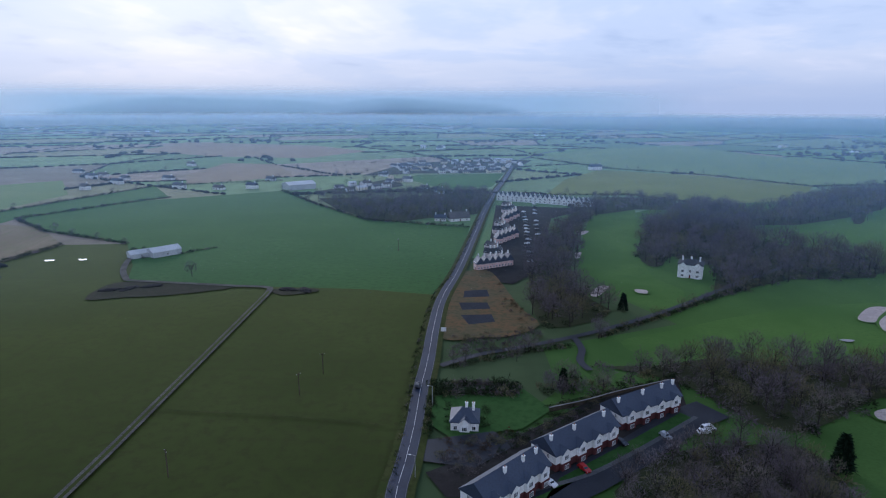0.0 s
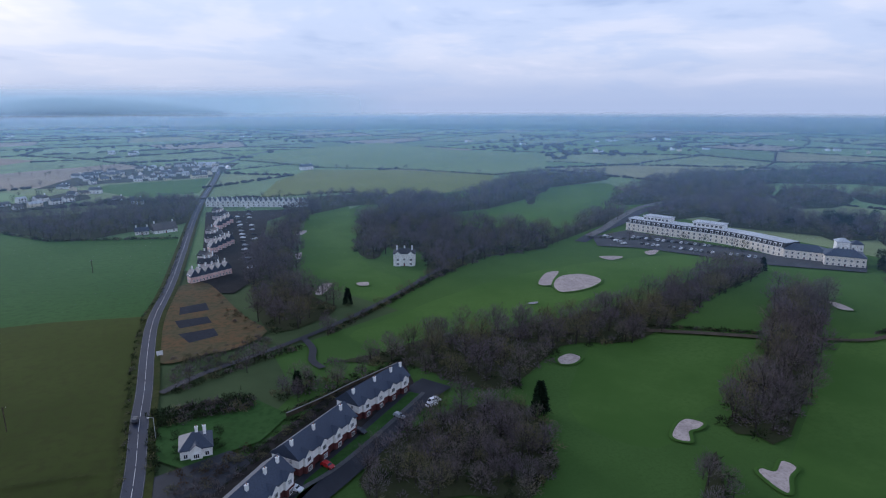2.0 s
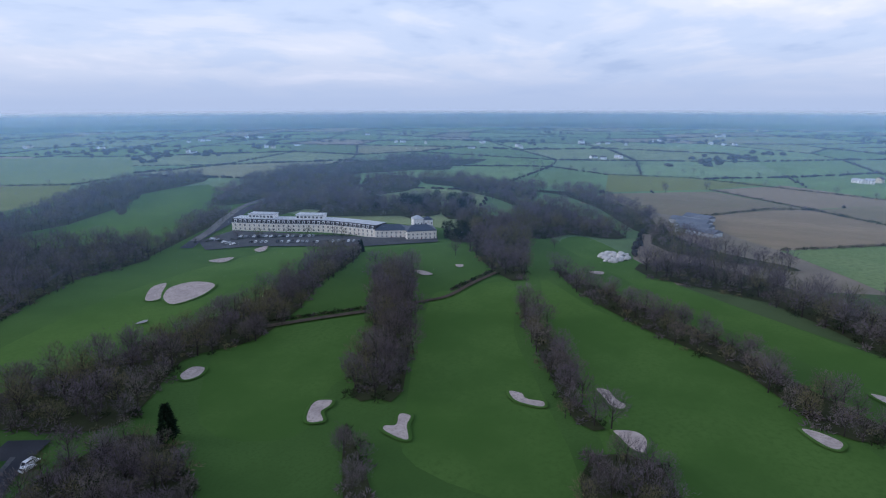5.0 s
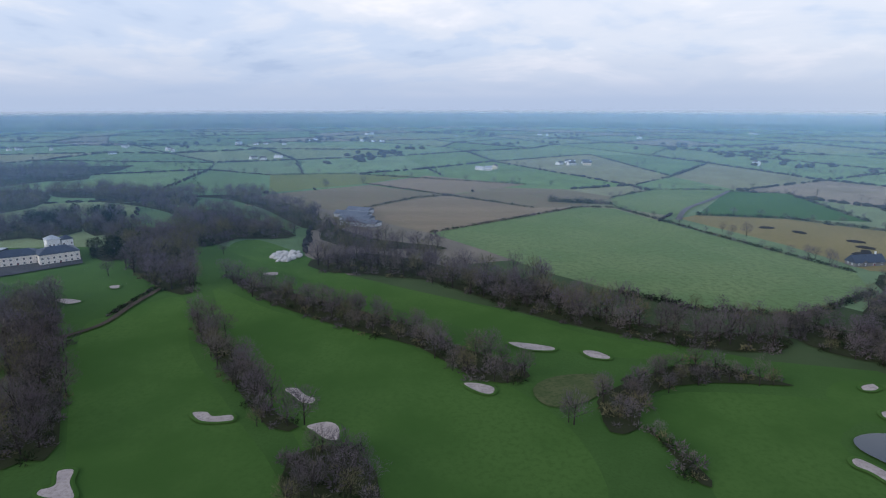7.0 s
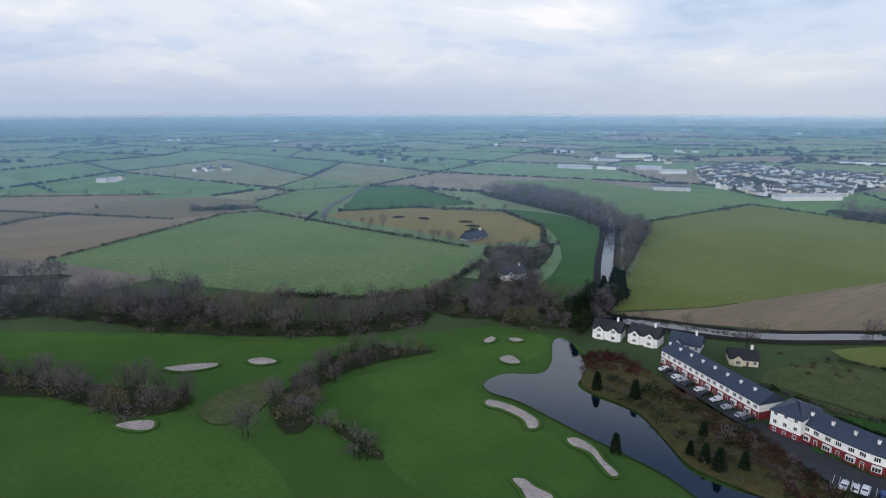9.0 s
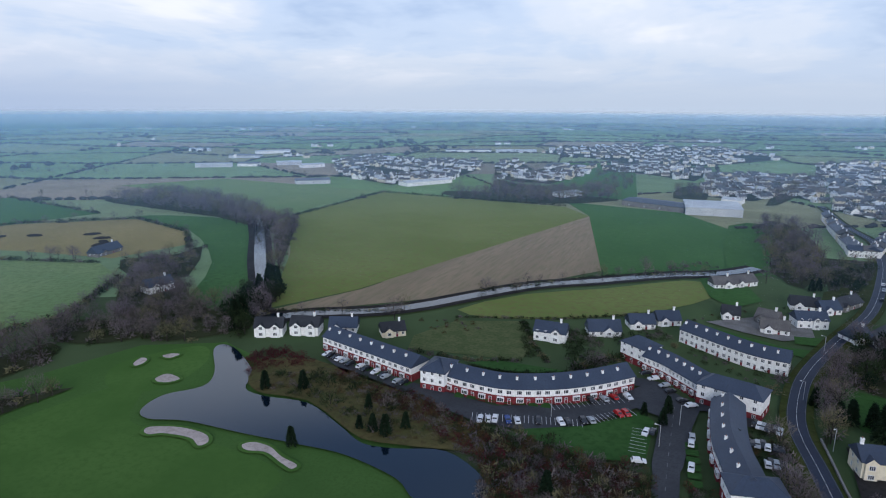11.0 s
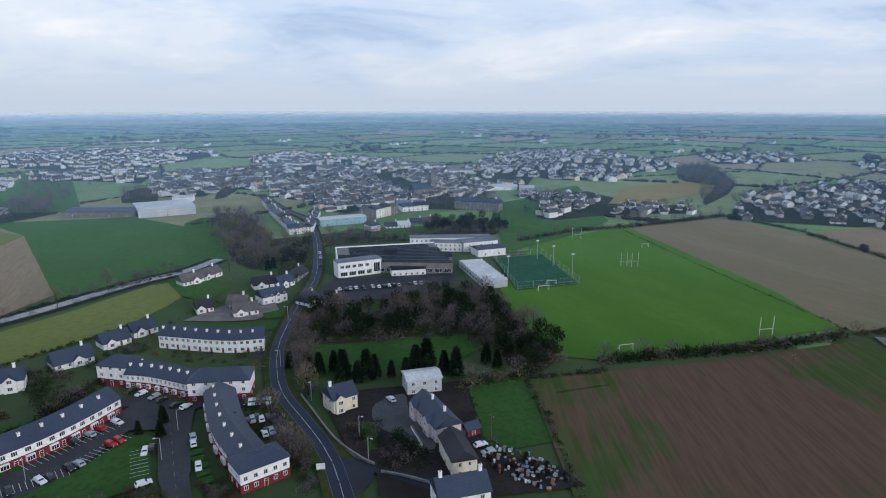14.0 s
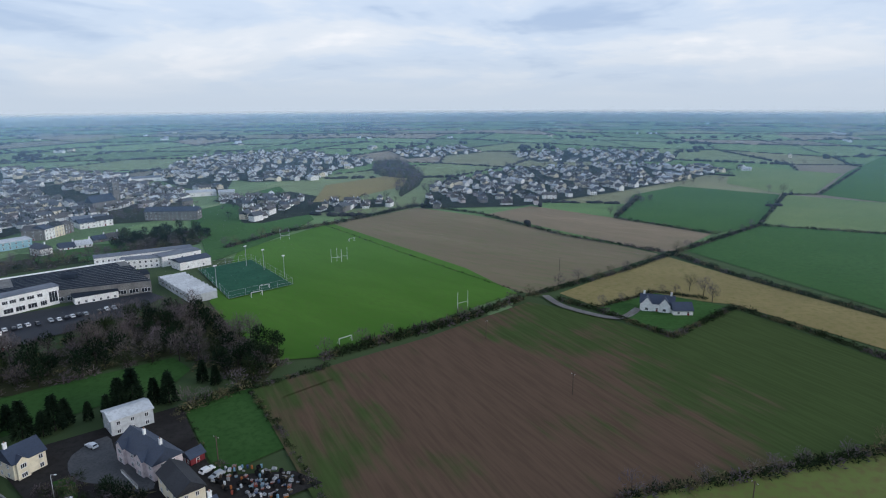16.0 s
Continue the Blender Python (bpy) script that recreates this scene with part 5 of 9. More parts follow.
thicket([(-1.0, 255.6), (16.6, 263.0), (35.2, 270.7), (38.5, 256.7), (22.4, 240.4), (-0.9, 236.9)], 3.5, 1.0, [0, 0, 1], "brown scrub beside rough ground", 15)
thicket([(24.4, 344.6), (30.2, 317.9), (38.3, 274.5), (32.6, 270.6), (24.3, 298.8)], 4, 0.8, [0, 1, 4], "tan scrub on rough ground", 16)
thicket([(142.3, -158.6), (144.5, -170.6), (133.0, -176.0), (96.0, -170.2), (72.8, -161.2), (64.4, -154.9), (84.0, -148.5), (102.3, -151.9), (124.8, -159.8)], 8.5, 2.0, [2, 3, 3, 0], "dark rounded evergreen shrubs on lake shore", 36)
thicket([(60.9, -259.3), (51.4, -267.9), (42.5, -254.0), (42.4, -229.7), (51.4, -229.7)], 3.2, 1.2, [2, 3, 3, 0], "dark evergreen garden shrubs beside house", 31)
thicket([(82.6, -264.0), (79.3, -264.0), (64.1, -226.8), (66.7, -226.8)], 2.4, 1.0, [2, 3], "dark clipped garden hedge beside house", 32)
thicket([(42.6, -260.8), (24.2, -283.6), (13.0, -275.7), (31.7, -254.1)], 3.2, 0.9, [2, 3, 0], "dark shrubs round the bungalows", 33)
thicket([(129.2, -246.8), (112.7, -253.4), (96.7, -256.9), (93.5, -240.9), (112.0, -234.8)], 5, 0.7, [0, 4, 4], "brown brush on waste plot", 34)
thicket([(46.2, -379.4), (3.8, -426.7), (-0.2, -409.9), (37.7, -365.9)], 6, 1.0, [0, 0, 1], "brown shrubs along the river", 35)
thicket([(-32.4, -180.6), (-45.5, -166.2), (-44.2, -155.2), (-38.3, -173.4)], 3, 0.8, [4, 5, 2], "rust and red garden shrubs", 3)

wood("winter_wood", [(-21.9, -197.0), (-28.3, -194.1), (-31.1, -175.6), (-28.6, -157.5), (-22.5, -151.3), (-22.5, -165.9), (-21.0, -178.3)], 3.2, 5.5, WINTER, TREES[:4] + DUSKY[:2], seed=201)
thicket([(-46.5, -161.1), (-51.3, -164.6), (-58.4, -162.2), (-56.7, -150.4), (-44.7, -145.3)], 2.6, 1.2, [2, 3, 3, 0], "dark evergreen shrubs round the yard", 202)
thicket([(-13.2, -201.3), (-21.6, -199.9), (-21.1, -178.7), (-11.9, -175.0)], 2.4, 0.8, [2, 3, 0, 4], "garden plots with shrubs behind the terrace", 203)
thicket([(-41.7, -176.7), (-47.8, -175.6), (-53.6, -173.5), (-49.0, -163.2), (-41.9, -162.0)], 2.6, 1.2, [2, 3, 0, 0, 1], "dark shrubs along the yard wall", 204)
thicket([(-4.6, 206.7), (10.3, 211.1), (22.4, 209.5), (21.7, 200.1), (9.6, 200.9), (-4.6, 199.5)], 2.4, 1.3, [2, 3, 3, 0], "tall dark hedge round the lodge garden", 205)
thicket([(-2.4, 191.8), (-0.9, 194.7), (-1.2, 176.6), (-2.6, 177.6)], 2.2, 0.9, [2, 3], "clipped dark shrubs beside the lodge", 206)
thicket([(9.1, 193.4), (11.8, 193.7), (11.0, 178.2), (8.4, 177.3)], 2.2, 0.9, [2, 3], "clipped dark shrubs beside the lodge", 207)
thicket([(-1.0, 154.5), (8.7, 165.6), (28.2, 184.3), (39.5, 193.7), (58.2, 207.0), (52.4, 198.3), (37.2, 182.3), (24.7, 171.5), (12.3, 161.0), (3.2, 149.3)], 2.6, 1.0, [0, 0, 1, 2, 3], "brown scrub and shrubs on the bank behind the terrace", 208)
thicket([(-4.7, 171.0), (11.4, 174.4), (19.3, 180.0), (16.0, 170.6), (2.9, 157.1), (-4.7, 155.3)], 3.0, 1.0, [0, 1, 4], "brown brush beside the lodge drive", 209)
wood("winter_wood", [(29.2, 211.9), (43.9, 215.2), (60.1, 213.9), (70.9, 218.5), (60.1, 207.4), (46.0, 200.3), (33.9, 199.1)], 4.2, 7, WINTER, TREES, seed=210)

thicket([(338, 378), (350, 348), (366, 312), (370, 272), (364, 272), (358, 312), (344, 345), (332, 376)], 4.0, 0.7, [2, 3], "clipped evergreen shrubs along the hotel front", 211)

thicket([(-229, 423), (-215, 398), (-200, 388), (-219, 423)], 3.0, 0.8, [0, 2, 2, 4], "dark brush and scrap round the farm yard", 212)

thicket([(3.4, -143.1), (2.5, -160.9), (-5.4, -163.1), (-8.9, -145.6), (-6.7, -140.5)], 2.4, 1.0, [0, 0, 4, 2, 5], "brown winter shrubs beside the estate road", 213)
thicket([(-24.3, -173.0), (-23.7, -190.2), (-30.3, -193.2), (-32.5, -171.2), (-32.7, -149.0), (-22.6, -147.3)], 2.4, 1.1, [0, 2, 3, 4], "dark shrubs between terrace and road", 214)
wood("winter_wood", [(-22.0, -234.6), (-26.6, -259.8), (-28.7, -244.4), (-27.5, -210.5), (-27.9, -188.1), (-20.9, -188.8)], 3.0, 5, WINTER, TREES[:3] + EVER[1:2], seed=215)


def hedge(pts, h=2.2, w=1.4, ks=(0, 2, 2, 3, 1), step=1.6, seed=0, label="dark uneven field hedgerow", trees=0):
    g = np.random.default_rng(seed + 500)
    x, y = along(pts, step, g, w * 0.3)
    pl = [(a, b, h / 2.5 * g.uniform(0.7, 1.25), g.uniform(0, 6.3), g.choice(ks), g.uniform(0.8, 1.2)) for a, b in zip(x, y)]
    kinds = list(BUSHES)
    if trees:
        x, y = along(pts, trees, g, 0.5)
        pl += [(a, b, g.uniform(0.4, 0.8), g.uniform(0, 6.3), len(kinds) + g.integers(len(LITE)), 1) for a, b in zip(x, y)]
        kinds += LITE
    return scatter("hedgerow", kinds, pl, label, "hedge", "thing")


HEDGES = [
    ([(-16.5, 142.5), (-15.3, 205.6), (-14.6, 255.2), (-11.1, 319.7), (-3.3, 349.7), (6.6, 421.5), (20, 541)], 1.6, 1.6, 0),
    ([(-238.7, 437.0), (-327, 479), (-387, 532)], 3, 2.5, 30), ([(-387, 532), (-329, 639), (-310, 664)], 3, 2.5, 0), ([(-290.9, 379.3), (-283, 432)], 3, 2.2, 0),
    ([(-186.4, 407.2), (-169.1, 428.2)], 2, 2, 0), ([(-426, 566), (-370, 757), (-230, 820)], 3, 3, 40), ([(-203, 722), (-141, 623), (-77, 537), (12, 507)], 3, 2.6, 25),
    ([(230, 1005), (362, 906), (446, 784), (551, 805)], 3.5, 3, 40), ([(143, 1193), (243, 1006)], 3.5, 3, 30), ([(101, 697), (194, 700), (258, 638)], 3.5, 3, 20),
    ([(-7.6, 208.0), (7.2, 209.4), (22.4, 209.0), (21.6, 201.8), (6.8, 201.4), (-6.6, 200.9)], 3.5, 1.5, 0), ([(-8.1, 199.5), (-8.4, 174.0)], 2.2, 1.2, 0), ([(32.1, 192.6), (58.8, 205.6), (83.5, 218.9)], 2.0, 1.2, 0),
    ([(199.2, 206.6), (219.8, 192.0), (238.3, 178.4)], 2.0, 1.0, 0), ([(285.8, 155.8), (337.2, 152.7)], 2.0, 1.0, 0), ([(63.5, 258.7), (110.7, 295.1), (168.7, 343.1)], 2.4, 1.6, 12),
    ([(-0.8, 225.7), (29.4, 240.6), (49.5, 249.1)], 2.5, 1.6, 8),
    ([(476.2, 2.1), (595, -143), (593, -177)], 3, 3, 0), ([(593, -177), (463, -217), (355.4, -253.7)], 3, 2.4, 25), ([(575, 78), (660, 18), (676, -20)], 3, 3, 0), ([(630, -122), (612, -177)], 6, 3, 8),
    ([(550, -239), (532, -310), (462, -371), (381, -348), (334.4, -306.7)], 3.5, 2.6, 25), ([(313.2, -234.8), (278.6, -178.5), (288.1, -132.2), (317.3, -100.6)], 4, 2.4, 12),
    ([(778, 82), (677, -17), (592, -98)], 3, 3, 0), ([(877, 227), (890, 121), (766, -115)], 3, 3, 40), ([(654, -190), (719, -259), (710, -338)], 3, 3, 25), ([(699, -336), (681, -396), (514, -372)], 3, 3, 20),
    ([(197.8, -226.1), (174.3, -237.0), (137.7, -255.0)], 2.2, 1.6, 22), ([(116.6, -301.9), (65.6, -357.8), (1.8, -396.8)], 2.2, 1.6, 14), ([(350, -432), (355, -607), (145, -602)], 3, 3, 0),
    ([(113.2, -211.6), (83.9, -213.8), (68.1, -221.9)], 2, 1.6, 0), ([(81.1, -266.1), (67.7, -238.7), (57.1, -223.8)], 2.2, 1.4, 0), ([(111.2, -257.9), (67.3, -276.4), (23.6, -305.9)], 1.6, 1.2, 0), ([(47.7, -222.5), (21.7, -254.3)], 4, 1.4, 0),
    ([(-148.6, -185.9), (-176.1, -179.9), (-211.8, -171.4), (-262.3, -166.9)], 4.5, 1.5, 15), ([(-113.5, -184.2), (-143.6, -178.2)], 2.5, 1.4, 0), ([(-112.2, -182.3), (-101.7, -149.7), (-87.2, -111.1)], 1.8, 1.4, 0),
    ([(-269.2, -166.0), (-345.1, -148.2), (-413.6, -140.7), (-550, -121)], 3.2, 1.8, 18), ([(-550, -121), (-573, -37)], 3, 2.2, 0), ([(-407.3, -138.4), (-379.5, -93.6), (-347.5, -17.5), (-333.2, 28.0)], 3.2, 1.7, 0),
    ([(-273.5, -150.0), (-271.5, -126.9), (-258.3, -86.0), (-317.6, -76.8), (-302.8, -39.9), (-289.2, -12.4), (-269.8, 39.2)], 3.0, 1.5, 0), ([(-275.5, -128.9), (-317.9, -116.8), (-322.8, -92.0)], 2.5, 1.4, 14),
    ([(-328, -401), (-293.3, -265.8), (-271.5, -171.0)], 1.2, 2.2, 0), ([(-449, -324), (-415.8, -225.4), (-410.9, -149.3)], 3, 2, 0), ([(-230.2, -391.3), (-288.6, -405.6), (-343, -401), (-451, -408)], 4, 2, 12), ([(-451, -408), (-454, -327)], 3, 2.2, 0),
    ([(-508, -227), (-493, -139)], 3, 2.2, 0), ([(-513, -229), (-637, -260)], 4, 2.2, 12), ([(-137.8, -55.3), (-165.0, -35.2), (-207.7, -5.2), (-244.4, 24.7)], 3.5, 1.8, 12), ([(-555, -122), (-754, -144), (-776, -115), (-1103, -117)], 3, 2.6, 0),
    ([(-148.8, -280.5), (-127.7, -203.2), (-116.2, -187.7)], 4, 1.8, 10), ([(-89.2, -188.0), (-116.0, -187.3)], 4, 1.8, 10),
]
for n, (pts, h, step, trees) in enumerate(HEDGES):
    hedge(pts, h, 1.4, seed=n, step=step, trees=trees)

hedge([(297.0, 375.3), (326.0, 351.2), (355.3, 318.1), (375.8, 287.4)], 2.2, 1.4, (2, 3, 3, 0), 2.4, 920, "dark shrubs edging hotel car park", 14)
for n, pts in enumerate(([(-54, 728), (-29, 710)], [(-19, 710), (38, 713)])):
    hedge(pts, 7, 3, (2, 3), 2.5, 900 + n, "tall dark evergreen shelter hedge")
hedge([(84.5, -206.4), (68.2, -207.1), (52.4, -213.8), (40.6, -221.0)], 2.5, 1.4, (2, 3), 1.4, 910, "dark clipped garden hedge")
# evergreens that stand apart
CON_GROUPS = [([(-49.8, -209.7), (-54.4, -206.4), (-61.4, -208.0), (-67.5, -206.3), (-72.2, -203.5), (-81.0, -204.1), (-86.8, -201.5), (-90.1, -197.5)], 6, 14), ([(83.4, 295.0), (39.0, 206.8), (332.5, 251.4)], 8, 13),
              ([(130.2, -164.4), (97.4, -149.5), (92.7, -149.8), (88.1, -149.4), (101.5, -161.8), (142.3, -158.6), (84.3, -155.7), (110.4, -132.5)], 5, 8), ([(220.6, -246.4), (219.7, -253.9), (212.3, -250.1), (196.1, -206.5), (192.8, -199.1)], 11, 16),
              ([(10.9, -201.7), (-33.6, -228.1), (-46.4, -379.5), (-50.1, -382.8), (35.2, -141.5)], 5, 8), ([(-39.3, -216.7), (-42.9, -218.4), (-48.8, -219.5), (-105.8, -203.7), (-107.6, -197.8)], 6, 9), ([(11.5, -192.8), (17.8, -196.5), (-9.4, -185.1)], 5, 8)]


def tree_thing(name, proto, label, category):
    wood_part, twigs, m = proto
    root = tri_object(name, wood_part[0], wood_part[1], [M["bark"]])
    tri_object("crown", twigs[0], twigs[1], [M[m]], parent=root)
    return tagged(root, label, category)


def plant(root_list, pts, h0, h1, gen, base, group):
    for x, y in pts:
        r = root_list[gen.integers(len(root_list))]
        s = gen.uniform(h0, h1) / base
        o = copy_thing(r, pose(x, y, 0.0, 0, 0, gen.uniform(0, 360)))
        o.scale = (s, s, s)
        o["group"] = group


gen = np.random.default_rng(5)
con_root = [tree_thing("conifer_tree", p, "dark green pointed evergreen conifer", "tree") for p in CONIFERS]
for n, (pts, h0, h1) in enumerate(CON_GROUPS):
    plant(con_root, pts, h0, h1, gen, 12, "evergreens")
bare_root = [tree_thing("bare_tree", p, "leafless brown winter tree with fine twigs", "tree") for p in TREES]
LONE = [[(856, 325), (876, 281), (887, 249), (697, 190), (734, 124)], [(757, 130), (770, 85), (475, -228), (465, -231), (457, -238), (390.2, -245.5), (387.0, -248.4), (380.6, -254.0)], [(-155.3, 351.3), (40.3, 209.3), (30.5, 240.6), (25.0, 231.8), (63.2, 257.4), (55.7, 384.1), (-18, 635)],
        [(136.4, -241.9), (112.9, -300.5), (98.2, -308.1), (40.4, -378.5), (61.6, -354.6), (26.8, -388.0)], [(39.3, -223.7), (-21.4, -167.8), (-25.3, -160.4), (-21.4, -193.6), (-54.3, -393.8), (-24.7, -387.0)], [(-752, -146), (-766, -163), (-596, -240), (-615, -239), (-585, -326), (-523, -239), (-326.8, -94.7), (-319.9, -88.3), (-332.3, -103.8)], [(357.1, 191.3), (410.2, 140.9), (178.8, -44.8), (180.3, -43.4)]]
for pts in LONE:
    plant(bare_root, pts, 8, 13, gen, 12, "lone trees")
for r, (x, y) in zip(con_root + bare_root, [(-58.0, -207.2), (-76.5, -204.0), (108.0, 157.0), (86.8, 172.2), (90.4, 161.0), (90.0, 147.4), (91.3, 137.5), (76.6, 143.9)]):
    r.matrix_basis = pose(x, y, 0)


# ---- distant country ----
def build_far():
    g = np.random.default_rng(11)
    size, n = 205.0, 25
    lim = int(5000 / size)
    pt = {}
    turn = radians(24)
    for i in range(-lim - 1, lim + 2):
        for j in range(-lim - 1, lim + 2):
            x, y = (i + g.uniform(-0.33, 0.33) + 0.35 * math.sin(j * 0.7)) * size * 1.15, (j + g.uniform(-0.33, 0.33) + 0.3 * math.sin(i * 0.9)) * size * 0.85
            pt[i, j] = (x * math.cos(turn) - y * math.sin(turn), x * math.sin(turn) + y * math.cos(turn))
    # land that is already laid out, on a 10 m grid
    cell, half = 10.0, 300
    gx, gy = np.meshgrid((np.arange(-half, half) + 0.5) * cell, (np.arange(-half, half) + 0.5) * cell, indexing="ij")
    used = np.hypot(gx, gy) < 420
    for p in ALL_TAKEN:
        q = np.array(p, float)
        i0, j0 = np.clip(np.floor(q.min(0) / cell).astype(int) + half, 0, 2 * half)
        i1, j1 = np.clip(np.ceil(q.max(0) / cell).astype(int) + half, 0, 2 * half)
        if i1 > i0 and j1 > j0:
            used[i0:i1, j0:j1] |= inside(p, gx[i0:i1, j0:j1], gy[i0:i1, j0:j1])

    def allowed(x, y):
        i, j = int(x // cell) + half, int(y // cell) + half
        return not (0 <= i < 2 * half and 0 <= j < 2 * half and used[i, j])

    v, f = [], []
    edges = []
    for i in range(-lim - 1, lim + 1):
        for j in range(-lim - 1, lim + 1):
            q = [pt[i, j], pt[i + 1, j], pt[i + 1, j + 1], pt[i, j + 1]]
            c = np.mean(q, 0)
            r = math.hypot(*c)
            if r > 5000 or r < 380:
                continue
            k = len(v)
            v += [(*p, ground_z(*p) + 0.02) for p in q]
            f.append((k, k + 1, k + 2, k + 3))
            edges += [(q[0], q[1]), (q[0], q[3])]
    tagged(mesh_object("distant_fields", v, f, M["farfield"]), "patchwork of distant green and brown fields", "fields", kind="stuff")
    # hedges and copses of the distance
    V, T, at = [], [], 0
    ico = bmesh.new()
    bmesh.ops.create_icosphere(ico, subdivisions=1, radius=1)
    iv = np.array([u.co[:] for u in ico.verts])
    it = np.array([[u.index for u in t.verts] for t in ico.faces])
    ico.free()

    def lump(x, y, rx, ry, rz, turn):
        nonlocal at
        w = iv * (1 + g.uniform(-0.3, 0.3, (len(iv), 1))) * (rx, ry, rz)
        w = np.c_[w[:, 0] * math.cos(turn) - w[:, 1] * math.sin(turn), w[:, 0] * math.sin(turn) + w[:, 1] * math.cos(turn), w[:, 2]]
        V.append(w + (x, y, ground_z(x, y) + rz * 0.6))
        T.append(it + at)
        at += len(iv)

    trees = []
    for a, b in edges:
        a, b = np.array(a), np.array(b)
        mid = (a + b) / 2
        r = math.hypot(*mid)
        if g.uniform() < 0.1 or r > 4750:
            continue
        step = 8 if r < 1300 else 16 if r < 2200 else 50
        big = g.uniform(0.8, 1.9)
        m = max(2, int(np.linalg.norm(b - a) / step))
        for u in (np.arange(m) + g.uniform(0, 1, m)) / m:
            x, y = a + (b - a) * u + g.normal(0, 1.2, 2)
            if not allowed(x, y):
                continue
            h = big * g.uniform(0.8, 1.4)
            lump(x, y, step * g.uniform(0.5, 0.85), h, h * 1.1, math.atan2(b[1] - a[1], b[0] - a[0]) + g.normal(0, 0.1))
            if g.uniform() < (0.09 if r < 1500 else 0.16):
                trees.append((x, y, g.uniform(0.5, 1.0), g.uniform(0, 6.3), g.integers(4), 1))
    for _ in range(430):
        a, r = g.uniform(0, 6.3), g.uniform(750, 4700)
        cx, cy, wide, deep = r * math.cos(a), r * math.sin(a), g.uniform(30, 190), g.uniform(15, 60)
        t = g.uniform(0, 6.3)
        for _ in range(int(wide * deep / (100 + r * 0.2))):
            p, q = g.normal(0, wide / 2), g.normal(0, deep / 2)
            x, y = cx + p * math.cos(t) - q * math.sin(t), cy + p * math.sin(t) + q * math.cos(t)
            if allowed(x, y):
                if r < 1150:
                    trees.append((x, y, g.uniform(0.5, 1.0), g.uniform(0, 6.3), g.integers(4), 1))
                else:
                    lump(x, y, g.uniform(4, 8), g.uniform(4, 8), g.uniform(2.5, 5), g.uniform(0, 6))
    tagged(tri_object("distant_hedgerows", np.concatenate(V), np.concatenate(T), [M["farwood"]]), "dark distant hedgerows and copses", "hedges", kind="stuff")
    scatter("hedgerow_trees", SPARSE, trees, "bare trees standing in distant hedgerows", "trees")
    # far-off white farmhouses
    hv, hf, hi = [], [], []
    for _ in range(170):
        a, r = g.uniform(0, 6.3), g.uniform(900, 4200)
        x, y = r * math.cos(a), r * math.sin(a)
        if not allowed(x, y):
            continue
        for _ in range(g.integers(1, 4)):
            add_simple_house(hv, hf, hi, x + g.normal(0, 18), y + g.normal(0, 18), g.uniform(0, 180), g.uniform(9, 16), g.uniform(6, 8), g.uniform(2.8, 5.5), 2.6, g)
    tagged(mesh_object("distant_farmhouses", hv, hf, [M["white"], M["town_slate"], M["cream"], M["tile_roof"], M["glass"], M["tin"]], hi), "scattered white distant farmhouses", "houses", kind="stuff")


def add_simple_house(v, f, ix, x, y, deg, L, W, e, rise, g):
    """Walls, gabled roof and dark window strips of one far-off house."""
    a = radians(deg)
    c, s = math.cos(a), math.sin(a)
    z = ground_z(x, y)
    w = lambda p, q, h: (x + p * c - q * s, y + p * s + q * c, z + h)
    k = len(v)
    l, d = L / 2, W / 2
    v += [w(-l, -d, 0), w(l, -d, 0), w(l, d, 0), w(-l, d, 0), w(-l, -d, e), w(l, -d, e), w(l, d, e), w(-l, d, e), w(-l, 0, e + rise), w(l, 0, e + rise)]
    wall, roof = (0 if g.uniform() < 0.75 else 2), int(g.choice((1, 1, 1, 1, 3, 3, 5), p=(0.12, 0.12, 0.12, 0.12, 0.2, 0.2, 0.12)))
    f += [(k, k + 1, k + 5, k + 4), (k + 2, k + 3, k + 7, k + 6), (k + 1, k + 2, k + 6, k + 9, k + 5), (k + 3, k, k + 4, k + 8, k + 7)]
    ix += [wall] * 4
    k = len(v)
    o = 0.35
    v += [w(-l - o, -d - o, e - 0.1), w(l + o, -d - o, e - 0.1), w(l + o, 0, e + rise + 0.15), w(-l - o, 0, e + rise + 0.15), w(-l - o, d + o, e - 0.1), w(l + o, d + o, e - 0.1)]
    f += [(k, k + 1, k + 2, k + 3), (k + 3, k + 2, k + 5, k + 4)]
    ix += [roof] * 2
    for side in (-1, 1):
        for fl in range(2 if e > 4 else 1):
            for u in (-0.32, 0, 0.32):
                k = len(v)
                q = side * (d + 0.05)
                z0 = 1.0 + fl * 2.6
                v += [w(L * u - 0.6, q, z0), w(L * u + 0.6, q, z0), w(L * u + 0.6, q, z0 + 1.2), w(L * u - 0.6, q, z0 + 1.2)]
                f.append((k, k + 1, k + 2, k + 3))
                ix.append(4)


# ---- houses ----
def box(bm, x0, y0, z0, x1, y1, z1, mi=0, m=None):
    vs = [bm.verts.new(m @ Vector(p) if m else p) for p in ((x0, y0, z0), (x1, y0, z0), (x1, y1, z0), (x0, y1, z0), (x0, y0, z1), (x1, y0, z1), (x1, y1, z1), (x0, y1, z1))]
    for q in ((0, 3, 2, 1), (4, 5, 6, 7), (0, 1, 5, 4), (1, 2, 6, 5), (2, 3, 7, 6), (3, 0, 4, 7)):
        bm.faces.new([vs[i] for i in q]).material_index = mi


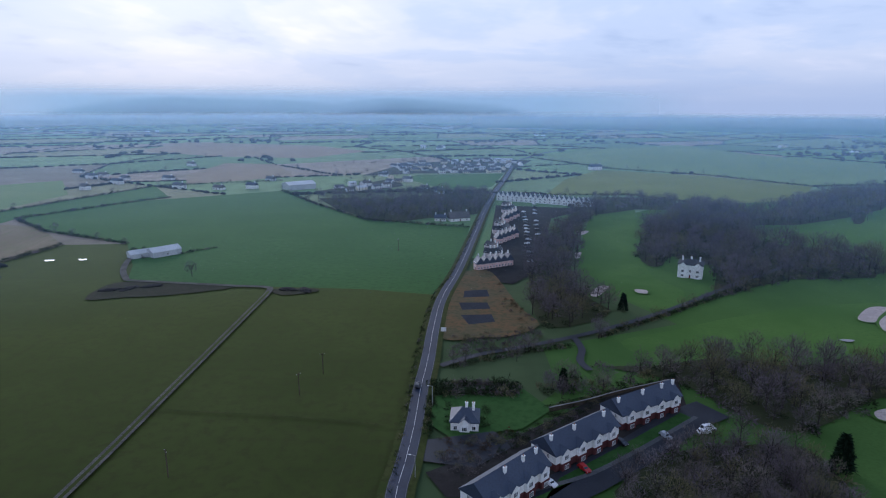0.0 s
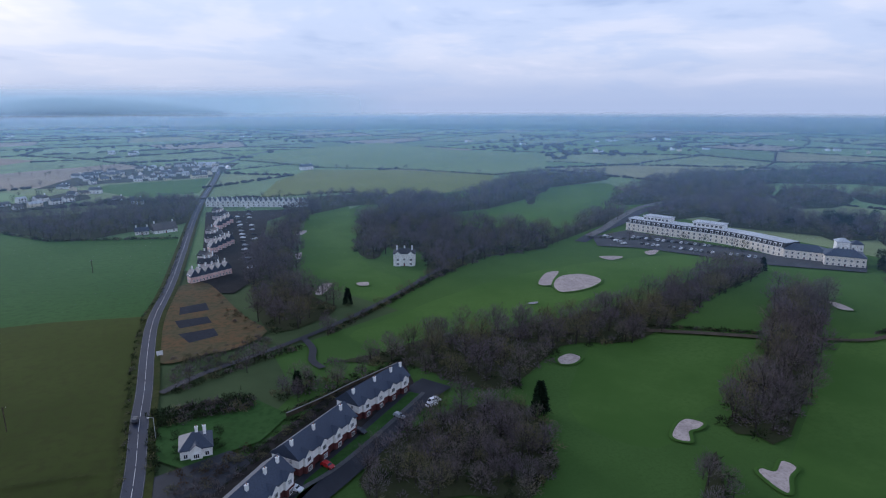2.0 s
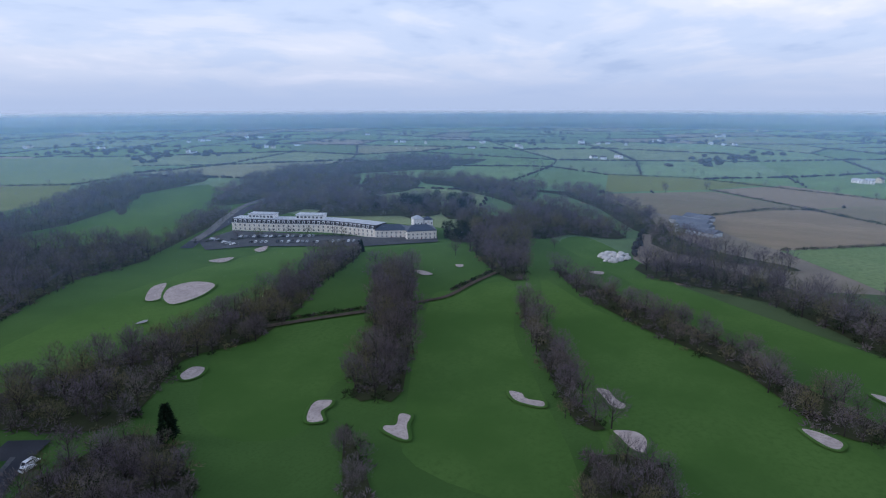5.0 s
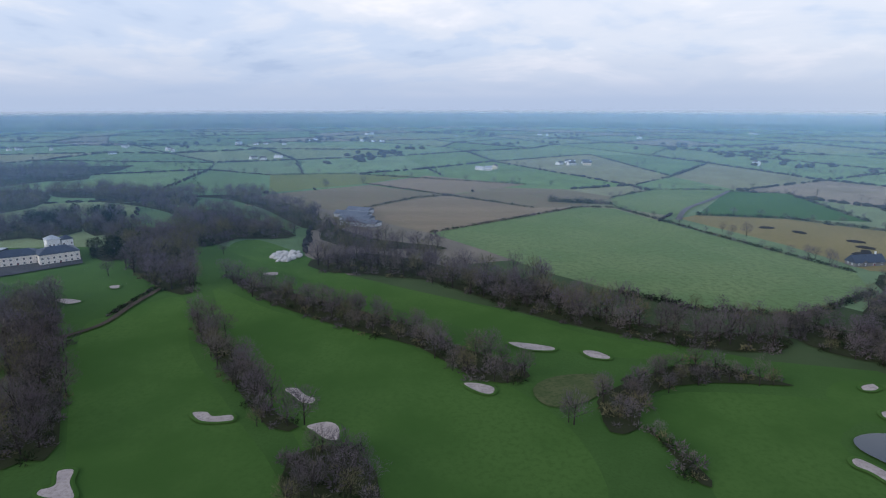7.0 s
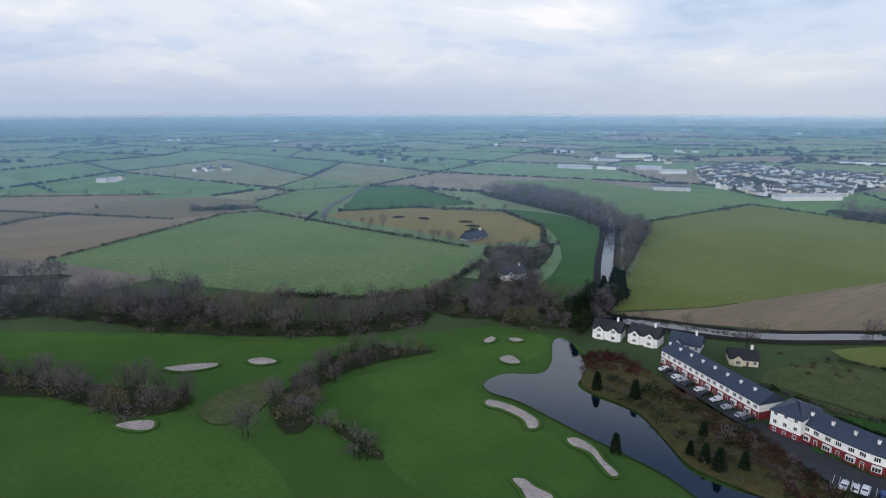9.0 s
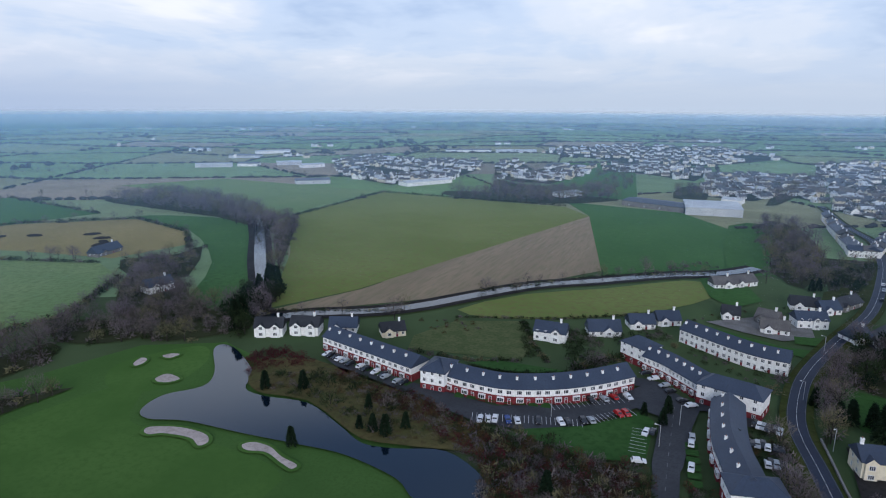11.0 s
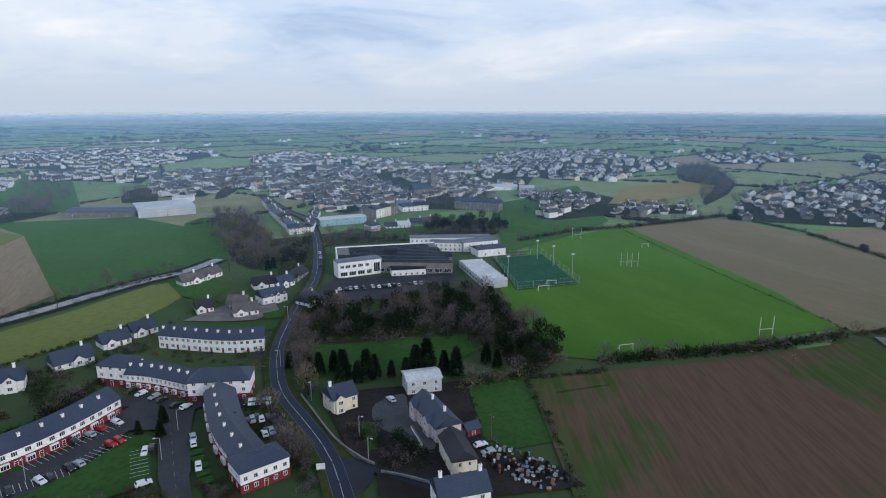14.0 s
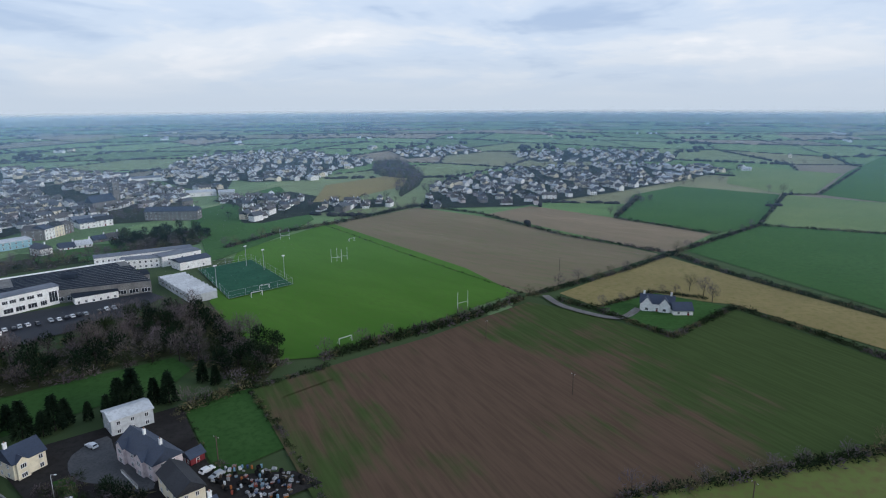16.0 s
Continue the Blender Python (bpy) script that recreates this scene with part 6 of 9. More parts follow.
def part(name, bm, mats, parent, label=""):
    me = bpy.data.meshes.new(name)
    bm.to_mesh(me)
    bm.free()
    for m in mats if isinstance(mats, (list, tuple)) else [mats]:
        me.materials.append(M[m] if isinstance(m, str) else m)
    ob = new(name, me)
    ob.parent = parent
    if label:
        ob["label"] = label
    return ob


SHARED = {}


def window_mesh(w, h, bars=1):
    """White frame standing proud of the wall with dark panes set back in it: one skin, facing -y."""
    key = ("window", round(w, 2), round(h, 2), bars)
    if key not in SHARED:
        bm = bmesh.new()
        t, f, d = 0.1, -0.07, -0.015
        xs = [-w / 2]
        cell = (w - t * (bars + 2)) / (bars + 1)
        for k in range(bars + 1):
            xs += [xs[-1] + t, xs[-1] + t + cell]
        xs.append(w / 2)
        zs = [0, t, h - t, h]
        grid = [[bm.verts.new((x, f, z)) for x in xs] for z in zs]
        for i in range(3):
            for j in range(len(xs) - 1):
                q = [grid[i][j], grid[i][j + 1], grid[i + 1][j + 1], grid[i + 1][j]]
                if i == 1 and j % 2 == 1:
                    inner = [bm.verts.new((v.co.x, d, v.co.z)) for v in q]
                    bm.faces.new(inner).material_index = 1
                    for k in range(4):
                        bm.faces.new((q[k], q[(k + 1) % 4], inner[(k + 1) % 4], inner[k]))
                else:
                    bm.faces.new(q)
        rim = grid[0] + [r[-1] for r in grid[1:]] + grid[-1][-2::-1] + [r[0] for r in grid[-2:0:-1]]
        back = [bm.verts.new((v.co.x, 0.02, v.co.z)) for v in rim]
        for k in range(len(rim)):
            j = (k + 1) % len(rim)
            bm.faces.new((rim[k], back[k], back[j], rim[j]))
        me = bpy.data.meshes.new("window")
        bm.to_mesh(me)
        bm.free()
        me.materials.append(M["frame"])
        me.materials.append(M["glass"])
        SHARED[key] = me
    return SHARED[key]


def add_window(parent, m, w, h, bars=1, name="window"):
    ob = new(name, window_mesh(w, h, bars))
    ob.parent = parent
    ob.matrix_basis = m
    return ob


def door_mesh(col):
    key = ("door", col)
    if key not in SHARED:
        bm = bmesh.new()
        box(bm, -0.55, -0.06, 0, 0.55, 0.02, 2.2, 0)
        box(bm, -0.45, -0.09, 0.05, 0.45, -0.06, 1.5, 1)
        box(bm, -0.45, -0.075, 1.6, 0.45, -0.06, 2.1, 2)
        me = bpy.data.meshes.new("door")
        bm.to_mesh(me)
        bm.free()
        for m in ("frame", col, "glass"):
            me.materials.append(M[m])
        SHARED[key] = me
    return SHARED[key]


def pot_mesh():
    if "pot" in SHARED:
        return SHARED["pot"]
    bm = bmesh.new()
    bmesh.ops.create_cone(bm, cap_ends=True, segments=8, radius1=0.17, radius2=0.13, depth=0.5)
    bmesh.ops.translate(bm, vec=(0, 0, 0.2), verts=bm.verts)
    me = bpy.data.meshes.new("chimney_pot")
    bm.to_mesh(me)
    bm.free()
    me.materials.append(M["clay"])
    SHARED["pot"] = me
    return me


def chimney_part(parent, x, y, z, mat, h=1.6, w=0.9, d=0.6, pots=True):
    bm = bmesh.new()
    box(bm, -w / 2, -d / 2, -1.0, w / 2, d / 2, h)
    box(bm, -w / 2 - 0.08, -d / 2 - 0.08, h, w / 2 + 0.08, d / 2 + 0.08, h + 0.15)
    ob = part("chimney", bm, mat, parent)
    if pots:
        pot = new("chimney_pot", pot_mesh())
        pot.parent, pot.matrix_basis = ob, pose(0, 0, h + 0.15)
    ob.location = (x, y, z)
    return ob


def frame_of(pts):
    """Pose on the front wall's foot: x along the wall, y into the house."""
    (ax, ay), (bx, by) = pts
    a = math.atan2(by - ay, bx - ax)
    return pose((ax + bx) / 2, (ay + by) / 2, 0, 0, 0, math.degrees(a)), math.hypot(bx - ax, by - ay)


def gable_roof(bm, L, y0, y1, e, rise, over=0.4, thick=0.22, hip=0.0, x0=None, x1=None):
    """Roof slab with eaves; hip: how far the ridge is drawn in at both ends."""
    x0, x1 = (-L / 2 if x0 is None else x0), (L / 2 if x1 is None else x1)
    ym = (y0 + y1) / 2
    drop = over * rise / ((y1 - y0) / 2)
    ring = [(x0 - over, y0 - over), (x1 + over, y0 - over), (x1 + over, y1 + over), (x0 - over, y1 + over)]
    h = hip if hip else -over
    lo = [bm.verts.new((*p, e - drop)) for p in ring]
    hi = [bm.verts.new((*p, e - drop + thick)) for p in ring]
    ra, rb = bm.verts.new((x0 + h, ym, e + rise + thick)), bm.verts.new((x1 - h, ym, e + rise + thick))
    bm.faces.new((hi[0], hi[1], rb, ra))
    bm.faces.new((hi[2], hi[3], ra, rb))
    bm.faces.new((hi[1], hi[2], rb))
    bm.faces.new((hi[3], hi[0], ra))
    for i in range(4):
        j = (i + 1) % 4
        bm.faces.new((lo[i], lo[j], hi[j], hi[i]))
    if hip:
        bm.faces.new((lo[3], lo[2], lo[1], lo[0]))


def gabled_walls(bm, x0, x1, y0, y1, e, rise, z0=0.0, mi=0, gables=True):
    ym = (y0 + y1) / 2
    a = [bm.verts.new(p) for p in ((x0, y0, z0), (x1, y0, z0), (x1, y1, z0), (x0, y1, z0))]
    b = [bm.verts.new(p) for p in ((x0, y0, e), (x1, y0, e), (x1, y1, e), (x0, y1, e))]
    faces = [(a[0], a[1], b[1], b[0]), (a[2], a[3], b[3], b[2])]
    if gables:
        g0, g1 = bm.verts.new((x0, ym, e + rise)), bm.verts.new((x1, ym, e + rise))
        faces += [(a[1], a[2], b[2], g1, b[1]), (a[3], a[0], b[0], g0, b[3])]
    else:
        faces += [(a[1], a[2], b[2], b[1]), (a[3], a[0], b[0], b[3])]
    for f in faces:
        bm.faces.new(f).material_index = mi


def house(front, depth, storeys=2, rise=2.6, wall="white", roof="slate", name="house", label="white rendered two-storey house with slate roof", lower=None, hip=0.0, chimneys=(-0.4, 0.4), chim="white",
          windows=4, back=True, door="brick", category="house", group="", gables=(), eave=None, sides=True, chim_y=0.5, steep=0.42, pots=True):
    """A house on its front wall's foot line; gables: places along the front (and width) of projecting gabled bays."""
    m, L = frame_of(front)
    root = new(name)
    root.matrix_basis = m
    tagged(root, label, category, group)
    e = eave or 2.7 * storeys + 0.2
    bm = bmesh.new()
    gabled_walls(bm, -L / 2, L / 2, 0, depth, e, rise, gables=not hip)
    part("wall", bm, wall, root)
    if lower:
        bm = bmesh.new()
        for b in ((-L / 2 - 0.04, -0.04, -0.01, L / 2 + 0.04, 0, 2.7), (-L / 2 - 0.04, depth, -0.01, L / 2 + 0.04, depth + 0.04, 2.7), (-L / 2 - 0.04, 0, -0.01, -L / 2, depth, 2.7), (L / 2, 0, -0.01, L / 2 + 0.04, depth, 2.7)):
            box(bm, *b)
        part("lower_wall", bm, lower, root)
    bm = bmesh.new()
    gable_roof(bm, L, 0, depth, e, rise, hip=hip)
    for gx, gw in gables:
        gr = gw * steep
        x = gx * L
        bmg = bmesh.new()
        ridge = [bmg.verts.new(p) for p in ((x - gw / 2, -0.9, 0), (x + gw / 2, -0.9, 0), (x + gw / 2, -0.9, e), (x, -0.9, e + gr), (x - gw / 2, -0.9, e), (x - gw / 2, 0.3, 0), (x + gw / 2, 0.3, 0), (x + gw / 2, 0.3, e), (x - gw / 2, 0.3, e))]
        for q in ((0, 1, 2, 3, 4), (1, 6, 7, 2), (5, 0, 4, 8)):
            bmg.faces.new([ridge[i] for i in q])
        part("gable_wall", bmg, wall, root)
        if lower:
            bmg = bmesh.new()
            box(bmg, x - gw / 2 - 0.08, -1.15, -0.01, x + gw / 2 + 0.08, -0.92, 2.75)
            box(bmg, x - gw / 2 - 0.08, -0.92, -0.01, x - gw / 2, 0, 2.75)
            box(bmg, x + gw / 2, -0.92, -0.01, x + gw / 2 + 0.08, 0, 2.75)
            part("bay_wall", bmg, lower, root, "red brick bay under the gable")
        run = min(depth / 2 * gr / rise, depth / 2)
        rv = [bm.verts.new(p) for p in ((x - gw / 2 - 0.3, -1.2, e - 0.1), (x, -1.2, e + gr + 0.2), (x + gw / 2 + 0.3, -1.2, e - 0.1), (x + gw / 2 + 0.3, 0.6, e - 0.1), (x, run + 0.3, e + gr + 0.2), (x - gw / 2 - 0.3, 0.6, e - 0.1))]
        bm.faces.new((rv[0], rv[1], rv[4], rv[5]))
        bm.faces.new((rv[1], rv[2], rv[3], rv[4]))
        for s in range(storeys):
            add_window(root, pose(x, -1.17 if lower and s == 0 else -0.92, 0.9 + 2.7 * s), min(1.6, gw * 0.5), 1.4, 2)
    part("roof", bm, roof, root)
    for c in chimneys:
        chimney_part(root, c * L, depth * chim_y, e + rise * min(1, 2 * chim_y), chim, pots=pots)
    busy = [(gx * L, gw / 2 + 0.7) for gx, gw in gables]
    for s in range(storeys):
        for k in range(windows):
            x = -L / 2 + L * (k + 0.5) / windows
            if not any(abs(x - c) < r for c, r in busy):
                if s == 0 and k == windows // 2 and door:
                    d = new("door", door_mesh(door))
                    d.parent, d.matrix_basis = root, pose(x, -0.05, 0)
                else:
                    add_window(root, pose(x, -0.045, 0.9 + 2.7 * s), 1.15, 1.35)
            if back:
                add_window(root, pose(x, depth + 0.045, 0.9 + 2.7 * s, 0, 0, 180), 1.15, 1.35)
        for sx in (-1, 1) if sides else ():
            add_window(root, pose(sx * (L / 2 + 0.045), depth * 0.3, 0.9 + 2.7 * s, 0, 0, 90 * sx), 0.9, 1.3)
            add_window(root, pose(sx * (L / 2 + 0.045), depth * 0.7, 0.9 + 2.7 * s, 0, 0, 90 * sx), 0.9, 1.3)
    return root


def sweep(bm, pts, profile, mi=0, close=True):
    """A wall or roof drawn along a bent line; profile: (distance behind the front, height)."""
    p = np.asarray(pts, float)
    n = side_normals(p)
    rows = []
    for o, z in profile:
        rows.append([bm.verts.new((*(q + w * o), z)) for q, w in zip(p, n)])
    for a, b in zip(rows, rows[1:]):
        for i in range(len(p) - 1):
            bm.faces.new((a[i], a[i + 1], b[i + 1], b[i])).material_index = mi
    if close:
        for i, rev in ((0, True), (len(p) - 1, False)):
            col = [r[i] for r in rows]
            bm.faces.new(col[::-1] if not rev else col).material_index = mi


def terrace(pts, units, depth=9.0, storeys=2, rise=3.2, wall="white", lower="brick", roof="slate", label="", chim_side=0.3, bay=True, chim="white", name="terrace", door="brick", step=5):
    """A row of joined houses along a curved front."""
    line = np.array(spline(pts, step, False)) if len(pts) > 2 else np.array(pts, float)
    root = new(name)
    tagged(root, label, "terrace")
    e = 2.75 * storeys + 0.3
    bm = bmesh.new()
    sweep(bm, line, [(0, 0), (0, e), (depth / 2, e + rise), (depth, e), (depth, 0)])
    part("wall", bm, wall, root)
    if lower:
        bm = bmesh.new()
        sweep(bm, line, [(-0.05, 0), (-0.05, 2.9), (0.1, 2.9)], close=False)
        sweep(bm, line, [(depth - 0.1, 2.9), (depth + 0.05, 2.9), (depth + 0.05, 0)], close=False)
        n = side_normals(line)
        for i, s in ((0, -1), (-1, 1)):
            t = np.array([n[i][1], -n[i][0]]) * s
            a, b = line[i] + t * 0.05, line[i] + n[i] * depth + t * 0.05
            q = [bm.verts.new((*a, 0)), bm.verts.new((*b, 0)), bm.verts.new((*b, 2.9)), bm.verts.new((*a, 2.9))]
            bm.faces.new(q)
        part("lower_wall", bm, lower, root, "red brick ground-floor wall")
    bm = bmesh.new()
    ext = line.copy()
    d0, d1 = line[0] - line[1], line[-1] - line[-2]
    ext[0] += d0 / np.linalg.norm(d0) * 0.35
    ext[-1] += d1 / np.linalg.norm(d1) * 0.35
    o = 0.45
    dr = o * rise / (depth / 2)
    sweep(bm, ext, [(-o, e - dr), (-o, e - dr + 0.22), (depth / 2, e + rise + 0.22), (depth + o, e - dr + 0.22), (depth + o, e - dr)])
    part("roof", bm, roof, root)
    s = np.r_[0, np.cumsum(np.linalg.norm(np.diff(line, axis=0), axis=1))]
    n = side_normals(line)

    def at(u):
        q = np.array([np.interp(u, s, line[:, 0]), np.interp(u, s, line[:, 1])])
        w = np.array([np.interp(u, s, n[:, 0]), np.interp(u, s, n[:, 1])])
        w /= np.linalg.norm(w)
        return pose(*q, 0, 0, 0, math.degrees(math.atan2(-w[0], w[1])))

    uw = s[-1] / units
    for k in range(units):
        m = at((k + 0.5) * uw)
        for st in range(1, storeys):
            add_window(root, m @ pose(-uw * 0.23, -0.02, 0.9 + 2.75 * st), uw * 0.26, 1.4, 2)
            add_window(root, m @ pose(uw * 0.23, -0.02, 0.9 + 2.75 * st), uw * 0.26, 1.4, 2)
        if bay:
            bay = m @ pose(-uw * 0.2, -0.05, 0)
            bm = bmesh.new()
            box(bm, -uw * 0.2, -0.7, 0, uw * 0.2, 0, 0.9)
            part("bay_base", bm, lower or wall, root).matrix_basis = bay
            bm = bmesh.new()
            box(bm, -uw * 0.19, -0.66, 0.9, uw * 0.19, 0, 2.6)
            part("bay", bm, "frame", root, "white ground-floor bay").matrix_basis = bay
            add_window(root, bay @ pose(0, -0.66, 0.98), uw * 0.34, 1.4, 2)
        else:
            add_window(root, m @ pose(-uw * 0.2, -0.07, 0.9), uw * 0.3, 1.4, 2)
        d = new("door", door_mesh(door))
        d.parent, d.matrix_basis = root, m @ pose(uw * 0.25, -0.09, 0)
        for st in range(storeys):
            add_window(root, m @ pose(uw * 0.2, depth + 0.07, 0.9 + 2.75 * st, 0, 0, 180), uw * 0.25, 1.3)
            add_window(root, m @ pose(-uw * 0.25, depth + 0.07, 0.9 + 2.75 * st, 0, 0, 180), uw * 0.18, 1.1)
        if chim_side is not None:
            c = chimney_part(root, 0, 0, 0, chim, 0.8, 0.75, 0.7)
            c.matrix_basis = at(k * uw + uw * 0.15) @ pose(0, depth * chim_side, e + rise * min(1, chim_side * 2) + 0.1)
    return root


# ---- terrace beside the road ----
GABLED = "white and red-brick gabled terrace block under blue-grey slate"
for front, chims in (([(8.6, 132.5), (26.0, 150.3)], (-0.1, 0.2, 0.42)), ([(28.3, 154.5), (49.9, 171.7)], (-0.45, -0.1, 0.38)), ([(52.6, 177.8), (75.8, 192.4)], (-0.45, -0.05, 0.28, 0.48))):
    house(front, 9.5, 2, 3.6, "white", "slate", "terrace_block", GABLED, "brick_dark", door="slate_dark", chimneys=chims, windows=8, gables=((-0.38, 3.4), (-0.13, 3.4), (0.12, 3.4), (0.37, 3.4)), group="gabled terrace", chim_y=0.36)
house([(-1.0, 176.4), (7.7, 175.9)], 9, 1, 2.8, "white", "slate", "lodge", "small white gate lodge with hipped slate roof", hip=3.5, chimneys=(0.05, 0.3), windows=3, gables=((0.0, 3.2),), eave=3.6, door=None)
# pink estate houses
def gabled_row(a, b, n, deep=6.0, face=(0.3, -0.954)):
    """Steep pink houses in a stepped row, each with its gable to the lane."""
    a, b, face = np.array(a), np.array(b), np.array(face)
    side = np.array([-face[1], face[0]])
    d = (b - a) / n
    w = 4.8
    for k in range(n):
        p = a + d * (k + 0.5) - side * w / 2
        house([tuple(p - face * deep), tuple(p)], w, 2, 3.4, "pink", "slate", "house", "pink rendered house with steep gable to the lane", chimneys=(-0.1,), windows=2, group="pink estate", eave=4.6, pots=False)


gabled_row((13.8, 369.1), (36.6, 382.4), 6)
gabled_row((30.9, 441.9), (48.2, 469.2), 5)
gabled_row((42.5, 524.2), (57.7, 557.1), 4)


def curved_row(line, n):
    """Small linked houses with dark roofs along a bend."""
    p = np.array(spline(line, 6, False))
    at = np.r_[0, np.cumsum(np.linalg.norm(np.diff(p, axis=0), axis=1))]
    u = np.linspace(0, at[-1], n + 1)
    q = np.c_[np.interp(u, at, p[:, 0]), np.interp(u, at, p[:, 1])]
    for a, b in zip(q, q[1:]):
        house([tuple(a), tuple(b)], 6, 2, 2.4, "pale_pink", "slate_dark", "house", "small pale pink linked house with dark slate roof", chimneys=(0.0,), windows=2, group="pink estate", eave=4.2, pots=False)


curved_row([(19.0, 402.0), (27.0, 399.0), (32.0, 407.0), (31.0, 421.0), (25.0, 429.0)], 6)
curved_row([(30.0, 478.0), (38.0, 479.0), (43.0, 491.0), (43.0, 506.0), (37.0, 515.0)], 6)
curved_row([(44.0, 575.0), (52.0, 576.0), (57.0, 588.0), (56.0, 603.0), (50.0, 611.0)], 6)
for front in ([(44, 659), (90, 637)], [(90, 637), (135, 613)]):
    house(front, 8, 2, 2.0, "white", "slate", "house_row", "white row of small steep gabled houses", chimneys=tuple((n + 1) / 10 - 0.5 for n in range(9)), windows=10, gables=tuple(((n + 0.5) / 10 - 0.5, 4.6) for n in range(10)), steep=0.8, back=False)
house([(-4, 532), (13, 538)], 9, 1, 5.0, "white", "tile_roof", "bungalow", "white bungalow with tall gable", windows=3)
house([(-18, 534), (-8, 534)], 7, 1, 2.5, "white", "slate", "bungalow", "small white bungalow by road", windows=3)
house([(-212.0, 390.6), (-201.7, 400.2)], 9, 1, 2, "tin", "tin", "barn", "low grey farm shed", chimneys=(), windows=1, eave=3, door=None, category="barn")
house([(-198.7, 394.1), (-186.3, 408.8)], 11, 1, 2.4, "tin", "tin", "barn", "grey corrugated farm barn", chimneys=(), windows=1, eave=3.6, door=None, category="barn")
house([(-195, 723), (-168, 744)], 22, 1, 3, "tin", "tin", "industrial_shed", "pale grey industrial shed", chimneys=(), windows=1, eave=6, door=None, category="shed")
house([(211, 970), (229, 979)], 9, 2, 3, "white", "slate", "farmhouse", "white farmhouse by fields", windows=3)
FARMS = [[(-562, 903), (-546, 896)], [(-503, 834), (-488, 828)], [(-502, 861), (-487, 855)], [(-436, 776), (-422, 771)], [(-450, 824), (-439, 818)], [(-444, 722), (-434, 718)], [(-394, 826), (-379, 820)], [(-340, 737), (-326, 732)], [(-288, 729), (-276, 724)], [(-252, 740), (-240, 736)], [(-252, 819), (-241, 814)], [(-439, 1011), (-426, 1002)], [(-106, 1008), (-94, 999)], [(-70, 814), (-59, 809)], [(-43, 738), (-34, 734)], [(-24, 701), (-15, 697)], [(-109, 878), (-98, 872)], [(-116, 767), (-107, 762)]]
for k, front in enumerate(FARMS):
    house(front, 7.5, 1 + k % 2, 2.6, "white", ("slate", "town_slate", "tile_roof")[k % 3], "farmhouse", ("low white farm cottage with grey roof", "white two-storey farmhouse with grey roof")[k % 2], windows=3, group="farmhouses", eave=(3.0, 4.6)[k % 2], chimneys=(0.35,), back=False)
# manor and hotel
house([(132.2, 359.4), (144.8, 353.9)], 12, 2, 2.2, "white", "slate_dark", "manor_house", "pale white three-storey manor house", hip=5, chimneys=(-0.35, 0.0, 0.35), windows=5, gables=((-0.3, 3.5), (0.3, 3.5)), eave=8.0)
HOTEL = "long cream hotel wing with slate mansard roof"


def hotel():
    """Cream facade, dark mansard with dormers, pale flat roof and set-back upper blocks."""
    line = np.array(spline([(345, 389), (357, 356), (373.9, 315.8), (376.6, 271.0)], 5, False))
    root = tagged(new("hotel"), HOTEL, "hotel")
    s = np.r_[0, np.cumsum(np.linalg.norm(np.diff(line, axis=0), axis=1))]
    bm = bmesh.new()
    sweep(bm, line, [(0, 0), (0, 6.2), (17, 6.2), (17, 0)])
    part("wall", bm, "hotel_cream", root)
    bm = bmesh.new()
    sweep(bm, line, [(-0.35, 6.0), (-0.35, 6.4), (0, 6.42)], close=False)
    part("cornice", bm, "white", root, "white moulded cornice")
    bm = bmesh.new()
    sweep(bm, line, [(-0.1, 6.3), (1.6, 9.3), (15.4, 9.3), (17.1, 6.3)])
    part("mansard_roof", bm, "slate_dark", root, "dark slate mansard roof")
    bm = bmesh.new()
    sweep(bm, line, [(2.0, 9.35), (2.2, 9.6), (15.0, 9.6), (15.2, 9.35)])
    part("flat_roof", bm, "tin", root, "pale flat roof")

    def at(u):
        q = [np.array([np.interp(u + k, s, line[:, 0]), np.interp(u + k, s, line[:, 1])]) for k in (-0.5, 0.5)]
        return pose(*((q[0] + q[1]) / 2), 0, 0, 0, math.degrees(math.atan2(*(q[1] - q[0])[::-1])))

    for u in np.linspace(3, s[-1] - 3, 30):
        m = at(u)
        for st in range(2):
            add_window(root, m @ pose(0, -0.03, 0.8 + 2.9 * st), 1.3, 1.7)
        bm = bmesh.new()
        box(bm, -0.95, 0.2, 6.7, 0.95, 2.6, 8.8)
        box(bm, -0.65, 0.15, 7.0, 0.65, 0.2, 8.5, 1)
        part("dormer", bm, ["white", "glass"], root, "white dormer window").matrix_basis = m
    for f0, f1, h in ((0.1, 0.27, 12.6), (0.42, 0.6, 12.6)):
        p, q = at(s[-1] * f0).translation, at(s[-1] * f1).translation
        m = at(s[-1] * (f0 + f1) / 2)
        L = (q - p).length / 2
        bm = bmesh.new()
        box(bm, -L, 5, 9, L, 15, h)
        part("upper_block", bm, "white", root, "set-back white upper block").matrix_basis = m
        bm = bmesh.new()
        box(bm, -L - 0.5, 4.5, h, L + 0.5, 15.5, h + 0.4)
        part("upper_roof", bm, "tin", root, "pale upper roof slab").matrix_basis = m
        for k in range(7):
            add_window(root, m @ pose(-L + 2 * L * (k + 0.5) / 7, 4.95, 10.1), 2.0, 1.7, 2)


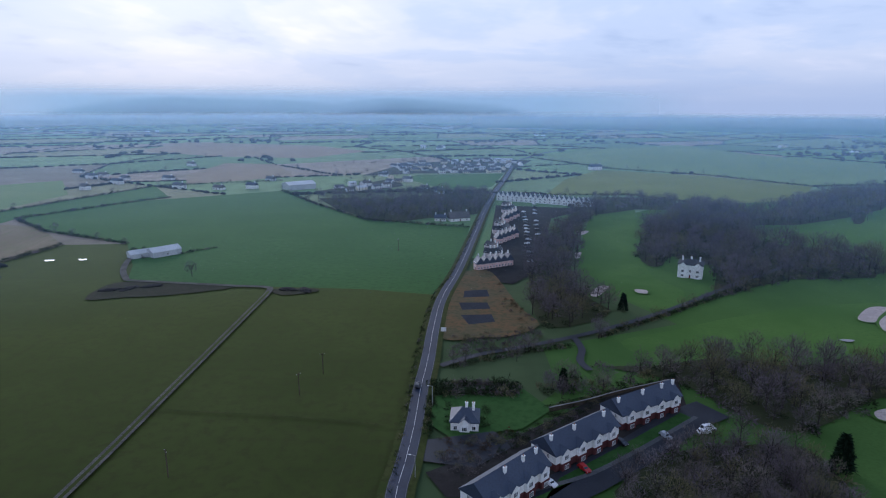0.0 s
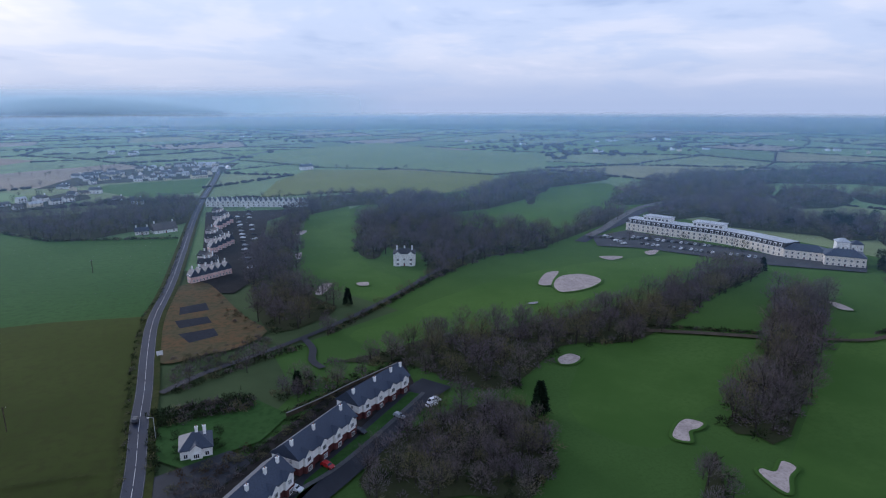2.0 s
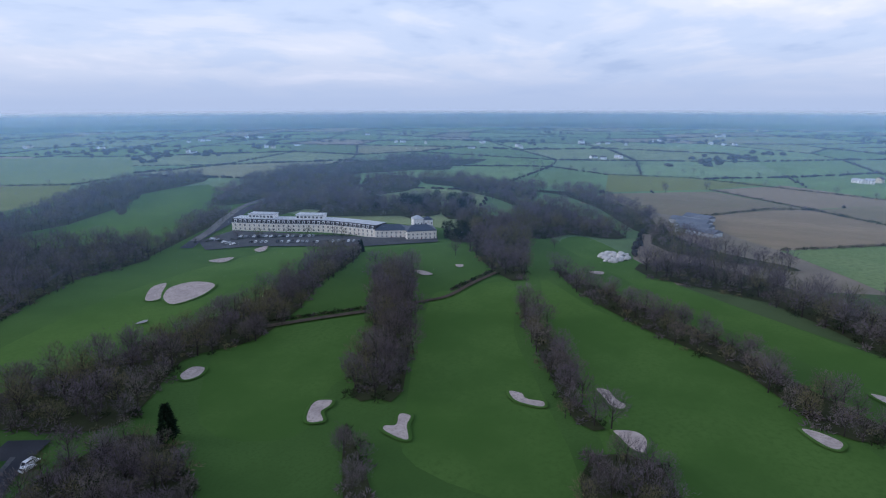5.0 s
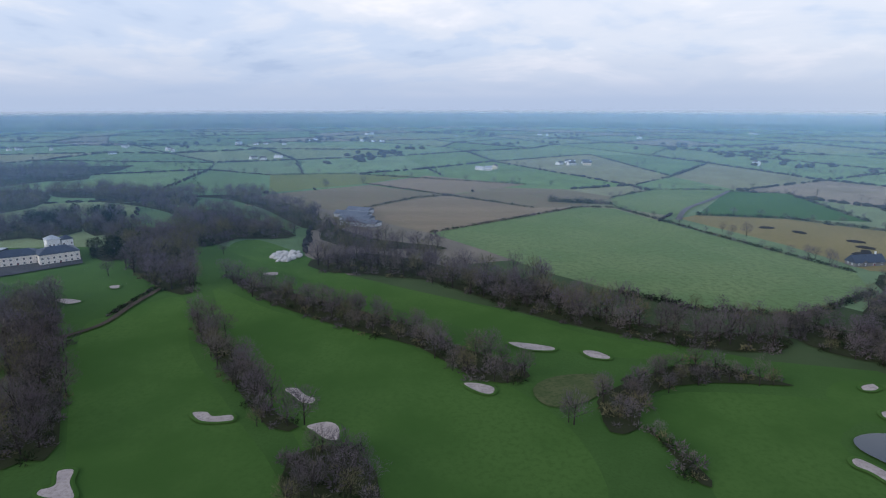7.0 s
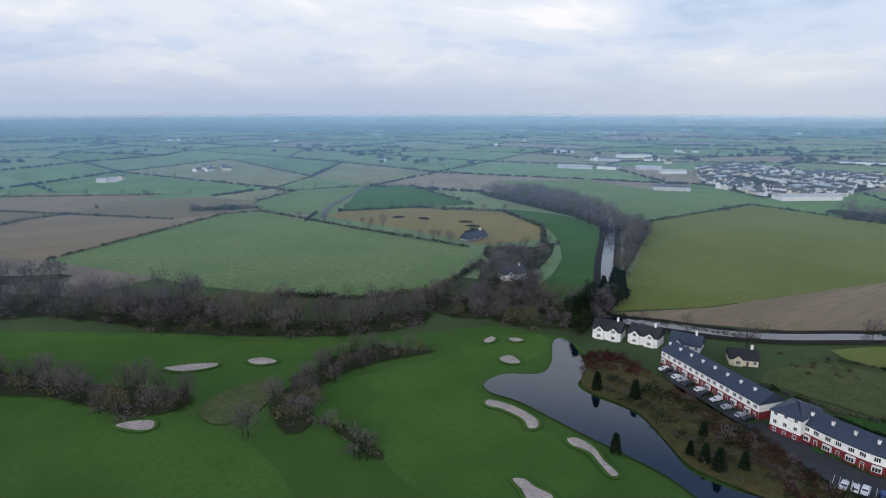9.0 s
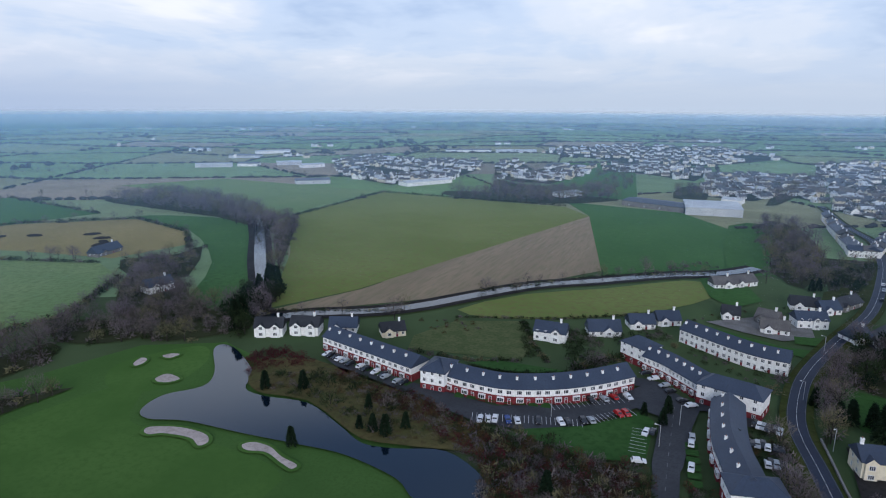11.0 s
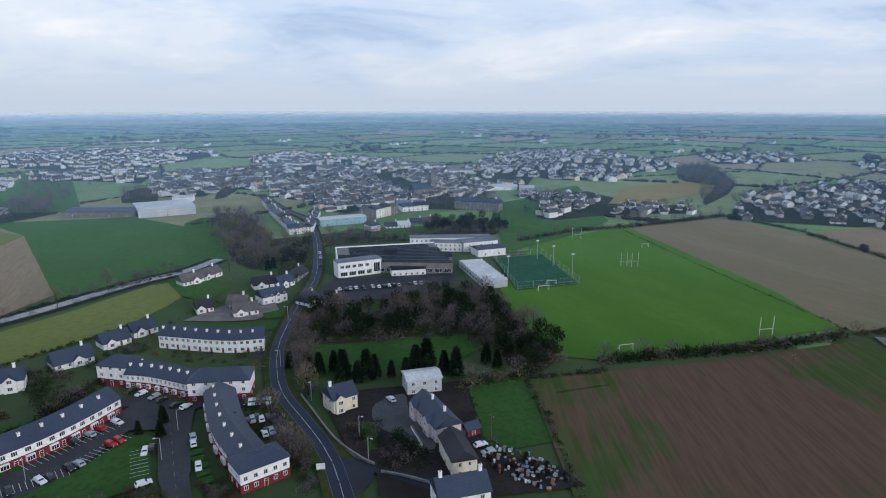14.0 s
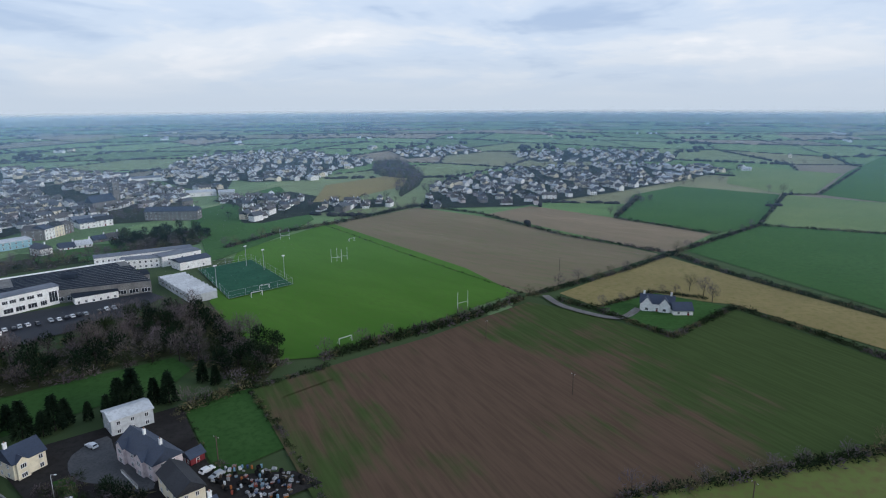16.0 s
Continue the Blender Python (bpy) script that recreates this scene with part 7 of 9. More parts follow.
hotel()
house([(375.0, 269.8), (387.6, 248.9)], 16, 2, 3, "hotel_cream", "slate", "hotel_pavilion", "cream hotel pavilion with hipped roof", hip=6, windows=7, category="hotel", chimneys=(), eave=6.2)
house([(380.5, 245.2), (395.1, 228.0)], 18, 2, 3, "hotel_cream", "slate", "hotel_pavilion", "cream hotel pavilion with hipped slate roof", hip=6, windows=7, category="hotel", chimneys=(0.3,), eave=6.8)
house([(406.6, 255.3), (412.1, 249.8)], 8, 3, 2, "white", "tin", "hotel_annex", "small white tower block of hotel", hip=3, windows=3, category="hotel", chimneys=(), eave=11)
house([(412.7, 249.1), (417.5, 244.3)], 8, 3, 2, "white", "slate", "hotel_annex", "small white tower block of hotel", hip=3, windows=3, category="hotel", chimneys=(), eave=10)
for front in ([(513, 77), (497.5, 47.4)], [(530, 81), (520, 54)], [(550, 88), (538, 58)], [(570, 80), (560, 59)]):
    house(front, 12, 1, 2.2, "tin", "shed_roof", "barn", "low blue-grey corrugated farm shed", chimneys=(), windows=1, eave=3.2, door=None, category="barn")
# crescents
CRES = "curved white and red-brick apartment crescent with slate roof"
terrace([(145.6, -198.2), (98.4, -186.2)], 8, 10, label="straight white and red-brick terrace with slate roof")
terrace([(84.8, -185.9), (73.0, -184.5), (61.3, -185.2), (47.2, -191.7), (35.0, -201.2), (23.5, -214.0)], 11, 10, label=CRES)
house([(92.7, -182.5), (83.5, -182.8)], 13, 3, 2.6, "white", "slate", "corner_pavilion", "white and brick corner pavilion with hipped slate roof", "brick", hip=5, chimneys=(), windows=3, eave=7.6)
terrace([(23.3, -234.0), (14.9, -228.6), (2.4, -216.1)], 7, 10, label=CRES)
house([(32.9, -242.0), (23.2, -235.2)], 10, 3, 2.6, "white", "slate", "corner_pavilion", "white and brick corner pavilion with hipped slate roof", "brick", hip=4, chimneys=(), windows=3, eave=7.6)
house([(3.0, -213.1), (-16.6, -207.6)], 11, 3, 2.6, "white", "slate", "corner_pavilion", "white and brick corner pavilion with hipped slate roof", "brick", hip=4, chimneys=(), windows=5, eave=7.6)
terrace([(-2.1, -206.7), (-2.3, -190.9), (-3.4, -177.8), (-5.7, -167.4), (-8.2, -157.0)], 7, 9.5, label=CRES)
house([(-8.2, -152.9), (-21.4, -156.5)], 9, 2, 2.4, "white", "slate", "corner_pavilion", "white and brick corner pavilion with hipped slate roof", "brick", hip=4, chimneys=(), windows=5, eave=6.3)
terrace([(12.9, -271.4), (-12.1, -254.7), (-27.1, -250.8)], 9, 9, label="long plain white terrace with slate roof", lower=None, bay=False)
for front, st, rise, w, r, gb in (([(180.7, -196.6), (169.8, -202.1)], 2, 3, "white", "slate_dark", ((-0.25, 4), (0.25, 4))), ([(168.4, -205.2), (156.4, -209.4)], 2, 3, "white", "slate_dark", ((-0.25, 4), (0.25, 4))), ([(154.6, -214.9), (143.4, -219.8)], 1, 3, "white", "slate", ()), ([(130.0, -219.7), (122.1, -226.5)], 1, 2.5, "cream", "slate_dark", ()),
                                  ([(70.2, -246.2), (56.6, -247.1)], 2, 3, "white", "slate", ((0.2, 4),)), ([(49.1, -260.2), (36.3, -266.0)], 1, 3.5, "white", "slate", ((0.1, 4),)), ([(34.0, -277.2), (23.8, -282.1)], 1, 3, "white", "slate", ()), ([(23.1, -287.2), (13.6, -292.3)], 1, 3, "white", "slate", ()), ([(1.7, -362.2), (-8.0, -367.0)], 1, 3, "white", "tile_roof", ((0.2, 4),)), ([(-8.1, -368.3), (-20.1, -379.8)], 1, 3, "white", "tile_roof", ()), ([(-3.2, -310.3), (-11.0, -311.0)], 1, 3, "white", "slate_dark", ()), ([(-17.1, -313.1), (-26.0, -309.7)], 1, 3, "stone", "tile_roof", ()),
                                  ([(-19.3, -297.6), (-30.8, -298.0)], 1, 3, "white", "tile_roof", ()), ([(-33.8, -340.4), (-46.7, -341.5)], 1, 3.4, "white", "slate_dark", ((-0.2, 4),)), ([(-34.6, -311.2), (-47.5, -315.7)], 2, 2.6, "white", "slate", ((0.1, 3),)), ([(-47.7, -337.6), (-56.0, -342.5)], 1, 3, "white", "slate", ()), ([(-54.9, -344.0), (-67.5, -361.1)], 1, 3, "stone", "slate_dark", ()), ([(-54.9, -298.8), (-62.6, -304.4)], 1, 3, "white", "slate", ()),
                                  ([(-62.9, -294.7), (-72.1, -295.9)], 1, 2.5, "stone", "tile_roof", ()), ([(270.9, -219.1), (267.7, -233.1)], 2, 3, "white", "slate", ()), ([(368.3, -262.2), (371.3, -283.3)], 1, 3.5, "stone", "slate", ())):
    house(front, 8.5, st, rise + 0.4, w, r, "house", "white detached house with grey roof" if st == 2 else "low white bungalow with grey roof", windows=4, gables=gb or ((-0.22, 3.6),), group="riverside houses", chimneys=(0.3,), eave=4.3 if st == 2 else 2.7)
# yard group
house([(-40.5, -185.0), (-49.0, -186.8)], 8.5, 2, 3, "cream", "slate", "house", "cream two-storey house with slate roof", windows=3, gables=((-0.25, 3.2),), chimneys=(-0.4,))
house([(-63.5, -174.7), (-64.3, -155.3)], 8.5, 2, 3.2, "pale_pink", "slate", "house", "long pale pinkish house with slate roof", windows=6, gables=((-0.35, 4), (0.2, 4)), chimneys=(0.35, -0.1))
house([(-67.4, -188.6), (-79.7, -187.0)], 9, 2, 1.2, "tin", "tin", "shed", "pale metal-clad shed with shallow roof", windows=3, chimneys=(), door=None, category="shed")
house([(-63.5, -151.0), (-61.7, -137.2)], 7, 2, 2.4, "cream", "slate_dark", "house", "cream house with dark slate roof", windows=3, chimneys=())
house([(-52.1, -123.3), (-65.3, -121.8)], 9, 2, 3, "white", "slate", "house", "house with blue-grey slate roof", windows=3)
house([(-74.5, -154.7), (-79.0, -155.2)], 4, 1, 1.4, "brick", "slate", "garden_shed", "small red shed with grey roof", windows=1, chimneys=(), category="shed", back=False)
# bungalow among the fields
house([(-284.0, -111.5), (-289.4, -96.8)], 9, 1, 3.2, "white", "slate", "bungalow", "large white house with front gables", windows=5, gables=((-0.3, 4.8), (0.22, 4.8)), eave=4.4, steep=0.6)
house([(-286.2, -95.7), (-292.0, -88.6)], 7, 1, 3, "white", "slate", "garage", "white garage with slate roof", windows=2, chimneys=())
# school
SCHOOL_ROOF = [(-84.6, -358.3), (-147.1, -328.2), (-157.6, -383.5), (-92.4, -394.4)]


def school():
    """Low wide school: white front block, saw-tooth roof of dark strips, white parapets."""
    root = tagged(new("school"), "large low school with rows of dark roof strips and white parapets", "school")
    a, b, c, d = (np.array(p) for p in SCHOOL_ROOF)
    at = lambda u, w: (a * (1 - u) + b * u) * (1 - w) + (d * (1 - u) + c * u) * w
    bm = bmesh.new()
    ring = [a, b, c, d]
    lo, hi = [bm.verts.new((*p, 0)) for p in ring], [bm.verts.new((*p, 6.8)) for p in ring]
    for i in range(4):
        bm.faces.new((lo[i], lo[(i + 1) % 4], hi[(i + 1) % 4], hi[i]))
    bm.faces.new(hi)
    part("wall", bm, "stone", root)
    n = 13
    for k in range(n):
        w0, w1, w2 = k / n, (k + 0.68) / n, (k + 0.72) / n
        u0, u1 = (0.0 if k < 6 else 0.12), (1.0 if k < 10 else 0.92)
        bm = bmesh.new()
        p, q, r, s, t, v = at(u0, w0), at(u1, w0), at(u1, w1), at(u0, w1), at(u1, w2), at(u0, w2)
        vs = [bm.verts.new((*x, z)) for x, z in ((p, 6.85), (q, 6.85), (r, 7.0), (s, 7.0), (t, 6.85), (v, 6.85))]
        bm.faces.new(vs[:4])
        bm.faces.new((vs[3], vs[2], vs[4], vs[5])).material_index = 1
        bm.faces.new((vs[1], vs[4], vs[2]))
        bm.faces.new((vs[0], vs[3], vs[5]))
        part("roof_strip", bm, ["panel", "tin"], root, "dark sloping roof strip")
    for p, q, h in ((d, a, 7.5), (c, d, 7.5)):
        e = (q - p) / np.linalg.norm(q - p)
        m = np.array([-e[1], e[0]]) * 0.4
        bm = bmesh.new()
        base = [p - m, q - m, q + m, p + m]
        lo, hi = [bm.verts.new((*x, 0)) for x in base], [bm.verts.new((*x, h)) for x in base]
        for i in range(4):
            bm.faces.new((lo[i], lo[(i + 1) % 4], hi[(i + 1) % 4], hi[i]))
        bm.faces.new(hi)
        part("parapet", bm, "white", root, "white parapet wall")
    m = pose(*((a + b) / 2), 0, 0, 0, math.degrees(math.atan2(b[1] - a[1], b[0] - a[0])))
    L = np.linalg.norm(b - a)
    for k in range(12):
        add_window(root, m @ pose(-L / 2 + L * (k + 0.5) / 12, -0.05, 1), L / 16, 2.2, 2)
    bm = bmesh.new()
    box(bm, -4, 0, 0, 4, 5, 2.0)
    ob = part("plant_box", bm, "panel", root, "raised dark rooftop plant box")
    ob.matrix_basis = pose(*at(0.5, 0.5), 7.2, 0, 0, math.degrees(math.atan2(b[1] - a[1], b[0] - a[0])))


school()
front_block = house([(-81.8, -345.3), (-108.6, -347.0)], 9, 2, 0.25, "white", "shed_roof", "school_block", "white modern school front block with dark windows", windows=0, chimneys=(), eave=9.2, door=None, category="school", sides=False)
for x, w, h, z in ((-11, 2.4, 1.8, 5.6), (-7.6, 3.0, 1.8, 5.6), (-3.6, 2.4, 1.8, 5.6), (0.2, 3.2, 1.8, 5.6), (4.4, 2.4, 1.8, 5.6), (10.4, 4.0, 5.6, 1.6), (-10, 4.2, 2.4, 1.0), (-4.8, 4.2, 2.4, 1.0), (0.6, 4.2, 2.4, 1.0), (5.6, 3.0, 2.4, 1.0)):
    add_window(front_block, pose(x, -0.05, z), w, h, 2)
house([(-111.4, -335.8), (-131.1, -331.6)], 14, 1, 0.25, "white", "panel", "school_block", "low school block with flat dark roof", windows=6, chimneys=(), eave=4.2, door=None, category="school")
house([(-145.7, -353.5), (-156.7, -350.4)], 12, 1, 0.25, "stone", "panel", "school_block", "low grey school block with flat roof", windows=4, chimneys=(), eave=4.5, door=None, category="school")
house([(-156.8, -388.4), (-176.1, -377.9)], 10, 2, 0.25, "white", "shed_roof", "school_wing", "white two-storey school wing", windows=7, chimneys=(), eave=6, door=None, category="school")
house([(-148.4, -405.0), (-202.8, -386.2)], 10, 2, 0.25, "white", "shed_roof", "school_wing", "long white school wing with window band", windows=18, chimneys=(), eave=6.5, door=None, category="school")
house([(-176.9, -376.0), (-202.9, -375.6)], 12, 2, 0.25, "white", "shed_roof", "school_wing", "white end block of the school", windows=3, chimneys=(), eave=6.5, door=None, category="school")
# main street
for front, dep, st, w, r in (([(-76, -588), (-77.9, -486.9)], 10, 2, "white", "slate"), ([(-77.1, -482.5), (-94.5, -482.3)], 11, 2, "white", "tile_roof"), ([(-95.4, -482.1), (-119, -563)], 9, 2, "white", "slate"), ([(-77, -638), (-77, -588)], 9, 2, "cream", "slate"), ([(-147, -531), (-160, -522)], 18, 3, "stone", "tile_roof"), ([(-160, -522), (-186, -539)], 12, 3, "stone", "slate"),
                             ([(-193, -546), (-219, -545)], 14, 2, "white", "slate_dark"), ([(-152.7, -473.4), (-173, -470)], 12, 1, "white", "tin"), ([(-179, -483), (-198, -483)], 8, 1, "stone", "tile_roof"), ([(-135.8, -478.0), (-138.3, -465.5)], 8, 2, "white", "slate")):
    (ax, ay), (bx, by) = front
    n = max(1, round(math.hypot(bx - ax, by - ay) / 11))
    for k in range(n):
        u, q = k / n, (k + 0.97) / n
        tall, paint, slates = ((0, w, r), (0.7, "cream", "slate_dark"), (-0.5, w, "slate"), (0.4, "white", r), (-0.9, w, "tile_roof"))[(3 * k + n) % 5] if n > 1 else (0, w, r)
        house([(ax + (bx - ax) * u, ay + (by - ay) * u), (ax + (bx - ax) * q, ay + (by - ay) * q)], dep - 1.5 * (k % 2), st, 2.6, paint, slates, "street_building", "town street building with pitched roof" if w == "stone" else "white town street building with slate roof", windows=3, chimneys=(0.42,), group="main street", eave=2.6 * st + tall)


def sports_hall(a, b, depth, e, bays):
    """Low hall whose pale roof runs in shallow ridges across it."""
    L = math.hypot(b[0] - a[0], b[1] - a[1])
    root = new("sports_hall")
    root.matrix_basis = pose(*a, 0, 0, 0, math.degrees(math.atan2(b[1] - a[1], b[0] - a[0])))
    tagged(root, "sports hall with pale ridged metal roof", "hall")
    bm = bmesh.new()
    box(bm, 0, 0, 0, L, depth, e)
    part("wall", bm, "tin", root)
    w = L / bays
    for k in range(bays):
        bm = bmesh.new()
        p = [(k * w, e + 0.02), (k * w + 0.62 * w, e + 1.0), (k * w + w - 0.05, e + 0.02)]
        lo, hi = [bm.verts.new((x, -0.2, z)) for x, z in p], [bm.verts.new((x, depth + 0.2, z)) for x, z in p]
        bm.faces.new((lo[0], lo[1], hi[1], hi[0]))
        bm.faces.new((lo[1], lo[2], hi[2], hi[1])).material_index = 1
        bm.faces.new((lo[2], lo[1], lo[0]))
        bm.faces.new(hi)
        part("roof_bay", bm, ["tin", "tin"], root)
    for k in range(bays):
        add_window(root, pose((k + 0.5) * w, -0.05, 1.4), w * 0.5, 1.6)


sports_hall(*[(-157.4, -341.7), (-150.3, -293.5)], 14, 4.2, 9)
house([(-179.6, -359.1), (-199.6, -358.3)], 12, 1, 1.6, "white", "slate", "sports_hall", "white hall with pale metal roof", windows=2, chimneys=(), eave=5, door=None, category="hall")
patch("astro_pitch", [(-186.8, -350.9), (-221.6, -347.4), (-203.6, -279.8), (-166.1, -283.8)], "astro", "dark green artificial turf pitch", z=0.7, category="pitch")

# town landmarks
house([(-106, -504), (-146, -506)], 14, 2, 0.6, "teal", "tin", "teal_building", "pale teal-clad long building", windows=10, chimneys=(), door=None, category="building")
house([(34, -606), (-14, -612)], 50, 1, 1.2, "tin", "tin", "warehouse", "pale wide metal warehouse", windows=1, chimneys=(), eave=7, door=None, category="warehouse")
house([(96, -636), (36, -613)], 30, 1, 1.6, "stone", "slate", "warehouse", "long grey stone-walled warehouse", windows=4, chimneys=(), eave=5, door=None, category="warehouse")
house([(-244, -542), (-274, -508)], 12, 3, 3, "stone", "slate", "convent", "long grey stone three-storey building", windows=12, category="building")
SHEDS = [[(998, -936), (963, -955)], [(818, -856), (770, -882)], [(832, -947), (793, -999)], [(744, -707), (701, -739)], [(700, -750), (673, -764)], [(657, -792), (628, -818)], [(595, -776), (575, -806)], [(483, -616), (452, -644)], [(352, -660), (319, -719)], [(388, -759), (366, -825)], [(528, -1160), (447, -1204)], [(432, -1196), (361, -1235)], [(161, -655), (146, -681)], [(-34, -907), (-66, -913)], [(-338, -644), (-366, -632)], [(-363, -623), (-377, -614)], [(-360, -824), (-395, -814)], [(-101, -790), (-122, -784)], [(6, -694), (-12, -689)], [(-194, -562), (-219, -556)], [(-431, -860), (-472, -832)]]
for k, front in enumerate(SHEDS):
    house(front, (16, 26, 20)[k % 3], 1, 1.6, ("white", "tin")[k % 2], ("tin", "shed_roof", "tin")[k % 3], "warehouse", ("white low factory shed with pale metal roof", "pale grey metal factory shed")[k % 2], windows=3, chimneys=(), eave=4.6, door=None, category="warehouse", group="factories")


def church():
    (x, y), = [(-262, -642)]
    root = new("church_tower")
    root.matrix_basis = pose(x, y, 0, 0, 0, 15)
    tagged(root, "tall grey stone church tower above the town", "church")
    bm = bmesh.new()
    box(bm, -3.2, -3.2, 0, 3.2, 3.2, 24)
    for sx in (-1, 1):
        for sy in (-1, 1):
            box(bm, sx * 3.2 - 0.5, sy * 3.2 - 0.5, 0, sx * 3.2 + 0.5, sy * 3.2 + 0.5, 28)
    part("tower", bm, "stone", root)
    bm = bmesh.new()
    box(bm, 3.2, -5, 0, 28, 5, 8)
    part("nave_wall", bm, "stone", root)
    bm = bmesh.new()
    gable_roof(bm, 0, -5, 5, 8, 6, x0=3.2, x1=28)
    part("nave_roof", bm, "slate", root)
    for s in range(4):
        add_window(root, pose(0, 0, 17, 0, 0, 90 * s) @ pose(0, -3.25, 0), 1.6, 4.5)


church()


# ---- the town ----
def build_town():
    g = np.random.default_rng(21)
    spots = []
    for poly, turn, sp in TOWN:
        p = np.array(poly, float)
        c = p.mean(0)
        a = radians(turn)
        R = np.array([[math.cos(a), math.sin(a)], [-math.sin(a), math.cos(a)]])
        q = (p - c) @ R.T
        x0, y0, x1, y1 = *q.min(0), *q.max(0)
        xx, yy = np.meshgrid(np.arange(x0, x1, sp * 0.72), np.arange(y0, y1, sp * 1.5))
        bend = np.sin(xx / 70 + turn) * 16 + np.sin(xx / 31 + 2 * turn) * 4
        lean = np.degrees(np.arctan(np.cos(xx / 70 + turn) * 16 / 70)).ravel()
        w = c + np.c_[xx.ravel() + g.normal(0, 1.5, xx.size), (yy + bend).ravel() + g.normal(0, 2.8, xx.size)] @ R
        green = np.array([noise.noise((u / 75, q / 75, turn)) for u, q in w])
        ok = inside(poly, w[:, 0], w[:, 1]) & (g.uniform(size=len(w)) < 0.9) & (green < 0.33)
        spots += [(x, y, turn + k + g.choice((0, 0, 0, 0, 0, 90)) + g.normal(0, 8)) for (x, y), k in zip(w[ok], lean[ok])]
    spots.sort(key=lambda s: math.hypot(s[0], s[1]))
    protos = []
    for L, W, st, wl, rf, lab in ((10, 7, 2, "white", "town_slate", "white two-storey town house with slate roof"), (12, 7.5, 1, "white", "tile_roof", "white town bungalow with tiled roof"), (9, 7, 2, "cream", "town_slate", "cream town house with dark slate roof"),
                                  (14, 7, 2, "white", "tile_roof", "long white town house with grey tiles"), (11, 7, 2, "pale_pink", "tile_roof", "pinkish town house with tiled roof"), (15, 9, 2, "stone", "town_slate", "grey town building with slate roof")):
        protos.append(house([(-L / 2, 0), (L / 2, 0)], W, st, 2.8, wl, rf, "town_house", lab, windows=2, chimneys=(0.42,), group="town houses", back=False, sides=False))
    near, far = spots[:135], spots[135:]
    for n, (x, y, d) in enumerate(near):
        m = pose(x, y, 0, 0, 0, d)
        if n < len(protos):
            protos[n].matrix_basis = m
        else:
            k = g.uniform(0.65, 0.9)
            o = copy_thing(protos[g.choice(len(protos), p=(0.3, 0.2, 0.1, 0.2, 0.08, 0.12))], m)
            o.scale = (k * g.uniform(0.85, 1.4), k, g.uniform(0.65, 0.9))
    v, f, ix = [], [], []
    for x, y, d in far:
        big = 2.0 if g.uniform() < 0.05 else 1
        add_simple_house(v, f, ix, x, y, d, g.uniform(7, 13) * big, g.uniform(5.5, 7.5) * big, g.choice((2.6, 4.2, 4.8)), g.uniform(1.8, 2.8), g)
    tagged(mesh_object("town_houses_beyond", v, f, [M["white"], M["town_slate"], M["cream"], M["tile_roof"], M["glass"], M["tin"]], ix), "dense white and grey roofs of the town", "houses", kind="stuff")
    # trees between the houses
    pl = []
    for x, y, _ in spots:
        for _ in range(2 if math.hypot(x, y) < 900 else 1):
            if g.uniform() < 0.85:
                pl.append((x + g.normal(0, 10), y + g.normal(0, 10), g.uniform(0.4, 1.15), g.uniform(0, 6.3), g.choice(4, p=(0.36, 0.22, 0.24, 0.18)), 1))
    kinds = SPARSE
    scatter("town_trees", kinds, pl, "bare garden trees between town houses", "trees")


TOWN = [([(291, -795), (363, -1002), (343, -1049), (274, -924), (262, -774)], 10, 20),
        ([(198, -1050), (151, -1055), (33, -1079), (30, -962), (42, -872), (112, -933), (173, -949)], 25, 22),
        ([(-237, -930), (-303, -1145), (-359, -1045), (-396, -886), (-367, -861), (-262, -890)], 30, 19),
        ([(-97, -688), (-120, -962), (-205, -1087), (-259, -882), (-364, -854), (-355, -691), (-314, -597), (-271, -617), (-205, -595), (-169, -576), (-142, -557), (-128, -581), (-123, -658)], 20, 12),
        ([(25, -735), (30, -955), (-74, -1039), (-111, -965), (-91, -737), (-55, -785), (-25, -721)], 35, 14),
        ([(-103, -967), (-135, -1260), (-235, -1309), (-299, -1173), (-237, -930), (-217, -1095)], 15, 20),
        ([(-405, -884), (-624, -1125), (-815, -1118), (-810, -920), (-757, -786), (-693, -739), (-626, -729), (-523, -656), (-457, -703), (-459, -747), (-371, -626), (-376, -732)], 60, 15),
        ([(-288, -464), (-339, -536), (-341, -598), (-434, -590), (-426, -491), (-461, -466), (-432, -429), (-389, -447), (-336, -453), (-301, -450)], 40, 13),
        ([(357, -1231), (352, -1353), (274, -1536), (32, -1609), (-95, -1316), (33, -1099), (153, -1074), (225, -1152)], 15, 24),
        ([(259, -764), (267, -909), (255, -994), (197, -1001), (186, -869), (204, -762)], -20, 15),
        ([(487, -715), (617, -890), (629, -999), (395, -1008), (347, -888), (334, -751), (378, -664)], 10, 17),
        ([(-440, -394), (-571, -493), (-790, -528), (-975, -430), (-994, -261), (-796, -275), (-650, -298), (-510, -327)], 50, 17),
        ([(-937, -925), (-1163, -906), (-1032, -746), (-823, -770)], 60, 18),
        ([(-1036, -694), (-1243, -615), (-1205, -420), (-1053, -376), (-917, -556)], 20, 19),
        ([(-133, 877), (-83, 1067), (77, 1165), (136, 1132), (79, 931), (-55, 910)], 15, 24),
        ([(-161, 714), (-82, 852), (-64, 769), (-118, 693)], 25, 24)]
for n, (poly, _, _) in enumerate(TOWN):
    patch("town_ground", poly, "townground", "grey streets and gardens of the town", z=0.55 + 0.004 * n, category="ground", taken=False)
build_town()

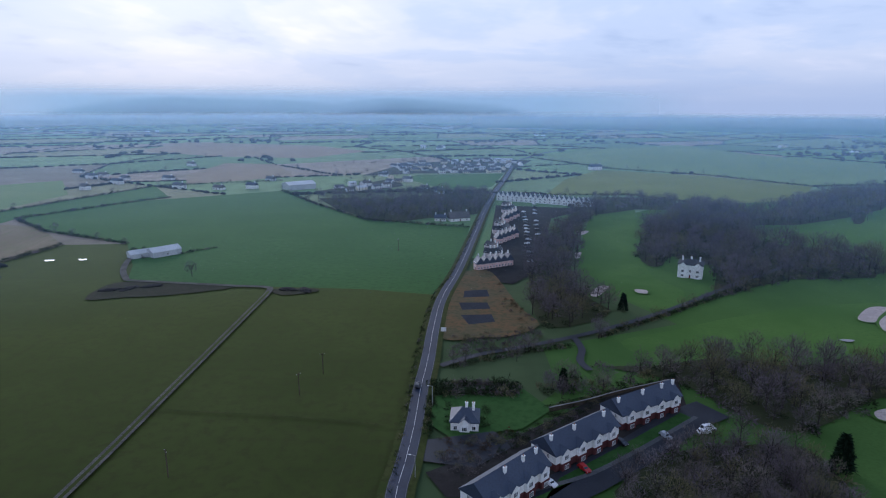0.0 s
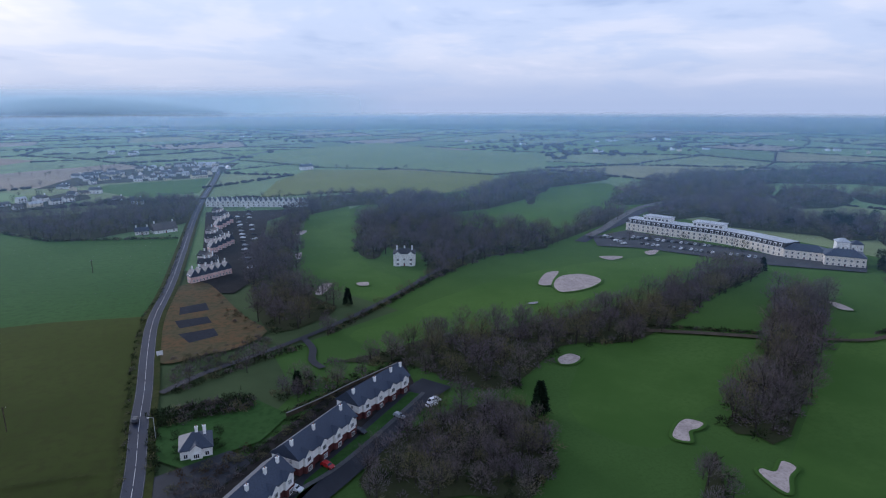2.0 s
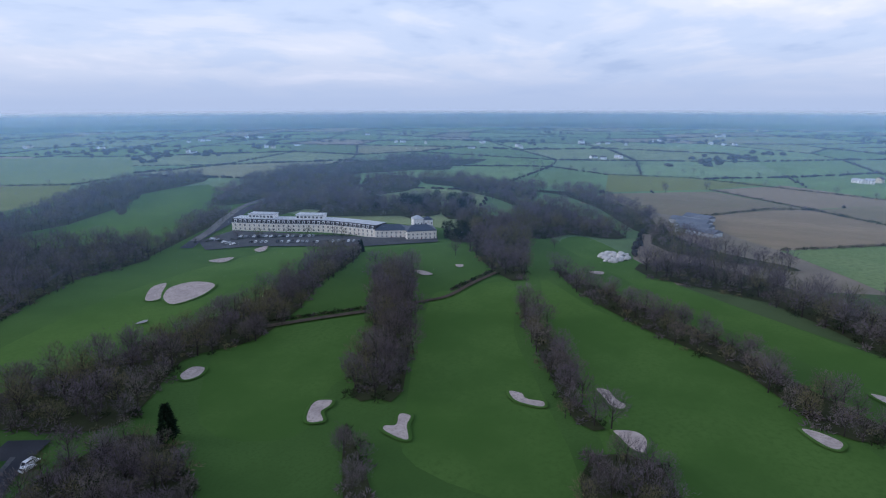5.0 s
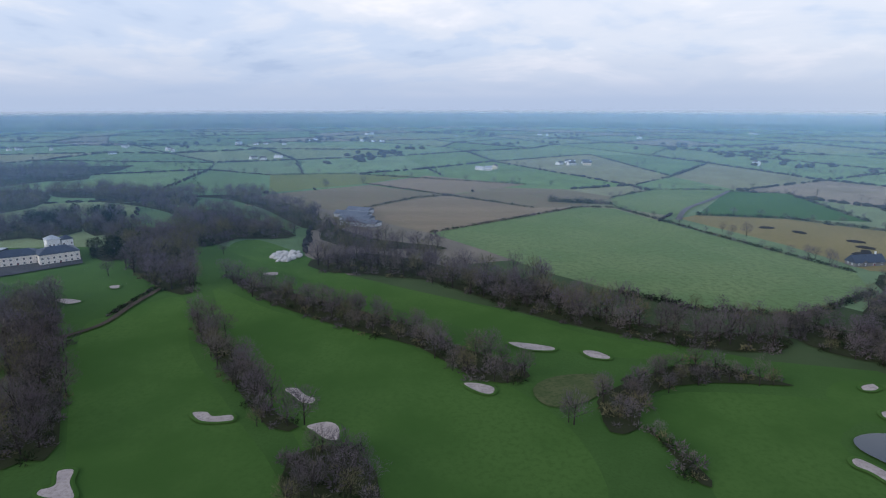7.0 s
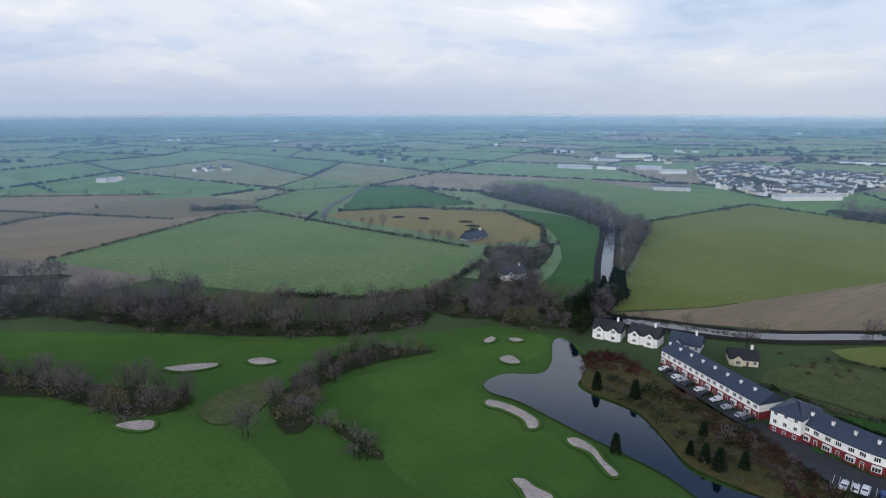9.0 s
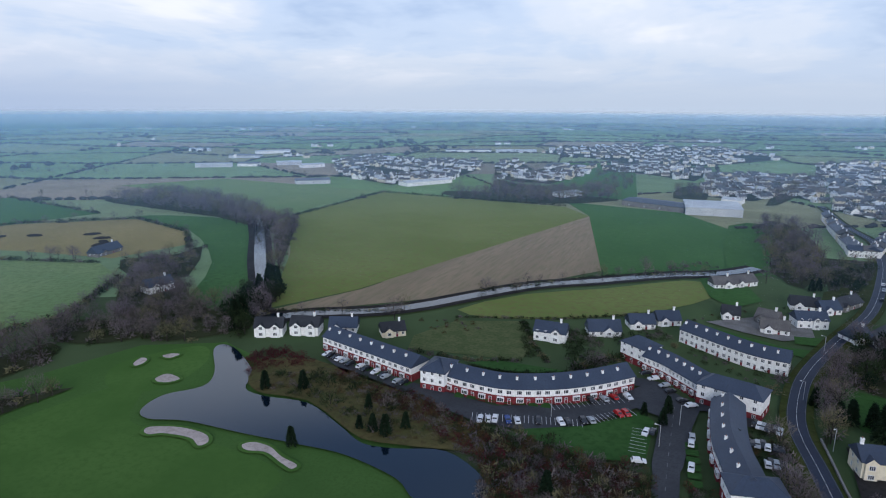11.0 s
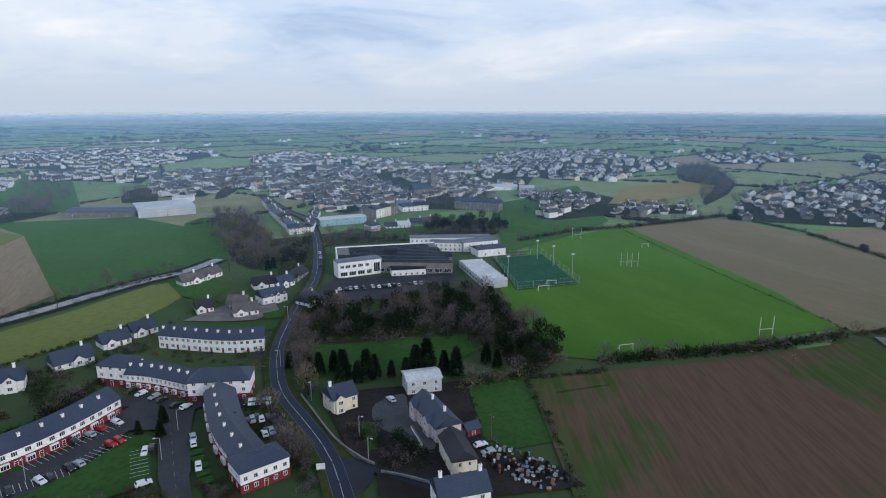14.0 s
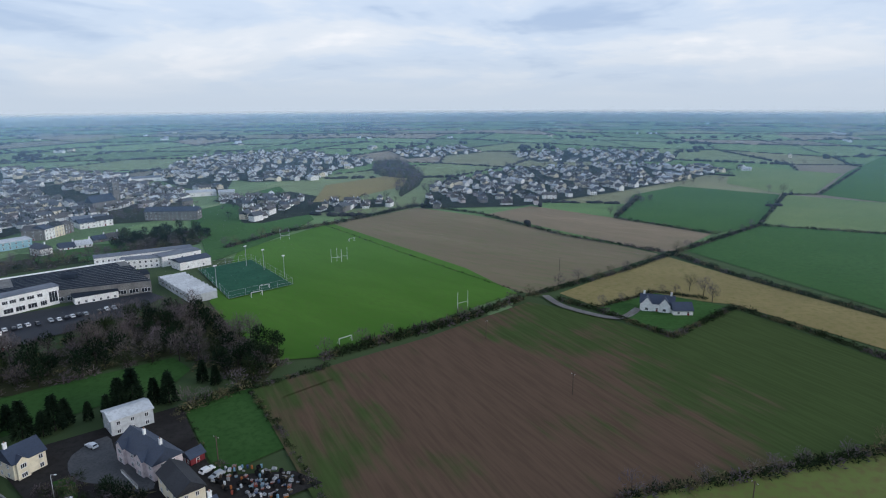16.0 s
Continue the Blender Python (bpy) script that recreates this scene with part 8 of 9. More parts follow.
# ---- haze sheets and far hills ----
ALL_TAKEN = TAKEN + [w[0] for w in WOODS] + [t[0] for t in TOWN]
build_far()


def hills():
    for az0, az1, hmax, r, seed in ((8, 33, 150, 4700, 1), (-6, 14, 140, 4550, 2)):
        n = 60
        v, f = [], []
        for k in range(n + 1):
            u = k / n
            a = radians(90 + az0 + (az1 - az0) * u)
            h = 40 + (hmax - 40) * math.sin(math.pi * u) ** 0.7 * (0.9 + 0.1 * math.sin(u * 9 + seed)) + 4 * noise.noise((u * 12, seed, 0))
            for d, z in ((-260, 30), (-120, h * 0.75), (0, h), (200, h * 0.8)):
                v.append(((r + d) * math.cos(a), (r + d) * math.sin(a), z))
        for k in range(n):
            for j in range(3):
                f.append((k * 4 + j, k * 4 + j + 1, k * 4 + j + 5, k * 4 + j + 4))
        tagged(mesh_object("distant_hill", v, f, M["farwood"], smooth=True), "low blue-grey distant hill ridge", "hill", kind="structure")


hills()


def haze_wall(r, high, mat, start=0, end=360):
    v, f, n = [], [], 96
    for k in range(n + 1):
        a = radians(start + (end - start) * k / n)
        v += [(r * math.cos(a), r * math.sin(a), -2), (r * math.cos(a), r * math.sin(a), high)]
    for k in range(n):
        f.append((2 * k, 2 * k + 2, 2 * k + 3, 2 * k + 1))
    tagged(mesh_object("mist_layer", v, f, mat, smooth=True), "pale blue translucent sheet put in for distance haze", "mist", kind="structure")


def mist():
    """Translucent sheets painted as distance haze; their top sinks towards the plain's edge."""
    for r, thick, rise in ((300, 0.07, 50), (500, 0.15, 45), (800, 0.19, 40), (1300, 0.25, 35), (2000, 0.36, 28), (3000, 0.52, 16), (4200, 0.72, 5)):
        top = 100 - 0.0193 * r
        haze_wall(r, top + 60, haze_material(thick, rise, top, top + 3 + (0.003 if r < 2500 else 0.007) * r, 0.64 if r < 1500 else 0.85, (0.40, 0.68, 1.0, 1) if r < 2500 else (0.84, 0.93, 1.0, 1)))
    # one more sheet, added before the hills to fade them as haze would
    haze_wall(4300, 230, haze_material(0.88, 8, 120, 225, 0.0, (0.55, 0.80, 1.0, 1), (-0.2, 0.98, 0), (0.84, 0.94)), 68, 136)


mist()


# ---- cars ----
for nm, col in (("car_white", (0.7, 0.7, 0.71)), ("car_dark", (0.02, 0.022, 0.028)), ("car_silver", (0.33, 0.35, 0.37)), ("car_red", (0.35, 0.02, 0.02)), ("car_blue", (0.03, 0.06, 0.2))):
    M[nm] = material(nm, col, tuple(min(1, 1.1 * c) for c in col), 6, 0.5, 0.25, c=tuple(0.85 * c for c in col))
M["tyre"] = material("black_tyre", (0.012, 0.012, 0.012), (0.02, 0.02, 0.02), 6, 1, 0.9)
M["lamp_glass"] = material("pale_lamp_glass", (0.5, 0.5, 0.48), (0.6, 0.6, 0.58), 6, 1, 0.15)


def make_car(paint, label, length=4.3, high=1.45, van=False):
    root = new("van" if van else "car")
    tagged(root, label, "van" if van else "car", "parked cars")
    l, w = length / 2, 0.88
    bm = bmesh.new()
    low = [(-l, 0.35), (-l, 0.75), (-l * 0.92, 0.92), (l * 0.5, 0.95), (l * 0.93, 0.8), (l, 0.6), (l, 0.35)]
    cab = [(-l * 0.9, 0.92), (-l * 0.74, high), (l * (0.45 if van else 0.12), high), (l * (0.66 if van else 0.45), 0.93)]
    for prof, half, top in ((low, w, 1.0), (cab, w * 0.94, 0.86)):
        a = [bm.verts.new((x, -half * (top if z > 1.2 else 1), z)) for x, z in prof]
        b = [bm.verts.new((x, half * (top if z > 1.2 else 1), z)) for x, z in prof]
        bm.faces.new(a)
        bm.faces.new(b[::-1])
        for i in range(len(prof)):
            j = (i + 1) % len(prof)
            bm.faces.new((a[j], a[i], b[i], b[j]))
    bmesh.ops.recalc_face_normals(bm, faces=bm.faces)
    part("body", bm, paint, root)
    bm = bmesh.new()
    for s in (-1, 1):
        y = s * w * 0.92
        vs = [bm.verts.new(p) for p in ((-l * 0.78, y, 0.97), (l * 0.36, y, 0.97), (l * 0.1, y * 0.9, high - 0.1), (-l * 0.68, y * 0.9, high - 0.1))]
        bm.faces.new(vs if s < 0 else vs[::-1])
    part("side_windows", bm, "glass", root)
    for nm, x0, x1 in (("windscreen", l * (0.67 if van else 0.46), l * (0.47 if van else 0.14)), ("rear_window", -l * 0.91, -l * 0.755)):
        bm = bmesh.new()
        vs = [bm.verts.new(p) for p in ((x0, -w * 0.8, 0.98), (x0, w * 0.8, 0.98), (x1, w * 0.7, high - 0.06), (x1, -w * 0.7, high - 0.06))]
        bm.faces.new(vs if x0 > 0 else vs[::-1])
        part(nm, bm, "glass", root)
    bmw = bmesh.new()
    bmesh.ops.create_cone(bmw, cap_ends=True, segments=12, radius1=0.32, radius2=0.32, depth=0.22, matrix=Matrix.Rotation(radians(90), 4, "X"))
    wheel = part("wheel", bmw, "tyre", root)
    wheel.location = (l * 0.62, w - 0.1, 0.32)
    for x, y in ((l * 0.62, -w + 0.1), (-l * 0.62, w - 0.1), (-l * 0.62, -w + 0.1)):
        o = new("wheel", wheel.data)
        o.parent, o.location = root, (x, y, 0.32)
    for s in (-1, 1):
        bm = bmesh.new()
        box(bm, l - 0.02, s * 0.62 - 0.16, 0.58, l + 0.02, s * 0.62 + 0.16, 0.74)
        part("headlight", bm, "lamp_glass", root)
    return root


CARS = {"w": make_car("car_white", "white parked hatchback car on tarmac"), "d": make_car("car_dark", "dark parked saloon car on tarmac"), "s": make_car("car_silver", "silver grey parked car on tarmac"),
        "r": make_car("car_red", "bright red parked car on tarmac"), "b": make_car("car_blue", "blue parked car on tarmac"), "v": make_car("car_white", "white parked delivery van on tarmac", 5.2, 2.0, True)}
USED = set()


def park(kind, x, y, deg, z=0.74):
    m = pose(x, y, z, 0, 0, deg)
    if kind not in USED:
        USED.add(kind)
        CARS[kind].matrix_basis = m
    else:
        copy_thing(CARS[kind], m)


def heading(pts):
    return math.degrees(math.atan2(pts[-1][1] - pts[0][1], pts[-1][0] - pts[0][0]))


gen = np.random.default_rng(9)
for kind, ends in (("w", [(24.8, 149.7), (27.0, 147.1)]), ("r", [(35.5, 157.1), (37.3, 153.8)]), ("d", [(49.2, 171.1), (51.5, 167.8)]), ("d", [(62.7, 166.1), (66.2, 167.5)]), ("w", [(75.3, 176.0), (80.0, 176.6)]), ("v", [(77.2, 177.6), (81.7, 178.7)]), ("s", [(64.1, 175.3), (65.6, 172.0)]), ("d", [(-13.2, 203.9), (-13.1, 209.4)])):
    park(kind, *np.mean(ends, 0), heading(ends), 0.79 if kind == "d" else 0.74)


def park_row(ends, kinds, turn=90, jitter=0.4):
    (ax, ay), (bx, by) = ends
    n = len(kinds)
    for k, c in enumerate(kinds):
        if c != ".":
            u = (k + 0.5) / n
            park(c, ax + (bx - ax) * u + gen.normal(0, jitter), ay + (by - ay) * u + gen.normal(0, jitter), heading(ends) + turn + gen.normal(0, 2) + gen.choice((0, 180)))


park_row([(141.3, -192.9), (98.4, -182.0)], "wddwsd.wd.wds.sd")
park_row([(66.1, -170.0), (59.9, -171.7)], "www")
park_row([(57.5, -171.8), (52.4, -174.8)], "bw")
park_row([(51.5, -174.9), (43.9, -178.0)], "..d.")
park_row([(42.1, -178.3), (32.1, -184.9)], "wd.ds")
park_row([(29.1, -189.4), (22.1, -195.5)], ".rr")
park_row([(36.3, -197.4), (23.6, -207.7)], "d.sr.w")
park_row([(17.0, -183.6), (11.7, -186.0)], "wd", 60)
park_row([(17.3, -166.3), (13.3, -167.0)], "w", 0)
park_row([(2.2, -188.7), (1.0, -162.9)], "sw..w.", 0)
park_row([(-13.5, -203.6), (-23.0, -202.1)], "dwsdds")
park_row([(-13.0, -191.2), (-22.6, -190.9)], "dsdwdd")
park_row([(-13.4, -180.3), (-22.4, -180.8)], "d.wdsd")
park_row([(21.7, -229.7), (3.2, -207.4)], "dw.sd.dw")
park_row([(-57.9, -186.0), (-63.8, -187.0)], ".w.")
park_row([(326.2, 360.6), (356.0, 312.1)], "wsdwdswwdsdwsdwdws")
park_row([(316.3, 340.2), (358.3, 270.2)], "dwsw.dswdwssdw.dwsdwsd")
park_row([(311.9, 375.0), (304.7, 343.3)], "wsdwsw")
park_row([(65, 585), (48.1, 381.6)], "wdswdswwdswdsdw", 90)
park_row([(81, 635), (63.7, 466.5)], "wdsw.wsdw", 90)
park_row([(-74.8, -319.9), (-125.5, -313.7)], "wdswd.swdwds.dwsd")
park_row([(-77.0, -372.5), (-87.4, -418.2)], "d..s.w.", 0)
park_row([(-75.4, -149.6), (-76.0, -143.4)], "ws")

# parking bays and give-way marks
bays = tagged(new("parking_bays"), "white painted parking bay lines on tarmac", "markings", kind="structure")
for ends, n in (([(68.2, -171.4), (33.6, -182.4)], 26), ([(32.3, -185.7), (20.4, -197.5)], 11), ([(16.7, -171.9), (17.5, -188.1)], 8), ([(46.5, -188.9), (23.4, -206.4)], 16)):
    (ax, ay), (bx, by) = ends
    d = np.array([bx - ax, by - ay])
    d /= np.linalg.norm(d)
    q = np.array([-d[1], d[0]])
    for k in range(n):
        p = np.array([ax, ay]) + (np.array([bx, by]) - (ax, ay)) * k / n
        v = [(*(p - d * 0.07 - q * 2.4), 0.745), (*(p + d * 0.07 - q * 2.4), 0.745), (*(p + d * 0.07 + q * 2.4), 0.745), (*(p - d * 0.07 + q * 2.4), 0.745)]
        mesh_object("bay_line", v, [(0, 1, 2, 3)], M["paint"], parent=bays)
ESTATE = [(6.3, -143.8), (7.7, -165.4), (8.5, -187.7), (9.2, -206.4)]
dashes(bays, ESTATE, "worn_paint", 0.745, 2, 4, 0.16)

# gardens before the crescents
for ends, n in (([(140.2, -191.2), (97.3, -180.5)], 9), ([(79.4, -180.2), (45.9, -186.6)], 8), ([(5.2, -184.4), (2.5, -160.3)], 6)):
    (ax, ay), (bx, by) = ends
    for k in range(n):
        x, y = ax + (bx - ax) * (k + 0.5) / n, ay + (by - ay) * (k + 0.5) / n
        a = radians(heading(ends))
        c, s = math.cos(a), math.sin(a)
        q = [(x + p * c - r * s, y + p * s + r * c) for p, r in ((-1.6, 0.8), (-1.6, 4.5), (1.6, 4.5), (1.6, 0.8))]
        patch("front_lawn", q, "lawn", "small green front garden plot", z=0.735, taken=False, category="grass")

# ---- posts, poles, fences, walls ----
M["pole_wood"] = material("weathered_pole_wood", (0.09, 0.07, 0.05), (0.13, 0.10, 0.08), 4, 0.5, 0.9)
M["steel"] = material("galvanised_steel", (0.35, 0.36, 0.37), (0.45, 0.46, 0.47), 4, 0.5, 0.45)
M["post_white"] = material("white_post_paint", (0.7, 0.7, 0.7), (0.78, 0.78, 0.78), 4, 0.5, 0.5)


def rod(bm, p, q, r, sides=8):
    p, q = Vector(p), Vector(q)
    m = Matrix.Translation((p + q) / 2) @ (q - p).to_track_quat("Z", "Y").to_matrix().to_4x4()
    bmesh.ops.create_cone(bm, cap_ends=True, segments=sides, radius1=r, radius2=r, depth=(q - p).length, matrix=m)


def rod_part(name, parent, p, q, r, mat):
    bm = bmesh.new()
    rod(bm, p, q, r)
    return part(name, bm, mat, parent)


def goal_h(ends, tall=8.5, bar=3.0):
    (ax, ay), (bx, by) = ends
    c = np.array([(ax + bx) / 2, (ay + by) / 2])
    d = np.array([bx - ax, by - ay])
    d = d / np.linalg.norm(d) * 3.25
    root = new("goalposts")
    root.matrix_basis = pose(*c, 0.45)
    tagged(root, "tall white H-shaped goalposts on grass", "goalposts", "goals")
    rod_part("post", root, (-d[0], -d[1], -0.1), (-d[0], -d[1], tall), 0.1, "post_white")
    rod_part("post", root, (d[0], d[1], -0.1), (d[0], d[1], tall), 0.1, "post_white")
    rod_part("crossbar", root, (-d[0], -d[1], bar), (d[0], d[1], bar), 0.08, "post_white")


def goal_soccer(ends, tall=2.6):
    (ax, ay), (bx, by) = ends
    root = new("football_goal")
    root.matrix_basis = pose(ax, ay, 0.45)
    tagged(root, "white football goal frame on grass", "goal", "goals")
    x, y = bx - ax, by - ay
    n = np.array([-y, x]) / math.hypot(x, y) * 1.8
    rod_part("post", root, (0, 0, -0.1), (0, 0, tall), 0.12, "post_white")
    rod_part("post", root, (x, y, -0.1), (x, y, tall), 0.12, "post_white")
    rod_part("crossbar", root, (0, 0, tall), (x, y, tall), 0.12, "post_white")
    for px, py in ((0, 0), (x, y)):
        rod_part("stay", root, (px, py, tall), (px + n[0], py + n[1], 0), 0.06, "post_white")


goal_h([(-228.9, -181.2), (-234.5, -180.0)])
goal_h([(-251.4, -300.9), (-254.3, -298.6)])
goal_h([(-256.2, -300.9), (-259.2, -298.7)])
goal_h([(-271.4, -383.5), (-275.5, -380.3)], 8)
goal_soccer([(-161.0, -191.5), (-167.4, -190.7)])
goal_soccer([(-297.8, -337.7), (-302.3, -336.6)])
goal_soccer([(-175.4, -277.3), (-181.6, -276.6)])
goal_soccer([(-185.5, -284.7), (-190.8, -283.5)])


def fence(pts, tall, label, gap=5.0):
    root = tagged(new("pitch_fence"), label, "fence")
    for (ax, ay), (bx, by) in zip(pts, pts[1:]):
        n = max(1, int(math.hypot(bx - ax, by - ay) / gap))
        for k in range(n):
            x, y = ax + (bx - ax) * k / n, ay + (by - ay) * k / n
            rod_part("post", root, (x, y, 0.4), (x, y, tall), 0.07, "steel")
        for z in (0.9, tall * 0.5, tall):
            rod_part("rail", root, (ax, ay, z), (bx, by, z), 0.035, "steel")


fence([(-186.8, -350.9), (-221.6, -347.4), (-203.6, -279.8), (-166.1, -283.8), (-186.8, -350.9)], 4.5, "tall green wire pitch fence with steel posts", 8.0)


def street_lamp(x, y, tall=7, deg=0, name="street_lamp", label="grey steel street lamp beside road"):
    root = new(name)
    root.matrix_basis = pose(x, y, 0.5, 0, 0, deg)
    tagged(root, label, "lamp post", "street lamps")
    rod_part("pole", root, (0, 0, -0.5), (0, 0, tall), 0.09, "steel")
    rod_part("arm", root, (0, 0, tall), (1.3, 0, tall + 0.25), 0.06, "steel")
    bm = bmesh.new()
    box(bm, 1.1, -0.16, tall + 0.16, 1.75, 0.16, tall + 0.3)
    part("lamp_head", bm, "post_white", root)


for (x, y), d in zip([(-43.2, -154.9), (-44.3, -168.2), (-30.5, -230.2), (-42.2, -282.6), (-35.8, -198.3)] + [(-10.4, 150.7), (-7.3, 193.0)] + [(11.1, -178.0), (6.6, -193.9), (44.8, -181.6)], (120, 120, 0, 0, 60, 180, 180, 0, 180, 90)):
    street_lamp(x, y, 7, d)
for x, y in [(-211.5, -318.5), (-210.1, -296.1), (-210.3, -335.5), (-172.7, -306.5)]:
    root = new("floodlight_mast")
    root.matrix_basis = pose(x, y, 0.5)
    tagged(root, "tall grey floodlight mast beside pitch", "floodlight", "pitch lights")
    rod_part("pole", root, (0, 0, -0.5), (0, 0, 13), 0.14, "steel")
    bm = bmesh.new()
    box(bm, -1.0, -0.15, 12.6, 1.0, 0.15, 13.2)
    part("lamp_head", bm, "post_white", root)


def utility_pole(x, y, tall=9.0, deg=0):
    root = new("utility_pole")
    root.matrix_basis = pose(x, y, 0, 0, 0, deg)
    tagged(root, "weathered wooden utility pole in field", "pole", "utility poles")
    rod_part("pole", root, (0, 0, 0), (0, 0, tall), 0.16, "pole_wood")
    rod_part("crossarm", root, (-1.0, 0, tall - 0.6), (1.0, 0, tall - 0.6), 0.08, "pole_wood")
    for k in (-0.8, 0, 0.8):
        rod_part("insulator", root, (k, 0, tall - 0.55), (k, 0, tall - 0.25), 0.06, "post_white")


for x, y in [(-54.3, 200.2), (-78.2, 150.3), (-49.7, 218.2), (-39.4, 420.1)] + [(-182.1, -93.3), (-153.8, -28.2), (-206.3, -148.0), (-324.1, -178.5)] + [(-80.8, -151.3)]:
    utility_pole(x, y, 8.5, gen.uniform(0, 180))


def wall_run(pts, tall, thick, mat, label):
    """Free-standing wall with a coping, along a bent line."""
    root = tagged(new("boundary_wall"), label, "wall")
    line = np.array(spline(pts, 4, False))
    bm = bmesh.new()
    sweep(bm, line, [(-thick / 2, 0), (-thick / 2, tall), (thick / 2, tall), (thick / 2, 0)])
    part("wall_body", bm, mat, root)
    bm = bmesh.new()
    sweep(bm, line, [(-thick / 2 - 0.06, tall), (-thick / 2 - 0.06, tall + 0.12), (thick / 2 + 0.06, tall + 0.12), (thick / 2 + 0.06, tall)])
    part("coping", bm, "kerb", root)


wall_run([(-33.0, -202.7), (-34.4, -190.8), (-37.0, -169.5), (-41.2, -156.6), (-44.0, -151.6)], 1.3, 0.4, "stone", "grey stone roadside boundary wall")
wall_run([(-44.6, -147.5), (-50.2, -142.6), (-55.4, -136.9)], 1.2, 0.4, "stone", "pale rendered lane wall")
wall_run([(-60.6, -166.5), (-59.9, -155.5)], 1.7, 0.3, "white", "white garden wall before house")
wall_run([(31.7, 190.2), (45.9, 196.6), (58.1, 203.3), (79.1, 213.1)], 1.6, 0.4, "brownstone", "old mossy brown stone wall behind terrace")

# roadside sign board, wordless at this distance
for ends in ([(-6.1, 261.6), (-3.6, 261.7)], [(-28.9, -154.7), (-30.0, -154.4)]):
    m, L = frame_of(ends)
    root = new("sign_board")
    root.matrix_basis = m
    tagged(root, "white roadside sign board on two posts", "sign", "signs")
    bm = bmesh.new()
    box(bm, -1.2, -0.05, 1.2, 1.2, 0.05, 3.0)
    part("panel", bm, "post_white", root)
    for k in (-1, 1):
        rod_part("post", root, (k, 0.08, 0.3), (k, 0.08, 2.9), 0.05, "steel")

# ---- scrap yard ----
for nm, col in (("paint_blue", (0.04, 0.07, 0.15)), ("paint_orange", (0.28, 0.1, 0.03)), ("paint_rust", (0.25, 0.06, 0.04)), ("paint_grey", (0.3, 0.3, 0.3)), ("paint_bluegrey", (0.16, 0.28, 0.36))):
    M[nm] = material(nm, col, tuple(1.15 * c for c in col), 3, 0.4, 0.7)


def scrap(x, y, kind, s, deg, mat):
    root = new(kind)
    root.matrix_basis = pose(x, y, 0.6, 0, 0, deg)
    bm = bmesh.new()
    if kind == "oil_drum":
        rod(bm, (0, 0, 0), (0, 0, 0.95), 0.32, 12)
        part("drum", bm, mat, root)
        for z in (0.3, 0.62):
            bm = bmesh.new()
            rod(bm, (0, 0, z), (0, 0, z + 0.05), 0.35, 12)
            part("rib", bm, mat, root)
        tagged(root, "battered steel oil drum in yard", "drum", "scrap")
    elif kind == "tyre_stack":
        for k in range(3):
            t = bmesh.new()
            mj, mn = 0.5, 0.16
            vs = [[t.verts.new(((mj + mn * math.cos(b)) * math.cos(a), (mj + mn * math.cos(b)) * math.sin(a), 0.16 + k * 0.3 + mn * math.sin(b))) for b in np.linspace(0, 6.283, 7)[:-1]] for a in np.linspace(0, 6.283, 13)[:-1]]
            for i in range(12):
                for j in range(6):
                    t.faces.new((vs[i][j], vs[(i + 1) % 12][j], vs[(i + 1) % 12][(j + 1) % 6], vs[i][(j + 1) % 6]))
            part("old_tyre", t, "tyre", root)
        bm.free()
        tagged(root, "stack of old black tyres", "tyres", "scrap")
    else:
        box(bm, -s * 0.7, -s * 0.5, 0, s * 0.7, s * 0.5, s * 0.6)
        bmesh.ops.bevel(bm, geom=bm.edges[:], offset=0.05, segments=1, affect="EDGES")
        part("box_body", bm, mat, root)
        bm = bmesh.new()
        for k in (-0.5, 0.0, 0.5):
            box(bm, -s * 0.72, k * s * 0.8 - 0.06, s * 0.6, s * 0.72, k * s * 0.8 + 0.06, s * 0.6 + 0.08)
        part("lid_slats", bm, "paint_grey", root)
        tagged(root, "weathered scrap crate in cluttered yard", "crate", "scrap")


area = [(-78.6, -148.7), (-84.4, -142.5), (-89.2, -135.3), (-90.9, -124.2), (-81.2, -122.0), (-73.8, -135.5), (-74.3, -145.3)]
sx, sy = fill(area, 1.5, gen, 0.6, 0.8)
mats = ["paint_blue", "paint_orange", "paint_rust", "paint_grey", "paint_bluegrey", "post_white", "pole_wood", "tin"]
for x, y in zip(sx, sy):
    scrap(x, y, gen.choice(["scrap_crate", "scrap_crate", "oil_drum", "tyre_stack"]), gen.uniform(0.4, 1.0), gen.uniform(0, 180), mats[gen.integers(len(mats))])
thicket([(-85.3, -189.1), (-90.2, -187.7), (-80.0, -151.6), (-88.6, -131.4), (-87.3, -124.0), (-82.2, -141.6), (-75.7, -146.4)], 4.0, 0.8, [0, 1, 2], "weedy brown scrub in the yard", 8)

